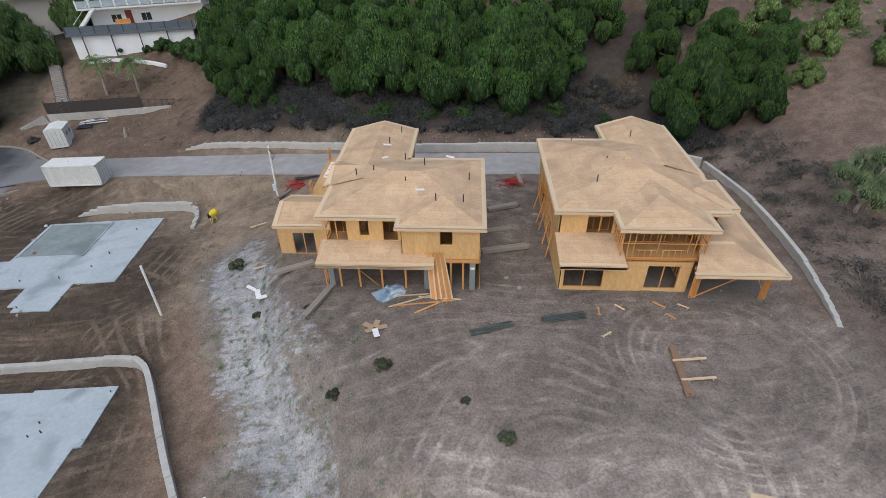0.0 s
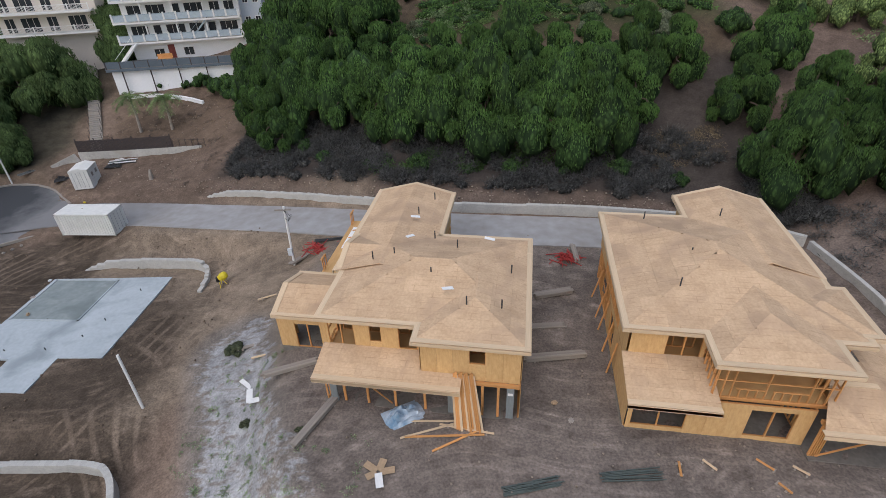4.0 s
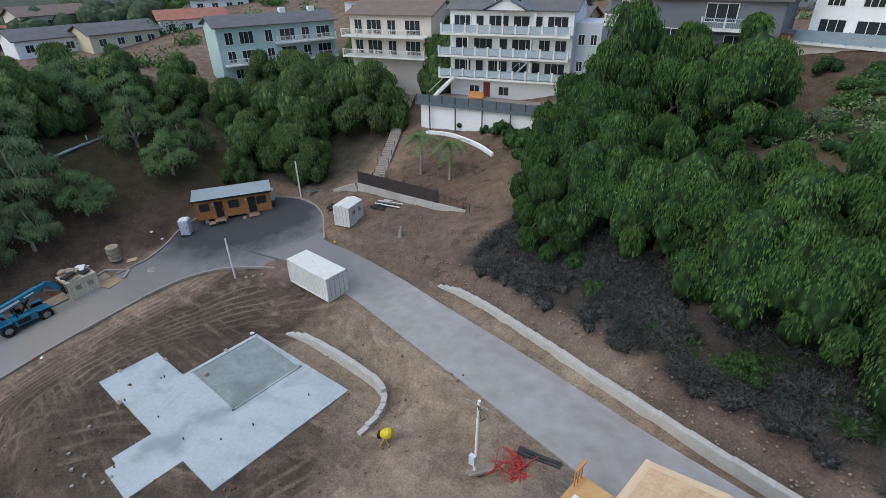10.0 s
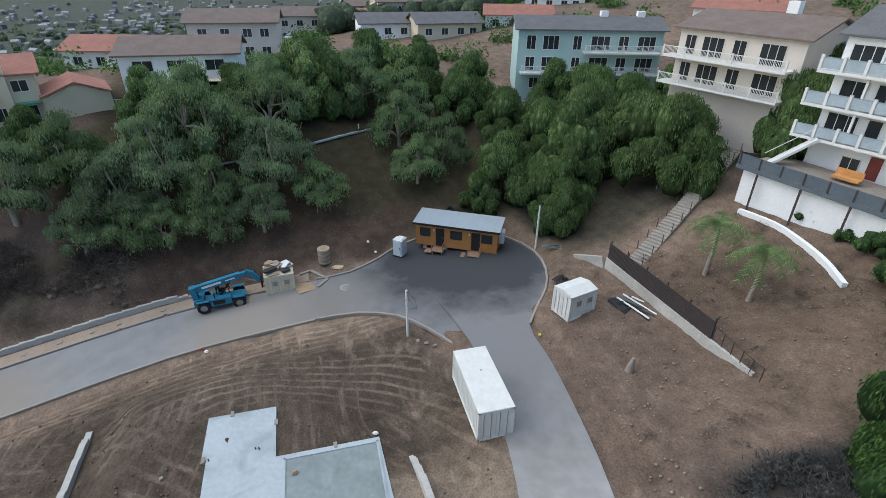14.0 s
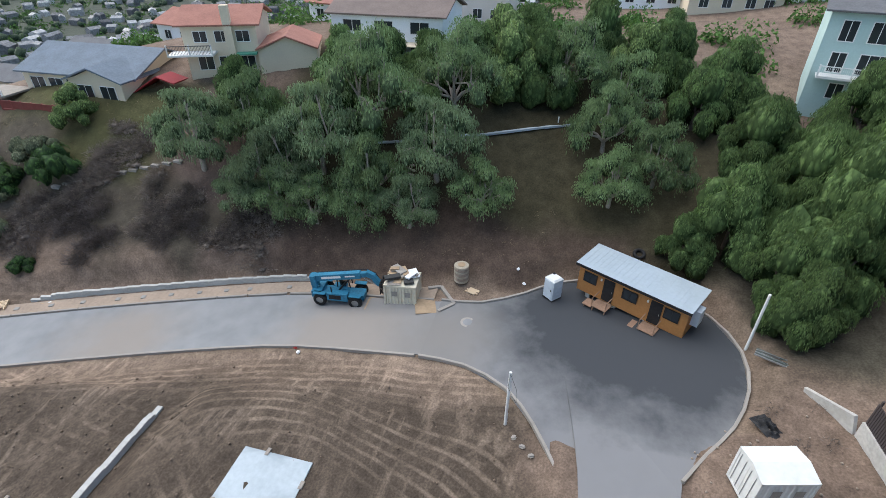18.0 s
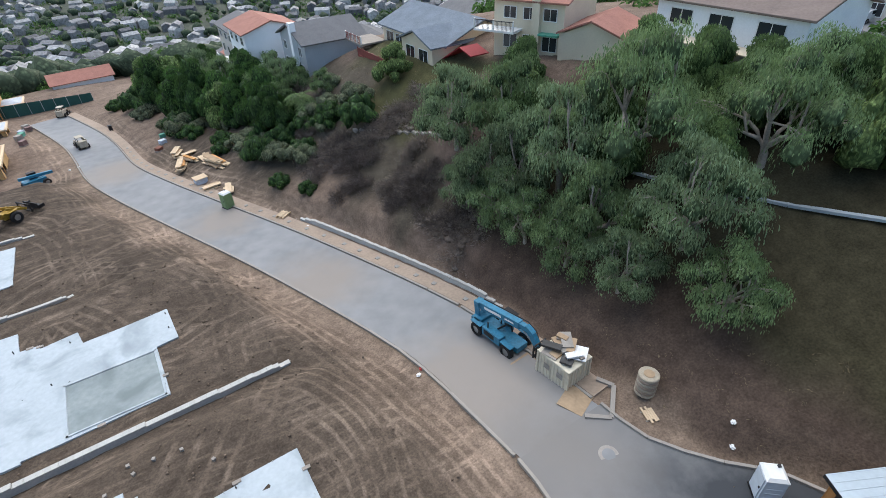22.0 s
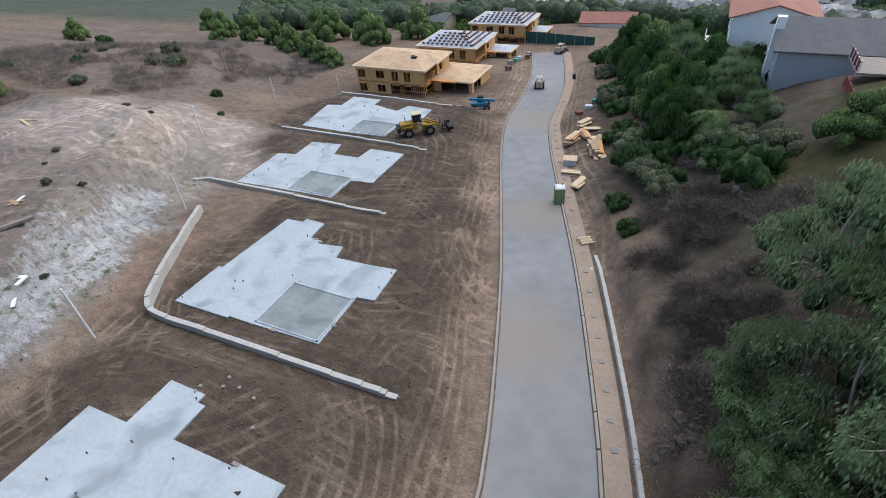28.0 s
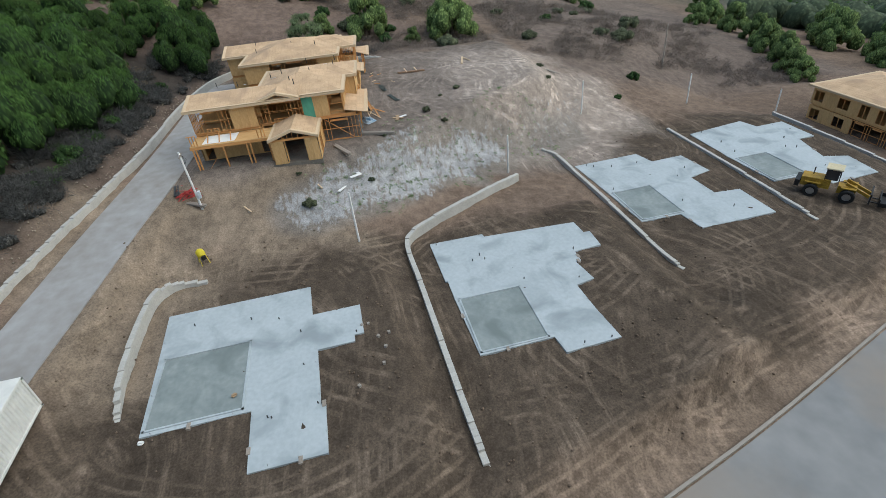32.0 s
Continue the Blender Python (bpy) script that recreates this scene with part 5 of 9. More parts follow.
def leaf_mass(name, dark, light, cell=5.0, tall=0.55):
    """Overlapping leaf clumps on a thick crown: each its own tone, with the shade between painted into the colour."""
    m = bpy.data.materials.new(name)
    m.use_nodes = True
    n, l = m.node_tree.nodes, m.node_tree.links
    b = n["Principled BSDF"]
    b.inputs["Roughness"].default_value, b.inputs["Specular IOR Level"].default_value = 0.85, 0.15
    co, mp, warp, push = n.new("ShaderNodeTexCoord"), n.new("ShaderNodeMapping"), n.new("ShaderNodeTexNoise"), n.new("ShaderNodeVectorMath")
    mp.inputs["Scale"].default_value = (1, 1, tall)
    l.new(co.outputs["Object"], mp.inputs["Vector"])
    warp.inputs["Scale"].default_value, warp.inputs["Detail"].default_value = 3.0, 3
    l.new(mp.outputs["Vector"], warp.inputs["Vector"])
    push.operation = "MULTIPLY_ADD"
    push.inputs[1].default_value = (0.35, 0.35, 0.35)
    l.new(warp.outputs["Color"], push.inputs[0])
    l.new(mp.outputs["Vector"], push.inputs[2])
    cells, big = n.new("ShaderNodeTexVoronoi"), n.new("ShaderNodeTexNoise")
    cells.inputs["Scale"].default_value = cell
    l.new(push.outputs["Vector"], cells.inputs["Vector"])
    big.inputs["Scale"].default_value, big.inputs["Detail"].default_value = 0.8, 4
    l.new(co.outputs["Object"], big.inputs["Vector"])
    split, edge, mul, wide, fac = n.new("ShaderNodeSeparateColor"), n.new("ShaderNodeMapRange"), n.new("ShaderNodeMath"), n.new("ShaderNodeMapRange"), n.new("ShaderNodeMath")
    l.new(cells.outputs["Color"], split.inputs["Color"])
    # edge darkens the colour towards clump borders, where shade would lie
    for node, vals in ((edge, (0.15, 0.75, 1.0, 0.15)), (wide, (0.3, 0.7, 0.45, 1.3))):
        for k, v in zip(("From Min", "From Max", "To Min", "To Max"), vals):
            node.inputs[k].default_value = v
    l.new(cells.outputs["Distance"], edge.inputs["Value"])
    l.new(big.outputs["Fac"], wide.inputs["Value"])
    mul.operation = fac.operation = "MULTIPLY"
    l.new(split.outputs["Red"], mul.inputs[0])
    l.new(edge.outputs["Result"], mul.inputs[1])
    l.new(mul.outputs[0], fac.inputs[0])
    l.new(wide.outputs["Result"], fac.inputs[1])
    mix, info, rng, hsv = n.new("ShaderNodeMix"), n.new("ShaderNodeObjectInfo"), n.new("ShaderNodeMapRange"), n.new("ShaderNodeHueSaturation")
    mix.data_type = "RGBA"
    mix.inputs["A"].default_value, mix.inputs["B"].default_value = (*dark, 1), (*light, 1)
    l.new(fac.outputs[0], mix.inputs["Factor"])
    rng.inputs["To Min"].default_value, rng.inputs["To Max"].default_value = 0.8, 1.2
    l.new(info.outputs["Random"], rng.inputs["Value"])
    l.new(rng.outputs["Result"], hsv.inputs["Value"])
    l.new(mix.outputs["Result"], hsv.inputs["Color"])
    l.new(hsv.outputs["Color"], b.inputs["Base Color"])
    bp = n.new("ShaderNodeBump")
    bp.inputs["Strength"].default_value, bp.inputs["Distance"].default_value = 1.0, 0.12
    l.new(fac.outputs[0], bp.inputs["Height"])
    l.new(bp.outputs["Normal"], b.inputs["Normal"])
    return m


# darker than PEPPER: shade inside the crown, put into the leaf colour
SHADELEAF = leaf_mass("shaded hanging leaf mass", (0.009, 0.021, 0.008), (0.067, 0.130, 0.036), 2.6, 0.45)
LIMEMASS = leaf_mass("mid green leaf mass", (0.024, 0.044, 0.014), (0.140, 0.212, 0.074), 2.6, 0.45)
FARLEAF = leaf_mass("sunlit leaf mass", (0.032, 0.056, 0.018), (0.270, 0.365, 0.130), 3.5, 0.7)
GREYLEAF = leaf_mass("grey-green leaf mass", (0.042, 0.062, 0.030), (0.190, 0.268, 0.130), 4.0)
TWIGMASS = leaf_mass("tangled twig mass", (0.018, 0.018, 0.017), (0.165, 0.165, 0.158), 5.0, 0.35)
DRYMASS = leaf_mass("dry grey brown twig mass", (0.125, 0.102, 0.086), (0.270, 0.225, 0.192), 3.2, 0.35)
TWIG = leaf_material("dry grey brown twigs", (0.090, 0.074, 0.064), (0.240, 0.200, 0.172), 0.9)
TWIGDARK = leaf_material("dark grey twigs", (0.034, 0.034, 0.034), (0.132, 0.134, 0.130), 0.9)
TWIGMID = leaf_material("brown grey twigs", (0.066, 0.054, 0.049), (0.175, 0.146, 0.132), 0.9)
STRAW = leaf_material("dry straw grass", (0.150, 0.115, 0.070), (0.300, 0.240, 0.150), 0.9)
ROCK = mat("pale brown rubble", (0.33, 0.27, 0.215), 0.95, grain=5, coarse=1, vary=0.4, bump=0.4)
CLOD = mat("brown earth clod", (0.17, 0.125, 0.092), 0.95, grain=5, coarse=1, vary=0.4, bump=0.4)
DARKBARK = mat("dark brown bark", (0.13, 0.10, 0.078), 0.9, grain=8, coarse=1.5, vary=0.45, bump=0.4)
BARK = mat("pale grey bark", (0.42, 0.365, 0.31), 0.9, grain=8, coarse=1.5, vary=0.45, bump=0.4)


def spray_mesh(name, seats, ways, length, width, droop, rng):
    """Many small leaf sprays: each two joined quads that bend downwards. seats and ways are n x 3."""
    n = len(seats)
    ln, wd = length * rng.uniform(0.6, 1.3, (n, 1)), width * rng.uniform(0.7, 1.3, (n, 1))
    side = np.cross(ways, rng.normal(size=(n, 3)))
    side /= np.linalg.norm(side, axis=1, keepdims=True) + 1e-9
    way = ways * (1 - droop) + np.array([0, 0, -1.0]) * droop
    mid, end = seats + (ways + way) * ln * 0.25, seats + way * ln
    q = np.stack([seats, mid + side * wd * 0.5, end, mid - side * wd * 0.5], 1).reshape(-1, 3)
    v, faces = q, np.arange(n * 4).reshape(-1, 4)
    me = bpy.data.meshes.new(name)
    me.from_pydata(v.tolist(), [], faces.tolist())
    return me


def lumpy(bm, centre, r, flat, seed):
    """An uneven inner mass of foliage."""
    got = bmesh.ops.create_icosphere(bm, subdivisions=2, radius=1.0)
    for v in got["verts"]:
        f = 0.74 + 0.34 * noise.noise(v.co * 1.6 + Vector((seed, 0, 0))) + 0.3 * noise.noise(v.co * 3.7 + Vector((0, seed, 0)))
        v.co = Vector(centre) + Vector((v.co.x * r * f, v.co.y * r * f, v.co.z * r * f * flat))


def make_tree(seed, height, spread, lobes, sprays, leaf, core, weeping, label, open_crown=False, size=1.0, limbs=5, long=0.30, thin=0.10):
    """A tapered trunk, main limbs, and a crown of hanging lobes."""
    rng = np.random.default_rng(seed)
    top = thing("tree", 0, 0, -60, 0, label, "tree")
    centres, radii = [], []
    for i in range(lobes):
        a = 2.39996 * i + rng.uniform(-0.3, 0.3)
        t = math.sqrt((i + 0.5) / lobes)
        r = spread * (0.235 if open_crown else 0.325 if weeping >= 1.2 else 0.32 if lobes > 12 else 0.40) * (rng.uniform(0.55, 1.45) if weeping >= 1.2 else rng.uniform(0.75, 1.2))
        z = height * (0.86 - (0.44 if open_crown else 0.62) * t ** 1.6 + rng.uniform(-0.14, 0.08) * (1.6 if open_crown else 1))
        if i == 0:
            t, z = 0.05, height - r * 0.9
        centres.append((math.cos(a) * t * spread * 0.78, math.sin(a) * t * spread * 0.78, max(z, r * 1.3)))
        radii.append(r)
    bm = bmesh.new()
    lean = rng.uniform(-0.4, 0.4, 2)
    fork = Vector((lean[0], lean[1], height * (0.2 if open_crown else 0.3)))
    base_r = (0.030 if open_crown else 0.035) * height
    tube(bm, [(0, 0, -0.8), (lean[0] * 0.3, lean[1] * 0.3, height * 0.15), fork], [base_r * 1.3, base_r, base_r * 0.85], 8)
    bark = BARK if open_crown else DARKBARK
    part("trunk", bm, bark, top)
    ends = [Vector(c) for c in centres]
    for k in range(limbs):
        mine = [i for i in range(lobes) if int((math.atan2(ends[i].y, ends[i].x) + math.pi) / 6.2832 * limbs) % limbs == k]
        if not mine:
            continue
        mid = sum((ends[i] for i in mine), Vector()) / len(mine)
        bm, knee = bmesh.new(), fork.lerp(mid, 0.55) + Vector((rng.uniform(-0.3, 0.3), rng.uniform(-0.3, 0.3), -0.04 * height))
        tube(bm, [fork, fork.lerp(knee, 0.5) + Vector((0, 0, 0.03 * height)), knee], [base_r * 0.7, base_r * 0.55, base_r * 0.42], 7)
        for i in mine:
            c = ends[i]
            bend = knee.lerp(c, 0.5) + Vector((rng.uniform(-0.3, 0.3), rng.uniform(-0.3, 0.3), 0.05 * height))
            tube(bm, [knee, bend, c], [base_r * 0.38, base_r * 0.24, base_r * 0.1], 6)
            for _ in range(4 if open_crown else 1):
                q = c + Vector(rng.uniform(-1, 1, 3)) * radii[i] * 0.5
                tube(bm, [bend, bend.lerp(q, 0.5) + Vector((0, 0, 0.25)), q], [base_r * 0.2, base_r * 0.13, base_r * 0.05], 5)
        part("limb", bm, bark, top)
    seats, ways = [], []
    per = sprays // lobes
    hang = min(weeping, 1)
    for c, r in zip(centres, radii):
        d = rng.normal(size=(per, 3))
        d /= np.linalg.norm(d, axis=1, keepdims=True)
        d[:, 2] = np.where(d[:, 2] < -0.6, -d[:, 2], d[:, 2])
        ang = np.arctan2(d[:, 1:2], d[:, :1])
        lump = 0.9 + 0.13 * np.sin(ang * 3 + seed + r * 9) * (1 - np.abs(d[:, 2:])) + 0.09 * np.sin(ang * 9 + d[:, 2:] * 5 + seed)
        tall = np.where(d[:, 2:] > 0, 0.85, 1.0 + 0.95 * weeping)
        shell = rng.uniform(0.80, 1.04, (per, 1)) if not open_crown else rng.uniform(0.5, 1.2, (per, 1))
        p = np.array(c) + d * r * lump * shell * np.concatenate([np.ones((per, 2)) * (1 - 0.22 * hang * np.clip(-d[:, 2:], 0, 1)), tall], 1)
        w = d * np.array([1, 1, 0.35]) * (1 - 0.55 * hang) + np.array([0, 0, -0.8 * hang]) + rng.normal(scale=0.28, size=(per, 3))
        seats.append(p)
        ways.append(w / np.linalg.norm(w, axis=1, keepdims=True))
    crown = mesh_part("crown", spray_mesh("crown", np.concatenate(seats), np.concatenate(ways), size * long, size * thin, 0.6, rng), leaf, top)
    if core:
        # inner masses carry the painted shade seen in gaps between the sprays
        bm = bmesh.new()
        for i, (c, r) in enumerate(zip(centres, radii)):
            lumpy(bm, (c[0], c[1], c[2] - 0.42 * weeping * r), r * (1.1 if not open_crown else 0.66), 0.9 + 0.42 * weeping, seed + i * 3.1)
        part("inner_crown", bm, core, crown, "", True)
    return top


PEPPER_WORDS = "broad weeping pepper tree with dense green crown"
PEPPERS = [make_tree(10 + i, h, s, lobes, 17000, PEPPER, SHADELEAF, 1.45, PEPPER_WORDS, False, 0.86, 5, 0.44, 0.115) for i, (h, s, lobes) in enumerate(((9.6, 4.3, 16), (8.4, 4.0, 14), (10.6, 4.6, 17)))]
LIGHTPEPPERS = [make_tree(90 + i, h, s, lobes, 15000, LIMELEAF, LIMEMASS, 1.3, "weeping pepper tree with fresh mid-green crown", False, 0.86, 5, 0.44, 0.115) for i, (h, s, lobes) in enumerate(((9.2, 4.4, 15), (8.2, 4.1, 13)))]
GREENS = [make_tree(20 + i, h, s, lobes, 2600, FARGREEN, FARLEAF, 0.9, PEPPER_WORDS, False, 1.8, 4) for i, (h, s, lobes) in enumerate(((9.5, 5.4, 18), (8.8, 4.9, 16)))]
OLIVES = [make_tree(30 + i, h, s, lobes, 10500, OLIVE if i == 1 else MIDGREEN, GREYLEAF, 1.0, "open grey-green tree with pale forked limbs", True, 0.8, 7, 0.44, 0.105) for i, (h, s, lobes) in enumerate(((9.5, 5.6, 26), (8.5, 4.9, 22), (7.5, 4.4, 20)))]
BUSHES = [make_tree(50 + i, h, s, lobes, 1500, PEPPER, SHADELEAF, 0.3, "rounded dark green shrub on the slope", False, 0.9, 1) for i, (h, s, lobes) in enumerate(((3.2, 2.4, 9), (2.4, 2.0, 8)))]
DRYLEAF = leaf_material("dull dry leaves", (0.085, 0.100, 0.060), (0.195, 0.220, 0.135))
DRYCORE = leaf_mass("dull dry leaf mass", (0.040, 0.048, 0.028), (0.210, 0.240, 0.140), 5.5)
DRYBUSH = [make_tree(70 + i, h, s, lobes, 1500, DRYLEAF, DRYCORE, 0.1, "grey-green dry shrub above the road", False, 0.9, 1) for i, (h, s, lobes) in enumerate(((2.8, 2.6, 9), (2.2, 2.0, 8)))]
used = set()


def plant(kinds, x, y, size, group, label="", sink=0.3):
    random.seed(int(x * 71 + y * 37))
    k = kinds[int(abs(x * 3.1 + y * 1.7)) % len(kinds)]
    m = pose(x, y, land_at(x, y) - sink, 0, 0, random.uniform(0, 360)) @ Matrix.Diagonal((size, size, size * random.uniform(0.92, 1.08), 1))
    if k.name not in used:
        used.add(k.name)
        k.matrix_world = m
        ob = k
    else:
        ob = copy_thing(k, Matrix.Identity(4))
        ob.matrix_basis = m
    return tagged(ob, label, "", group)


NORTH_ROW = [(-14.6, 45, 0.95), (-10.8, 47.6, 0.95), (-5.4, 45.6, 1.0), (-1.2, 44.6, 0.95), (2.6, 42.4, 0.95), (6.6, 41.4, 0.95), (10.6, 40.6, 1.0), (14.4, 39.4, 1.0), (18.4, 38.4, 1.0), (22.6, 39.4, 0.95), (26.4, 42.6, 0.95),
             (-18.0, 49.5, 0.95), (-14.4, 52.5, 1.0), (-8.6, 51.8, 0.8), (-3.4, 49.6, 0.85), (1.4, 48.0, 0.9), (5.6, 47.4, 0.95), (9.8, 46.8, 0.9), (14.2, 46.0, 0.95), (18.8, 45.8, 0.95), (23.0, 47.0, 0.95), (28.5, 48.0, 0.95), (32.5, 47.5, 0.85),
             (-20.0, 57, 1.15), (-15.5, 59.5, 1.25), (-9.5, 58.5, 1.2), (-4.8, 58.5, 1.15)]
for x, y, s in NORTH_ROW:
    plant(PEPPERS, x, y, s * 1.04, "weeping pepper trees on the north slope")
for x, y, s in ((39.5, 31.5, 0.95), (45, 29.6, 0.9), (38, 41, 0.9), (45, 39, 0.9), (43, 47, 0.9), (50, 36, 0.75)):
    plant(PEPPERS, x, y, s, "green trees behind the second house")
plant(OLIVES, 45.5, 11.5, 0.72, "green trees behind the second house")
for x, y, s in ((52, 31.5, 0.35), (55.5, 36, 0.5), (51, 41, 0.6), (60, 40, 0.4), (57, 47, 0.45), (64, 36, 0.3), (48, 54, 0.6), (54, 52, 0.7), (61, 46, 0.55), (58, 60, 0.8), (47, 60, 0.8), (66, 66, 0.7), (74, 58, 0.55), (42, 68, 0.9), (52, 74, 0.9), (80, 72, 0.6), (64, 82, 0.8)):
    plant(GREENS, x, y, s, "green trees on the east hill")
for x, y, s in ((-64, 56, 0.9), (-58, 58, 1.0), (-53.5, 60, 0.9), (-61, 51, 0.85), (-66, 50, 0.8), (-57.5, 49.5, 0.65), (-69, 58, 0.9), (-72, 47, 0.8), (-63, 44, 0.7), (-52, 74, 0.8)):
    plant(LIGHTPEPPERS, x, y, s * 1.35, "green trees below the tall houses")
for x, y, s in ((-66.5, 68, 0.9), (-67, 62.5, 1.0), (-60.5, 62.3, 0.85), (-55.5, 63.6, 0.85), (-72.5, 61, 1.05), (-76, 56, 0.95), (-48.8, 70.5, 1.05), (-50.5, 76, 1.1), (-69, 74, 1.1)):
    plant(LIGHTPEPPERS, x, y, s, "green trees between the tall houses")
for x, y, s in ((-57.5, 46.5, 0.75), (-53.8, 47.6, 0.7), (-66.5, -1, 0.75), (-69, 7, 0.7), (-70, 15, 0.75), (-61.5, 40.5, 0.6)):
    plant(LIGHTPEPPERS, x, y, s, "green trees among the grey ones")
for x, y, s in ((-76.5, 3, 0.75), (-77.5, 8.5, 0.8), (-77, 13.5, 0.85), (-80, 18, 0.9), (-86, 24, 1.0), (-91, 31, 1.0), (-88, 39, 0.9), (-84, 46, 0.95), (-79, 42, 0.85), (-93, 40, 0.8), (-80.5, 25.5, 0.85), (-71.5, -8, 0.6)):
    plant(LIGHTPEPPERS, x, y, s, "green trees under the rim houses")
for x, y, s in ((-63, -8, 1.0), (-66, -3, 1.1), (-62, 1, 0.9), (-65, 5, 1.0), (-69, 9, 1.1), (-63, 11, 0.9), (-66.0, 17, 0.95), (-73.5, 17, 0.9), (-64, 22, 0.75), (-61.4, 15.5, 0.65), (-60.9, 10.5, 0.72), (-79, 17, 0.7), (-82, 29, 0.9), (-67, 34, 0.8), (-70, 38, 0.85), (-74, 33, 0.9), (-80, 35, 0.9), (-60.5, 6, 0.55), (-59.6, -1.5, 0.6), (-60.2, 2.5, 0.7), (-85, 28, 0.9)):
    plant(OLIVES, x, y, s * 1.12, "open grey-green trees on the west slope")
plant(GREENS, -65.6, -25.8, 0.55, "green trees along the top of the west slope")
plant(BUSHES, -59.6, -24.5, 1.2, "dark shrubs on the slopes")
for x, y, s in ((-69, -5, 0.5), (-70, 3, 0.55), (-80, 22, 0.85), (-84, 20, 0.9), (-88, 36, 0.9)):
    plant(GREENS, x, y, s, "green trees along the top of the west slope")
for x, y, s in ((-48.5, -27.5, 0.8), (-49.5, -35, 1.0), (-38, -86, 1.5), (-52, -35, 0.9), (-55, -38, 1.0), (-57, -30, 1.1), (-42.5, 64.2, 0.5), (-39.5, 64.6, 0.6), (-36, 64.6, 0.55), (-33.2, 64.4, 0.7), (-30.5, 63.6, 0.8), (-28.5, 62.0, 1.3), (-26, 59.5, 1.1), (24, -42, 0.6), (15, -34, 0.35), (-50.5, -22, 0.7), (47, -3, 0.6), (52, 2, 0.5)):
    plant(BUSHES, x, y, s, "dark shrubs on the slopes")
for x, y, s in ((-52.4, -38.5, 0.72), (-53, -44, 0.8), (-51, -50, 0.85), (-49, -57, 0.85), (-47, -64, 0.9), (-44.5, -72, 0.85), (-42, -80, 0.9)):
    plant(PEPPERS, x, y, s, "tall trees beside the lower road")
for x, y, s in ((-49, -55, 0.75), (-52, -64, 0.9), (-50, -74, 0.9), (-46, -84, 0.9), (-57, -47, 0.7), (-42, -94, 0.9)):
    plant(OLIVES if x < -49 else GREENS, x, y, s, "tall trees beside the lower road")
for x, y, s in ((71, 8.3, 1.1), (48.2, -16.1, 1.05), (50.5, -0.5, 0.95), (50, 8.3, 0.5), (104, 23, 0.9), (85.5, -20, 0.8), (74.5, -4.5, 0.5), (61, 30, 0.65), (45.6, -8, 0.35), (80, 15, 0.7), (72, -92, 0.8), (60, -90, 0.8), (50, -88, 0.75), (42, -84, 0.75), (34, -82, 0.7), (28, -78, 0.6), (23, -76, 0.55), (84, -98, 0.8), (66, -84, 0.6), (88, -60, 0.6), (90, -30, 0.7), (100, -45, 0.8), (26, -100, 0.9), (34, -108, 1.0), (44, -104, 1.0), (20, -112, 1.0), (54, -112, 1.0)):
    plant(GREENS, x, y, s, "green trees beyond the pad")


for x, y, s in ((-12.5, 40.2, 0.45), (-8.0, 40.6, 0.6), (-2.5, 38.6, 0.5), (3.5, 37.4, 0.75), (9.0, 36.4, 0.55), (13.5, 36.2, 0.8), (19.5, 35.6, 0.6), (25.0, 35.8, 0.7), (30.5, 34.0, 0.55), (-11.0, 43.0, 0.6)):
    plant(BUSHES, x, y, s * 0.8, "shrubs in the dark brush")
random.seed(78)
for k in range(24):
    x, y = random.uniform(-1, 50), random.uniform(52, 67)
    if not (6 < x < 14 and y < 61):
        plant((BUSHES, DRYBUSH, BUSHES)[k % 3], x, y, random.uniform(0.45, 1.0), "garden shrubs on the upper slope")
random.seed(77)
for k in range(46):
    y = -27 - 66 * (k + random.random()) / 46
    x = float(np.interp(-y, [27, 43, 55, 68, 80, 95], [-49, -44, -41, -37.5, -35, -31.5])) - 1.5 - 12 * random.random() ** 1.4
    plant(DRYBUSH if random.random() < 0.55 else BUSHES, x, y, random.uniform(0.6, 1.3), "shrubs above the lower road")
for x, y, s in ((-54, -41, 0.6), (-58, -44, 0.65), (-53, -50, 0.7), (-58, -54, 0.75), (-55, -60, 0.8), (-60, -64, 0.7), (-56, -70, 0.8), (-52, -80, 0.85), (-60, -78, 0.7), (-48, -90, 0.8), (-59.5, -36, 0.5)):
    plant(OLIVES if x + y > -114 else PEPPERS, x, y, s, "trees below the rim houses")
for k in range(24):
    plant(DRYBUSH if k % 2 else BUSHES, random.uniform(-62, -49), random.uniform(-76, -27), random.uniform(0.7, 1.3), "shrubs above the lower road")
for k in range(26):
    x, y = random.uniform(40, 78), random.uniform(-58, 30)
    if x - y * 0.2 > 42:
        plant(DRYBUSH if k % 3 else BUSHES, x, y, random.uniform(0.5, 1.0), "shrubs on the east hill")


def scatter(name, label, material, places, length, width, per, size, seed, droop=0.2, flat=0.6):
    """A patch of twigs or grass as one growth."""
    rng = np.random.default_rng(seed)
    p = np.array(places)
    z = land(p[:, 0], p[:, 1])
    s = size * rng.uniform(0.5, 1.3, len(p))
    d = rng.normal(size=(len(p), per, 3))
    d /= np.linalg.norm(d, axis=2, keepdims=True)
    d[..., 2] = np.abs(d[..., 2])
    seats = np.stack([p[:, 0], p[:, 1], z - 0.05], -1)[:, None, :] + d * s[:, None, None] * rng.uniform(0.2, 1, (len(p), per, 1)) * np.array([1, 1, flat])
    ways = d + rng.normal(scale=0.5, size=d.shape)
    ways /= np.linalg.norm(ways, axis=2, keepdims=True)
    return tagged(mesh_part(name, spray_mesh(name, seats.reshape(-1, 3), ways.reshape(-1, 3), length, width, droop, rng), material), label, "brush", "", "stuff")


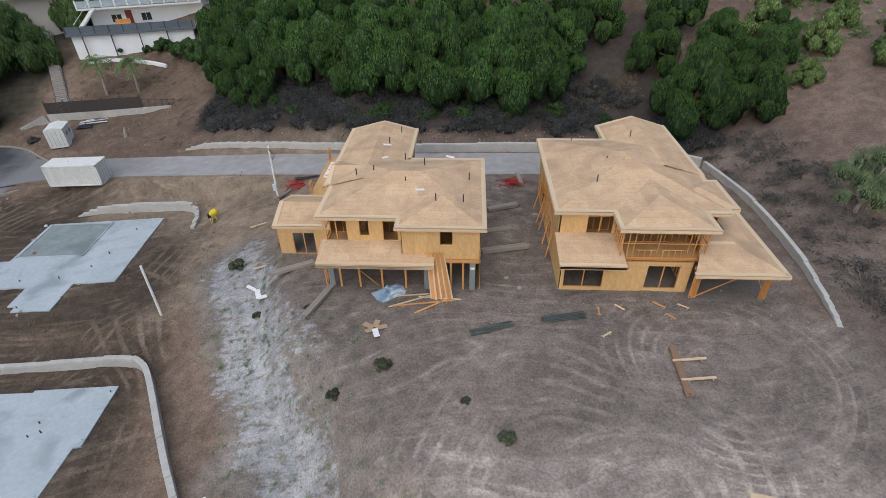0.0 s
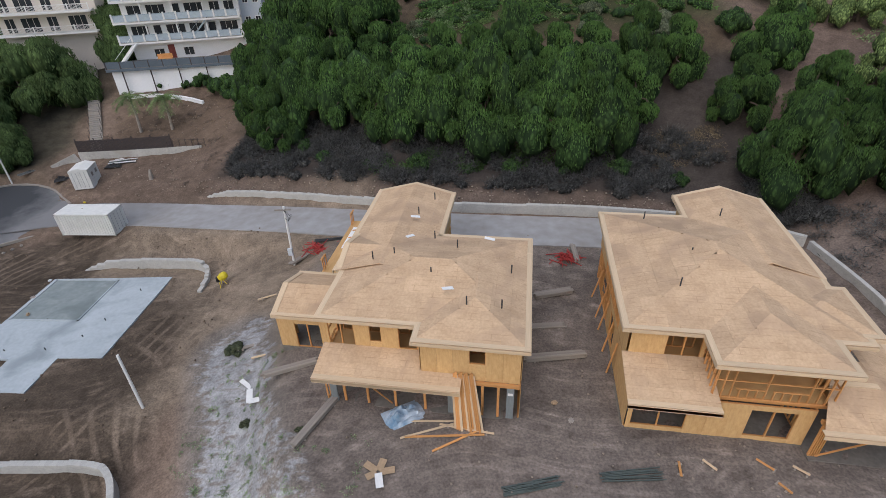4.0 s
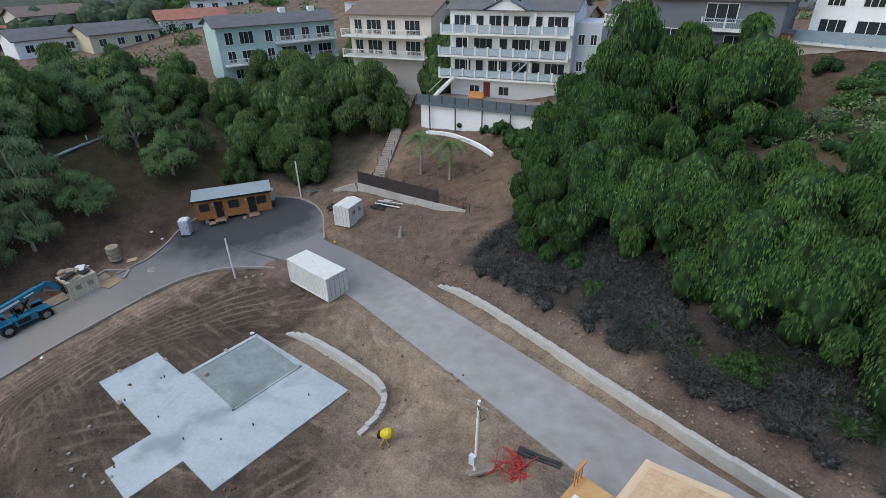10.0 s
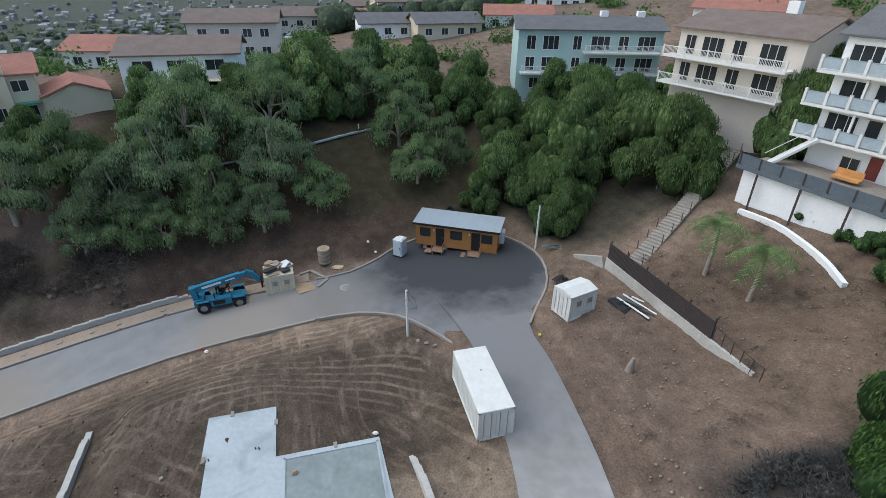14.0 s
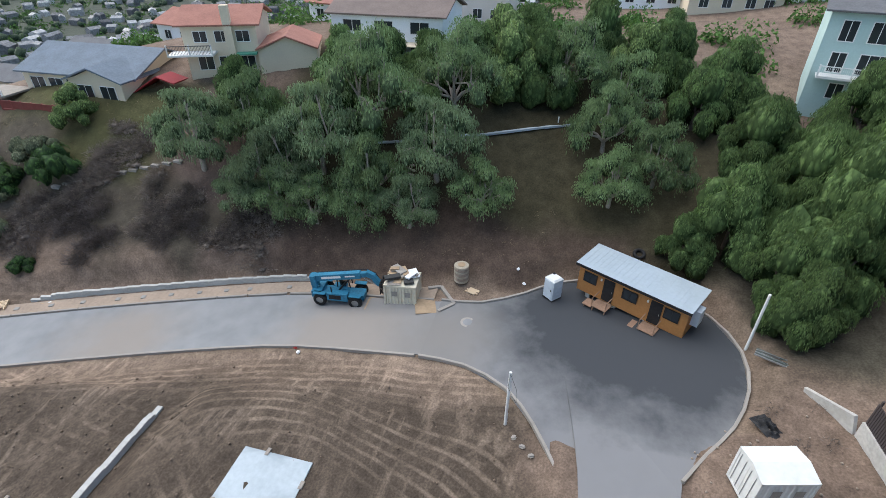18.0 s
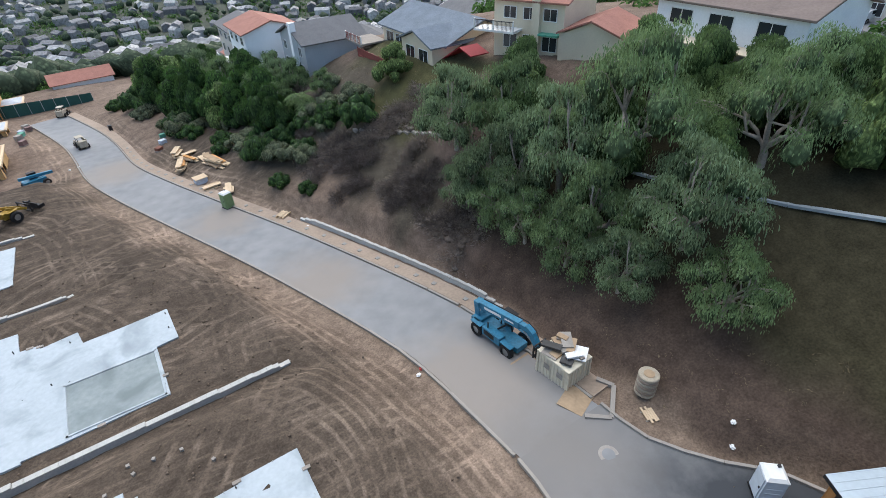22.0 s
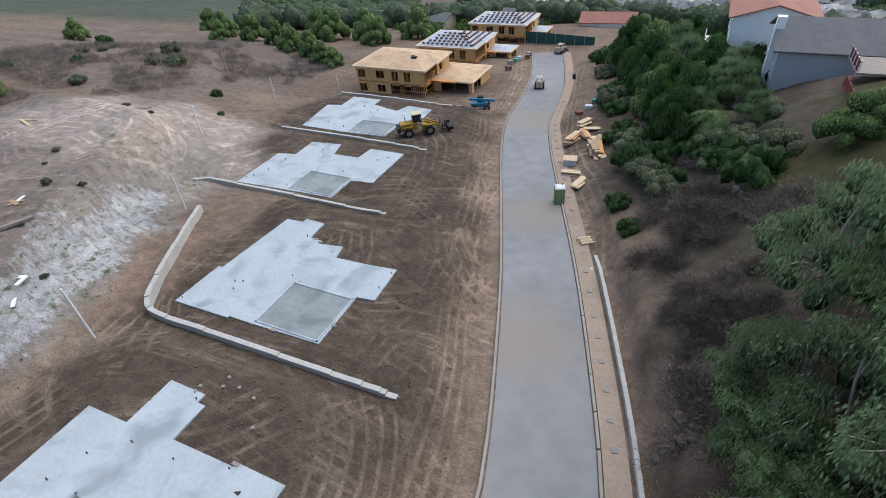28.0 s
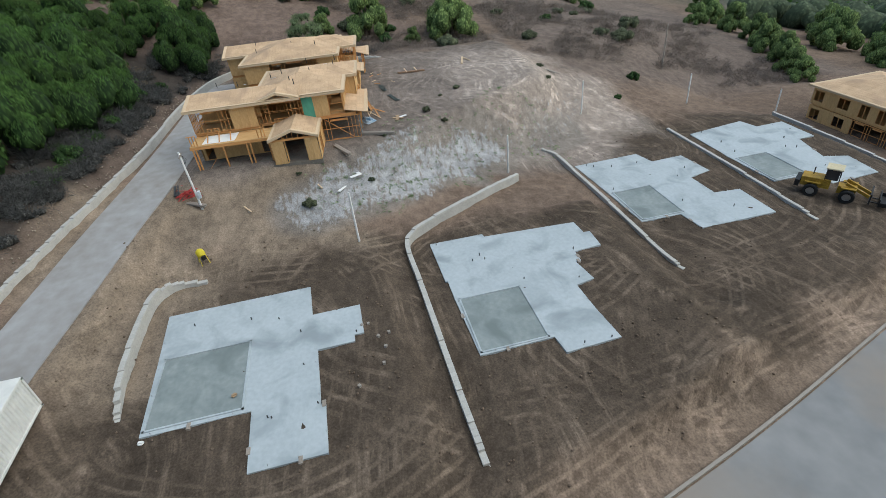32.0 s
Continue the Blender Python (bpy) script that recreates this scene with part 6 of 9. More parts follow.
def patch(n, rects, seed):
    rng = np.random.default_rng(seed)
    area = np.array([(b - a) * (d - c) for a, b, c, d in rects], float)
    pick = rng.choice(len(rects), n, p=area / area.sum())
    r = np.array(rects, float)[pick]
    return np.stack([rng.uniform(r[:, 0], r[:, 1]), rng.uniform(r[:, 2], r[:, 3])], -1)


def mounds(name, label, material, places, size, seed, flat=0.6, fine=2, lift=0.1):
    """Low tangled mounds that carry the brush."""
    rng = np.random.default_rng(seed)
    bm = bmesh.new()
    bmesh.ops.create_icosphere(bm, subdivisions=fine, radius=1.0)
    v, f = np.array([q.co for q in bm.verts]), np.array([[q.index for q in t.verts] for t in bm.faces])
    bm.free()
    p = np.array(places)
    n, s = len(p), size * rng.uniform(0.5, 1.2, (len(places), 1, 1))
    push = 0.75 + 0.3 * np.sin(v[None, :, 0] * 4 + rng.uniform(0, 6, (n, 1))) * np.sin(v[None, :, 1] * 5 + rng.uniform(0, 6, (n, 1))) + 0.12 * rng.random((n, len(v)))
    q = v[None] * push[..., None] * s * np.array([1, 1, flat]) + np.stack([p[:, 0], p[:, 1], land(p[:, 0], p[:, 1]) + lift], -1)[:, None]
    me = bpy.data.meshes.new(name)
    me.from_pydata(q.reshape(-1, 3).tolist(), [], (f[None] + np.arange(n)[:, None, None] * len(v)).reshape(-1, 3).tolist())
    return tagged(mesh_part(name, me, material, None, "", True), label, "brush", "", "stuff")


def clumped(places, cut=0.1, f=0.22):
    """Keeps the places that lie in drifts, with bare ground between."""
    x, y = places[:, 0], places[:, 1]
    drift = np.sin(x * f + 2.1 * np.sin(y * f * 0.7)) + np.sin(y * f * 1.3 + 1.7 * np.sin(x * f * 0.8)) + 0.6 * np.sin((x + y) * f * 2.3)
    return places[drift > cut]


def bank_places(n, seed):
    rng = np.random.default_rng(seed)
    x = rng.uniform(-21, 42, n)
    y = north_foot(x) + 2.8 + 9.5 * rng.random(n) ** 1.1
    keep = np.sin(x * 0.55 + 1.2 * np.sin(y * 0.5)) * np.sin(y * 0.6 + 0.8 * np.sin(x * 0.4)) > np.where((x > 27) & (x < 37), 0.15, -0.55)
    return np.stack([x, y], -1)[keep]


scatter("dry_brush", "dense dry purple-grey brush below the pepper trees", TWIGDARK, bank_places(900, 1), 0.6, 0.04, 170, 1.1, 2, 0.05, 0.9)
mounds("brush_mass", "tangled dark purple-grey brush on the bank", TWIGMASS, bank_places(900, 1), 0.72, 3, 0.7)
scatter("dry_brush", "dark dry brush behind the east wall", TWIGDARK, patch(140, [(39.5, 47, -2, 27)], 41), 0.5, 0.05, 110, 1.1, 42)
scatter("dry_brush", "dry grey brush on the slope above the road", TWIG, clumped(patch(700, [(-61, -55.5, -22, 2), (-58, -50, -34, -20), (-66, -59, -22, -12), (-60, -52, -45, -34)], 3), 0.3, 0.4), 0.6, 0.035, 190, 1.05, 4, 0.05, 0.8)
scatter("dry_brush", "dry grey brush covering the far hill", TWIG, clumped(patch(2500, [(40, 70, -22, 4), (30, 75, -60, -26), (22, 60, -80, -60), (62, 100, -30, 6)], 5), -0.8), 0.7, 0.05, 75, 1.5, 6, 0.05, 0.5)
mounds("brush_mass", "dry purple-brown brush mounds above the road wall", DRYMASS, clumped(patch(700, [(-61, -55.5, -22, 2), (-58, -50, -34, -20), (-66, -59, -22, -12), (-60, -52, -45, -34)], 3), 0.3, 0.4), 0.5, 48, 0.5)
scatter("dry_brush", "brown leafless brush above the low road wall", TWIGMID, clumped(patch(420, [(-59, -53.6, -22, -8), (-57.5, -51.5, -27, -15), (-61, -56, -9, 0)], 21), -0.5, 0.5), 0.6, 0.04, 120, 1.0, 22, 0.05, 0.8)
scatter("dry_brush", "thin dry brush on the bare bank", TWIG, patch(70, [(-44, -24, 49, 62), (-27, -20, 40, 48), (-48, -40, 44, 47)], 7), 0.45, 0.04, 60, 0.7, 8)
scatter("dry_grass", "patchy straw and green grass on the slope", STRAW, patch(1500, [(-62, -56, -16, 14), (-66, -56, 14, 30), (8, 50, 53, 64), (-72, -60, -36, -12), (-46, -24, 48, 62), (-60, -55, -5, 8), (42, 70, 10, 50)], 9), 0.3, 0.03, 10, 0.3, 10)
scatter("dry_grass", "pale straw patch among the dark brush", STRAW, patch(150, [(28.5, 36, 36, 40.5)], 51), 0.45, 0.05, 26, 0.5, 52)
scatter("low_shrubs", "green garden growth on the east terraces", MIDGREEN, patch(70, [(53, 66, 33, 52)], 55), 0.4, 0.16, 120, 0.8, 56)
scatter("slope_tufts", "small grey-green tufts on the chalky slope", OLIVE, patch(330, [(-10, -3, 1, 13), (-6, 4, -8, 4), (0, 10, -20, -8)], 11), 0.24, 0.04, 36, 0.24, 12)
GARDEN = patch(230, [(-4, 24, 55, 63), (2, 40, 58, 67)], 13)
scatter("low_shrubs", "dark green garden shrubs on the upper slope", PEPPER, GARDEN, 0.4, 0.14, 130, 1.1, 14)
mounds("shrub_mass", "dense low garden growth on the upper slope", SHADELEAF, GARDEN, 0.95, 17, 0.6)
scatter("low_shrubs", "blue-grey leaved shrubs in the garden", OLIVE, patch(34, [(-2, 9, 57, 61.5)], 18), 0.35, 0.12, 200, 1.0, 19)
scatter("low_shrubs", "fresh green garden growth beside the white wall", LIMELEAF, patch(60, [(6, 24, 57, 62), (12, 26, 62, 67)], 23), 0.35, 0.12, 140, 0.8, 24)
scatter("low_shrubs", "low green growth between the pepper trees", PEPPER, patch(60, [(-2, 24, 36.4, 39.5)], 15), 0.45, 0.14, 170, 1.0, 16)
rng = np.random.default_rng(61)
foot_x = rng.uniform(-24, 38, 380)
mounds("rubble", "pale broken rubble and clods behind the north wall", ROCK, np.stack([foot_x, north_foot(foot_x) + 0.7 + 2.4 * rng.random(380)], -1), 0.11, 62, 0.8)
mounds("rubble", "loose clods and stones on the bare bank", ROCK, patch(300, [(-46, -36.5, 38.5, 47), (-36, -24, 39, 47), (-44, -25, 49, 60)], 63), 0.09, 64, 0.8)
clods = patch(700, [(-44, -12, 4.5, 30), (-40, -14, -17, 3), (-26, 4, -36, -19), (-44, -30, -34, 8)], 65)
clods = clods[along(ROAD, clods[:, 0], clods[:, 1])[0] > 5.4]
clods = clods[[not any(inside(o, x, y) for o in OUTLINES) and x > -45.5 + max(0, y - 22) * 0.5 for x, y in clods]]
mounds("rubble", "small clods left on the graded lots", CLOD, clods, 0.10, 66, 0.7)
mounds("rubble", "small stones strewn over the upper pad", ROCK, patch(240, [(-2, 36, -20, 4), (13, 17.5, 5, 26)], 67), 0.08, 68, 0.7)
for x, y, s in ((5.5, -2.4, 0.22), (12.6, -8.0, 0.26), (10.5, -5.3, 0.16), (-0.3, 3.7, 0.14), (-5.2, 6.2, 0.2), (-8.5, 12.8, 0.3), (22, -24, 0.3), (-4.5, 13.5, 0.12), (2.5, -4.0, 0.18), (14, -22, 0.2)):
    plant(DRYBUSH, x, y, s * 1.05, "small shrubs on the pad", "small lone grey-green shrub on pale soil", 0.05)


def palm(x, y, h, label):
    top = thing("palm_tree", x, y, land_at(x, y) - 0.1, 0, label, "palm tree", "palms")
    part("trunk", tube(bmesh.new(), [(0, 0, 0), (0.1, 0.05, h * 0.5), (0.05, 0, h)], [0.22, 0.16, 0.14], 8), BARK, top)
    rng = np.random.default_rng(int(abs(x) * 10))
    for i in range(24):
        a, lift = i * 2.4, rng.uniform(-0.2, 0.9)
        spine = [Vector((math.cos(a) * r, math.sin(a) * r, h + lift * r * 0.9 - 0.30 * r * r)) for r in np.linspace(0.05, 2.5, 7)]
        bm = bmesh.new()
        for p, q in zip(spine, spine[1:]):
            s = (q - p).cross(Vector((0, 0, 1))).normalized()
            for k in range(3):
                c = p.lerp(q, k / 3)
                for sg in (-1, 1):
                    v = [bm.verts.new(c), bm.verts.new(c + (q - p) * 0.2), bm.verts.new(c + s * sg * 0.55 + (q - p) * 0.5 - Vector((0, 0, 0.22)))]
                    bm.faces.new(v)
        part("frond", bm, LIMELEAF, top)
    return top


palm(-39.0, 54.1, 5.2, "slender young palm on the bare terrace")
palm(-34.4, 54.5, 4.9, "slender young palm on the bare terrace")
palm(-56, -36, 3.0, "short palm on the dry slope")

# ---- houses round the site ----
def stucco(name, c, v=0.12):
    return mat(name, c, 0.85, grain=6, coarse=0.5, vary=v, bump=0.05)


WHITE, TEAL, BEIGE, GREY, CREAM = stucco("white stucco", (0.85, 0.86, 0.87)), stucco("pale green siding", (0.44, 0.58, 0.56)), stucco("beige stucco", (0.64, 0.58, 0.52)), stucco("dark grey siding", (0.17, 0.18, 0.20)), stucco("cream stucco", (0.66, 0.57, 0.43))
ROOFGREY, ROOFRED, ROOFBROWN, ROOFBLUE = [mat(n, c, 0.9, grain=5, coarse=0.7, vary=0.3, bump=0.4) for n, c in (("grey shingles", (0.15, 0.15, 0.155)), ("red clay tiles", (0.36, 0.165, 0.125)), ("brown shingles", (0.20, 0.155, 0.135)), ("blue grey shingles", (0.17, 0.205, 0.245)))]
REDWOOD = mat("red stained deck wood", (0.22, 0.055, 0.045), 0.7, grain=8, coarse=1.5, vary=0.3)
RAILBLUE = mat("blue grey rail", (0.30, 0.38, 0.43), 0.6, grain=6, coarse=1, vary=0.15, bump=0.02)
DARKRAIL = mat("dark brown steel rail", (0.06, 0.05, 0.05), 0.6, grain=6, coarse=1, vary=0.2, bump=0.02)
GLASS = bpy.data.materials.new("dark window glass")
GLASS.use_nodes = True
g_in = GLASS.node_tree.nodes["Principled BSDF"].inputs
g_in["Base Color"].default_value, g_in["Roughness"].default_value, g_in["Specular IOR Level"].default_value = (0.03, 0.035, 0.04, 1), 0.08, 0.6


def window(house, x, z, w, h, y=0.0, frame=None, bars_=1):
    """A window on the front, at x, with its sill at z."""
    f = part("window", boxes((x, y - 0.06, z, x + 0.08, y + 0.02, z + h), (x + w - 0.08, y - 0.06, z, x + w, y + 0.02, z + h), (x, y - 0.06, z, x + w, y + 0.02, z + 0.08), (x, y - 0.06, z + h - 0.08, x + w, y + 0.02, z + h), *[(x + w * (k + 1) / (bars_ + 1) - 0.03, y - 0.05, z, x + w * (k + 1) / (bars_ + 1) + 0.03, y + 0.02, z + h) for k in range(bars_)]), frame or WHITEPAINT, house)
    part("pane", boxes((x + 0.08, y - 0.025, z + 0.08, x + w - 0.08, y - 0.012, z + h - 0.08)), GLASS, f)


def balcony(house, x0, x1, z, depth, rail, posts=2.2, y=0.0, solid=None, deck=None, height=1.0):
    b = part("balcony", boxes((x0, y - depth, z - 0.22, x1, y, z)), deck or WHITEPAINT, house)
    part("top_rail", boxes((x0, y - depth, z + height - 0.08, x1, y - depth + 0.08, z + height)), rail, b)
    n = max(1, int((x1 - x0) / posts))
    for k in range(n + 1):
        x = x0 + (x1 - x0 - 0.14) * k / n
        part("post", boxes((x, y - depth + 0.004, z, x + 0.14, y - depth + 0.14, z + height + 0.08)), WHITEPAINT if solid is None else rail, b)
    if solid:
        part("rail_panel", boxes((x0, y - depth + 0.03, z + 0.08, x1, y - depth + 0.06, z + height - 0.08)), solid, b)
    else:
        bm = bmesh.new()
        for k in range(int((x1 - x0) / 0.16)):
            box(bm, x0 + 0.16 * k, y - depth + 0.03, z + 0.02, x0 + 0.16 * k + 0.03, y - depth + 0.06, z + height - 0.08)
        tagged(part("baluster", bm, rail, b), "", "", "", "stuff")
    return b


PALEGLASS = mat("pale blue balcony glass", (0.42, 0.50, 0.56), 0.25, grain=3, coarse=0.5, vary=0.2, bump=0.0, spec=0.6)


def glass_balcony(house, x0, x1, z, depth):
    """A deck with stout white posts and pale glass between them."""
    b = part("balcony", boxes((x0, -depth, z - 0.26, x1, 0, z)), WHITEPAINT, house)
    n = int((x1 - x0) / 1.75)
    for k in range(n + 1):
        x = x0 + (x1 - x0 - 0.24) * k / n
        part("post", boxes((x, -depth - 0.02, z, x + 0.24, -depth + 0.2, z + 1.25)), WHITEPAINT, b)
        if k < n:
            w = (x1 - x0 - 0.24) / n
            part("glass_panel", boxes((x + 0.27, -depth + 0.06, z + 0.14, x + w - 0.03, -depth + 0.09, z + 1.0)), PALEGLASS, b)
    part("top_rail", boxes((x0, -depth + 0.03, z + 1.01, x1, -depth + 0.12, z + 1.09)), RAILBLUE, b)
    for x in (x0 + 4.4, x0 + 8.9, x0 + 13.4):
        part("column", boxes((x, -depth + 0.25, z, x + 0.2, -depth + 0.45, z + 2.68)), WHITEPAINT, b)
    return b


def roof_gable(house, x0, x1, y0, y1, z, rise, material, along_x=True, over=0.6, wall=None):
    x0, x1, y0, y1 = x0 - over, x1 + over, y0 - over, y1 + over
    bm = bmesh.new()
    if along_x:
        m = (y0 + y1) / 2
        prof = [(y0, z), (m, z + rise), (y1, z), (y1, z - 0.18), (m, z + rise - 0.2), (y0, z - 0.18)]
        ends = [[bm.verts.new((x, a, b)) for a, b in prof] for x in (x0, x1)]
    else:
        m = (x0 + x1) / 2
        prof = [(x0, z), (m, z + rise), (x1, z), (x1, z - 0.18), (m, z + rise - 0.2), (x0, z - 0.18)]
        ends = [[bm.verts.new((a, y, b)) for a, b in prof] for y in (y0, y1)]
    for k in range(6):
        bm.faces.new((ends[0][k], ends[0][(k + 1) % 6], ends[1][(k + 1) % 6], ends[1][k]))
    for e in ends:
        bm.faces.new((e[0], e[1], e[4], e[5]))
        bm.faces.new((e[1], e[2], e[3], e[4]))
    bmesh.ops.recalc_face_normals(bm, faces=bm.faces)
    part("roof", bm, material, house)
    t = 0.62
    for k in (0, 1):
        if along_x:
            x = (x0 + over + 0.02, x1 - over - 0.02)[k]
            tri = ((x, y0 + t, z - 0.1), (x, y1 - t, z - 0.1), (x, m, z + rise - 0.25))
            step = (0.03 if k else -0.03, 0, 0)
        else:
            y = (y0 + over + 0.02, y1 - over - 0.02)[k]
            tri = ((x0 + t, y, z - 0.1), (x1 - t, y, z - 0.1), (m, y, z + rise - 0.25))
            step = (0, 0.03 if k else -0.03, 0)
        bm = bmesh.new()
        p = [bm.verts.new(v) for v in tri]
        q = [bm.verts.new(Vector(v) + Vector(step)) for v in tri]
        bm.faces.new(p)
        bm.faces.new(q[::-1])
        for i in range(3):
            bm.faces.new((p[i], p[(i + 1) % 3], q[(i + 1) % 3], q[i]))
        bmesh.ops.recalc_face_normals(bm, faces=bm.faces)
        part("gable_wall", bm, wall, house)


def home(name, label, x, y, z, turn, w, d, floors, wall, roof, rise=1.6, along_x=True, foot=4.0, storey=2.8, group="houses round the canyon"):
    """A house whose front runs along x and looks to -y, with its windows by floor."""
    h = thing(name, x, y, z, turn, label, "house", group)
    top = floors * storey
    part("wall", boxes((0, 0, -foot, w, d, top)), wall, h)
    roof_gable(h, 0, w, 0, d, top, rise, roof, along_x, wall=wall)
    return h


# white house with three balconies over a long terrace
hw = home("tall_house", "tall white house with three long railed balconies", -45.6, 68.6, 7.3, 17, 17.5, 10, 4, WHITE, ROOFGREY, 2.2, True, 5, 2.95)
for k in range(1, 4):
    glass_balcony(hw, -0.8 if k == 3 else -1.2, 17.5, k * 2.95, 1.9)
    for x, w, b_ in ((0.6, 2.6, 2), (3.9, 1.2, 0), (5.8, 2.9, 2), (9.3, 2.3, 1), (12.2, 1.2, 0), (14.0, 2.8, 2)) if k != 2 else ((0.8, 2.2, 1), (3.6, 2.8, 2), (7.4, 1.2, 0), (9.2, 3.0, 2), (13.0, 1.6, 1), (15.2, 1.6, 1)):
        window(hw, x, k * 2.95 + 0.06, w, 2.15, 0, None, b_)
for x in (6.6, 8.9):
    window(hw, x, 11.9, 1.5, 1.2, -0.02)
roof_gable(hw, 5.6, 11.6, -1.6, 6, 11.9, 1.6, ROOFBLUE, False, 0.4, wall=WHITE)
for x in (3.0, 7.5):
    window(hw, x, 0.3, 1.6, 1.3)
part("door", boxes((5.2, -0.05, 0.02, 6.2, 0.02, 2.1)), REDWOOD, hw, "red front door")
part("stair", bars(((1.2, -1.6, 2.9), (-1.4, -3.6, 0.1), 1.0, 0.25), ((0.7, -1.9, 3.7), (-1.9, -3.9, 1.0), 0.06), ((1.7, -1.3, 3.7), (-0.9, -3.3, 1.0), 0.06)), WHITEPAINT, hw, "white outside stair")
part("stair", bars(((12.5, -1.4, 5.9), (9.5, -1.4, 3.0), 0.9, 0.2), ((12.5, -1.8, 6.9), (9.5, -1.8, 4.0), 0.06)), RAILBLUE, hw, "blue-grey flight between balconies")
part("side_wing", boxes((17.5, 1.5, -2, 21, 9, 10.2)), mat("pale blue siding", (0.52, 0.58, 0.64), 0.8, grain=5, coarse=0.6, vary=0.12), hw, "pale blue side wing")
for z in (4, 7.4):
    for x in (18, 19.6):
        window(hw, x, z, 0.9, 1.4, 1.5)
terrace = thing("terrace", -46.4, 61.5, 7.4, 12.5, "long white walled terrace with a dark steel rail", "terrace")
part("retaining_wall", boxes((0.5, 0.6, -6, 18.4, 1.0, -0.3)), WHITE, terrace)
part("deck", boxes((0, 0, -0.3, 19, 6.6, 0)), GREYWOOD, terrace)
for k in range(10):
    part("steel_post", boxes((0.1 + k * 2.05, 0.02, -5.2 if k % 2 else -0.3, 0.24 + k * 2.05, 0.16, 1.1)), DARKRAIL, terrace)
SLATE = mat("slate blue steel rail", (0.115, 0.145, 0.175), 0.6, grain=6, coarse=1, vary=0.2, bump=0.02)
part("top_rail", boxes((0, 0.04, 1.02, 19, 0.12, 1.1)), SLATE, terrace)
part("rail_mesh", boxes((0, 0.07, 0.1, 19, 0.085, 1.0)), SLATE, terrace)
part("deck_edge", boxes((0, -0.03, -0.34, 19, -0.004, 0.06)), SLATE, terrace)
bench = thing("bench_seat", -40.9, 66.6, 7.4, 17, "brown wicker outdoor seat on the terrace", "bench")
part("seat", boxes((0, 0, 0.3, 2.2, 0.8, 0.5)), LUMBER, bench)
part("backrest", boxes((0, 0.7, 0.5, 2.2, 0.85, 1.1)), LUMBER, bench)

# beige house
hb = home("tall_house", "tall beige house with two long balconies", -63.2, 65.0, 9.2, 18, 14, 10, 3, BEIGE, ROOFBROWN, 1.8, True, 6, 2.95)
for k in (1, 2):
    balcony(hb, -0.6, 13.6, k * 2.95, 2.0, WHITEPAINT, 2.4)
    for x, w in ((0.8, 1.4), (3.0, 2.6), (6.6, 1.5), (9.6, 2.6)):
        window(hb, x, k * 2.95 + 0.06, w, 2.15, 0, BEIGE, 1 if w < 2 else 2)
part("chimney", boxes((8, 6, 8.8, 9.2, 7, 11.8)), WHITE, hb)
# pale green house
ht = home("tall_house", "long pale green house with railed balconies", -82.6, 52.6, 7.2, 74, 21, 9, 3, TEAL, ROOFGREY, 1.5, True, 6, 2.95)
for k in (1, 2):
    balcony(ht, 0.5 if k == 1 else 9.5, 20.5, k * 2.95, 1.8, WHITEPAINT, 2.6)
    for x, w in ((1.2, 1.4), (3.6, 2.4), (8.0, 1.3), (10.6, 2.8), (14.6, 1.5), (17.4, 2.6)):
        window(ht, x, k * 2.95 + 0.1, w, 2.0, 0, None, 1 if w < 2 else 2)
for x in (2, 9, 15):
    window(ht, x, 0.5, 1.4, 1.6)
for x in (12.5, 18):
    part("chimney", boxes((x, 4, 8.8, x + 1.1, 5, 11)), WHITE, ht)
# dark grey house
hg = home("hill_house", "dark grey house with white framed windows", -21.5, 67.6, 15.6, 2, 17, 9, 2, GREY, ROOFGREY, 1.5, True, 5)
for x, z, w in ((1.2, 0.5, 2.6), (5.6, 0.9, 4.0), (12.2, 0.5, 2.8), (1.2, 3.4, 2.4), (10, 3.4, 3)):
    window(hg, x, z, w, 1.8, 0, None, 2)
balcony(hg, 0, 4.2, 2.9, 1.5, WHITEPAINT)
balcony(hg, 10, 14.5, 2.9, 1.3, RAILBLUE)
shed = thing("garden_shed", -6.2, 69.8, 15.8, 4, "small orange timber shed beside the grey house", "shed")
part("wall", boxes((0, 0, -1, 2.4, 2.4, 2.3)), LUMBER, shed)
part("roof", boxes((-0.2, -0.2, 2.3, 2.6, 2.6, 2.42)), ROOFGREY, shed)
# white houses on the east of the north hill
hr = home("hill_house", "white house with a long grey railed deck", -3.0, 74.0, 17.0, -14, 21, 9, 2, WHITE, ROOFGREY, 1.8, True, 4)
balcony(hr, -1.5, 12.5, 0.3, 2.6, RAILBLUE, 1.9, solid=RAILBLUE, height=1.1)
part("deck_wall", boxes((-1.3, -2.2, -4, 12.3, -0.01, 0.05)), BEIGE, hr, "rough tan wall under the deck")
balcony(hr, 13, 21.5, 2.9, 1.6, WHITEPAINT, 1.6)
for x, z, w in ((0.8, 0.5, 2.4), (4.0, 0.5, 2.8), (8.0, 0.5, 2.6), (13.4, 0.4, 2.6), (17.2, 0.4, 3.0), (1, 3.4, 1.6), (4, 3.4, 1.8), (8, 3.3, 2.2), (13.6, 3.2, 2.4), (17.4, 3.2, 2.6)):
    window(hr, x, z, w, 1.8, 0, None, 2)
tagged(part("garden_wall", bars(((7.8, 64.4, 16.25), (12.6, 62.6, 16.1), 0.3, 1.0)), WHITE), "low white garden wall on the upper slope", "wall")
tagged(part("garden_wall", bars(((11.0, 70.2, 18.1), (19.6, 67.6, 17.7), 0.3, 1.5)), WHITE), "long white garden wall below the houses", "wall")
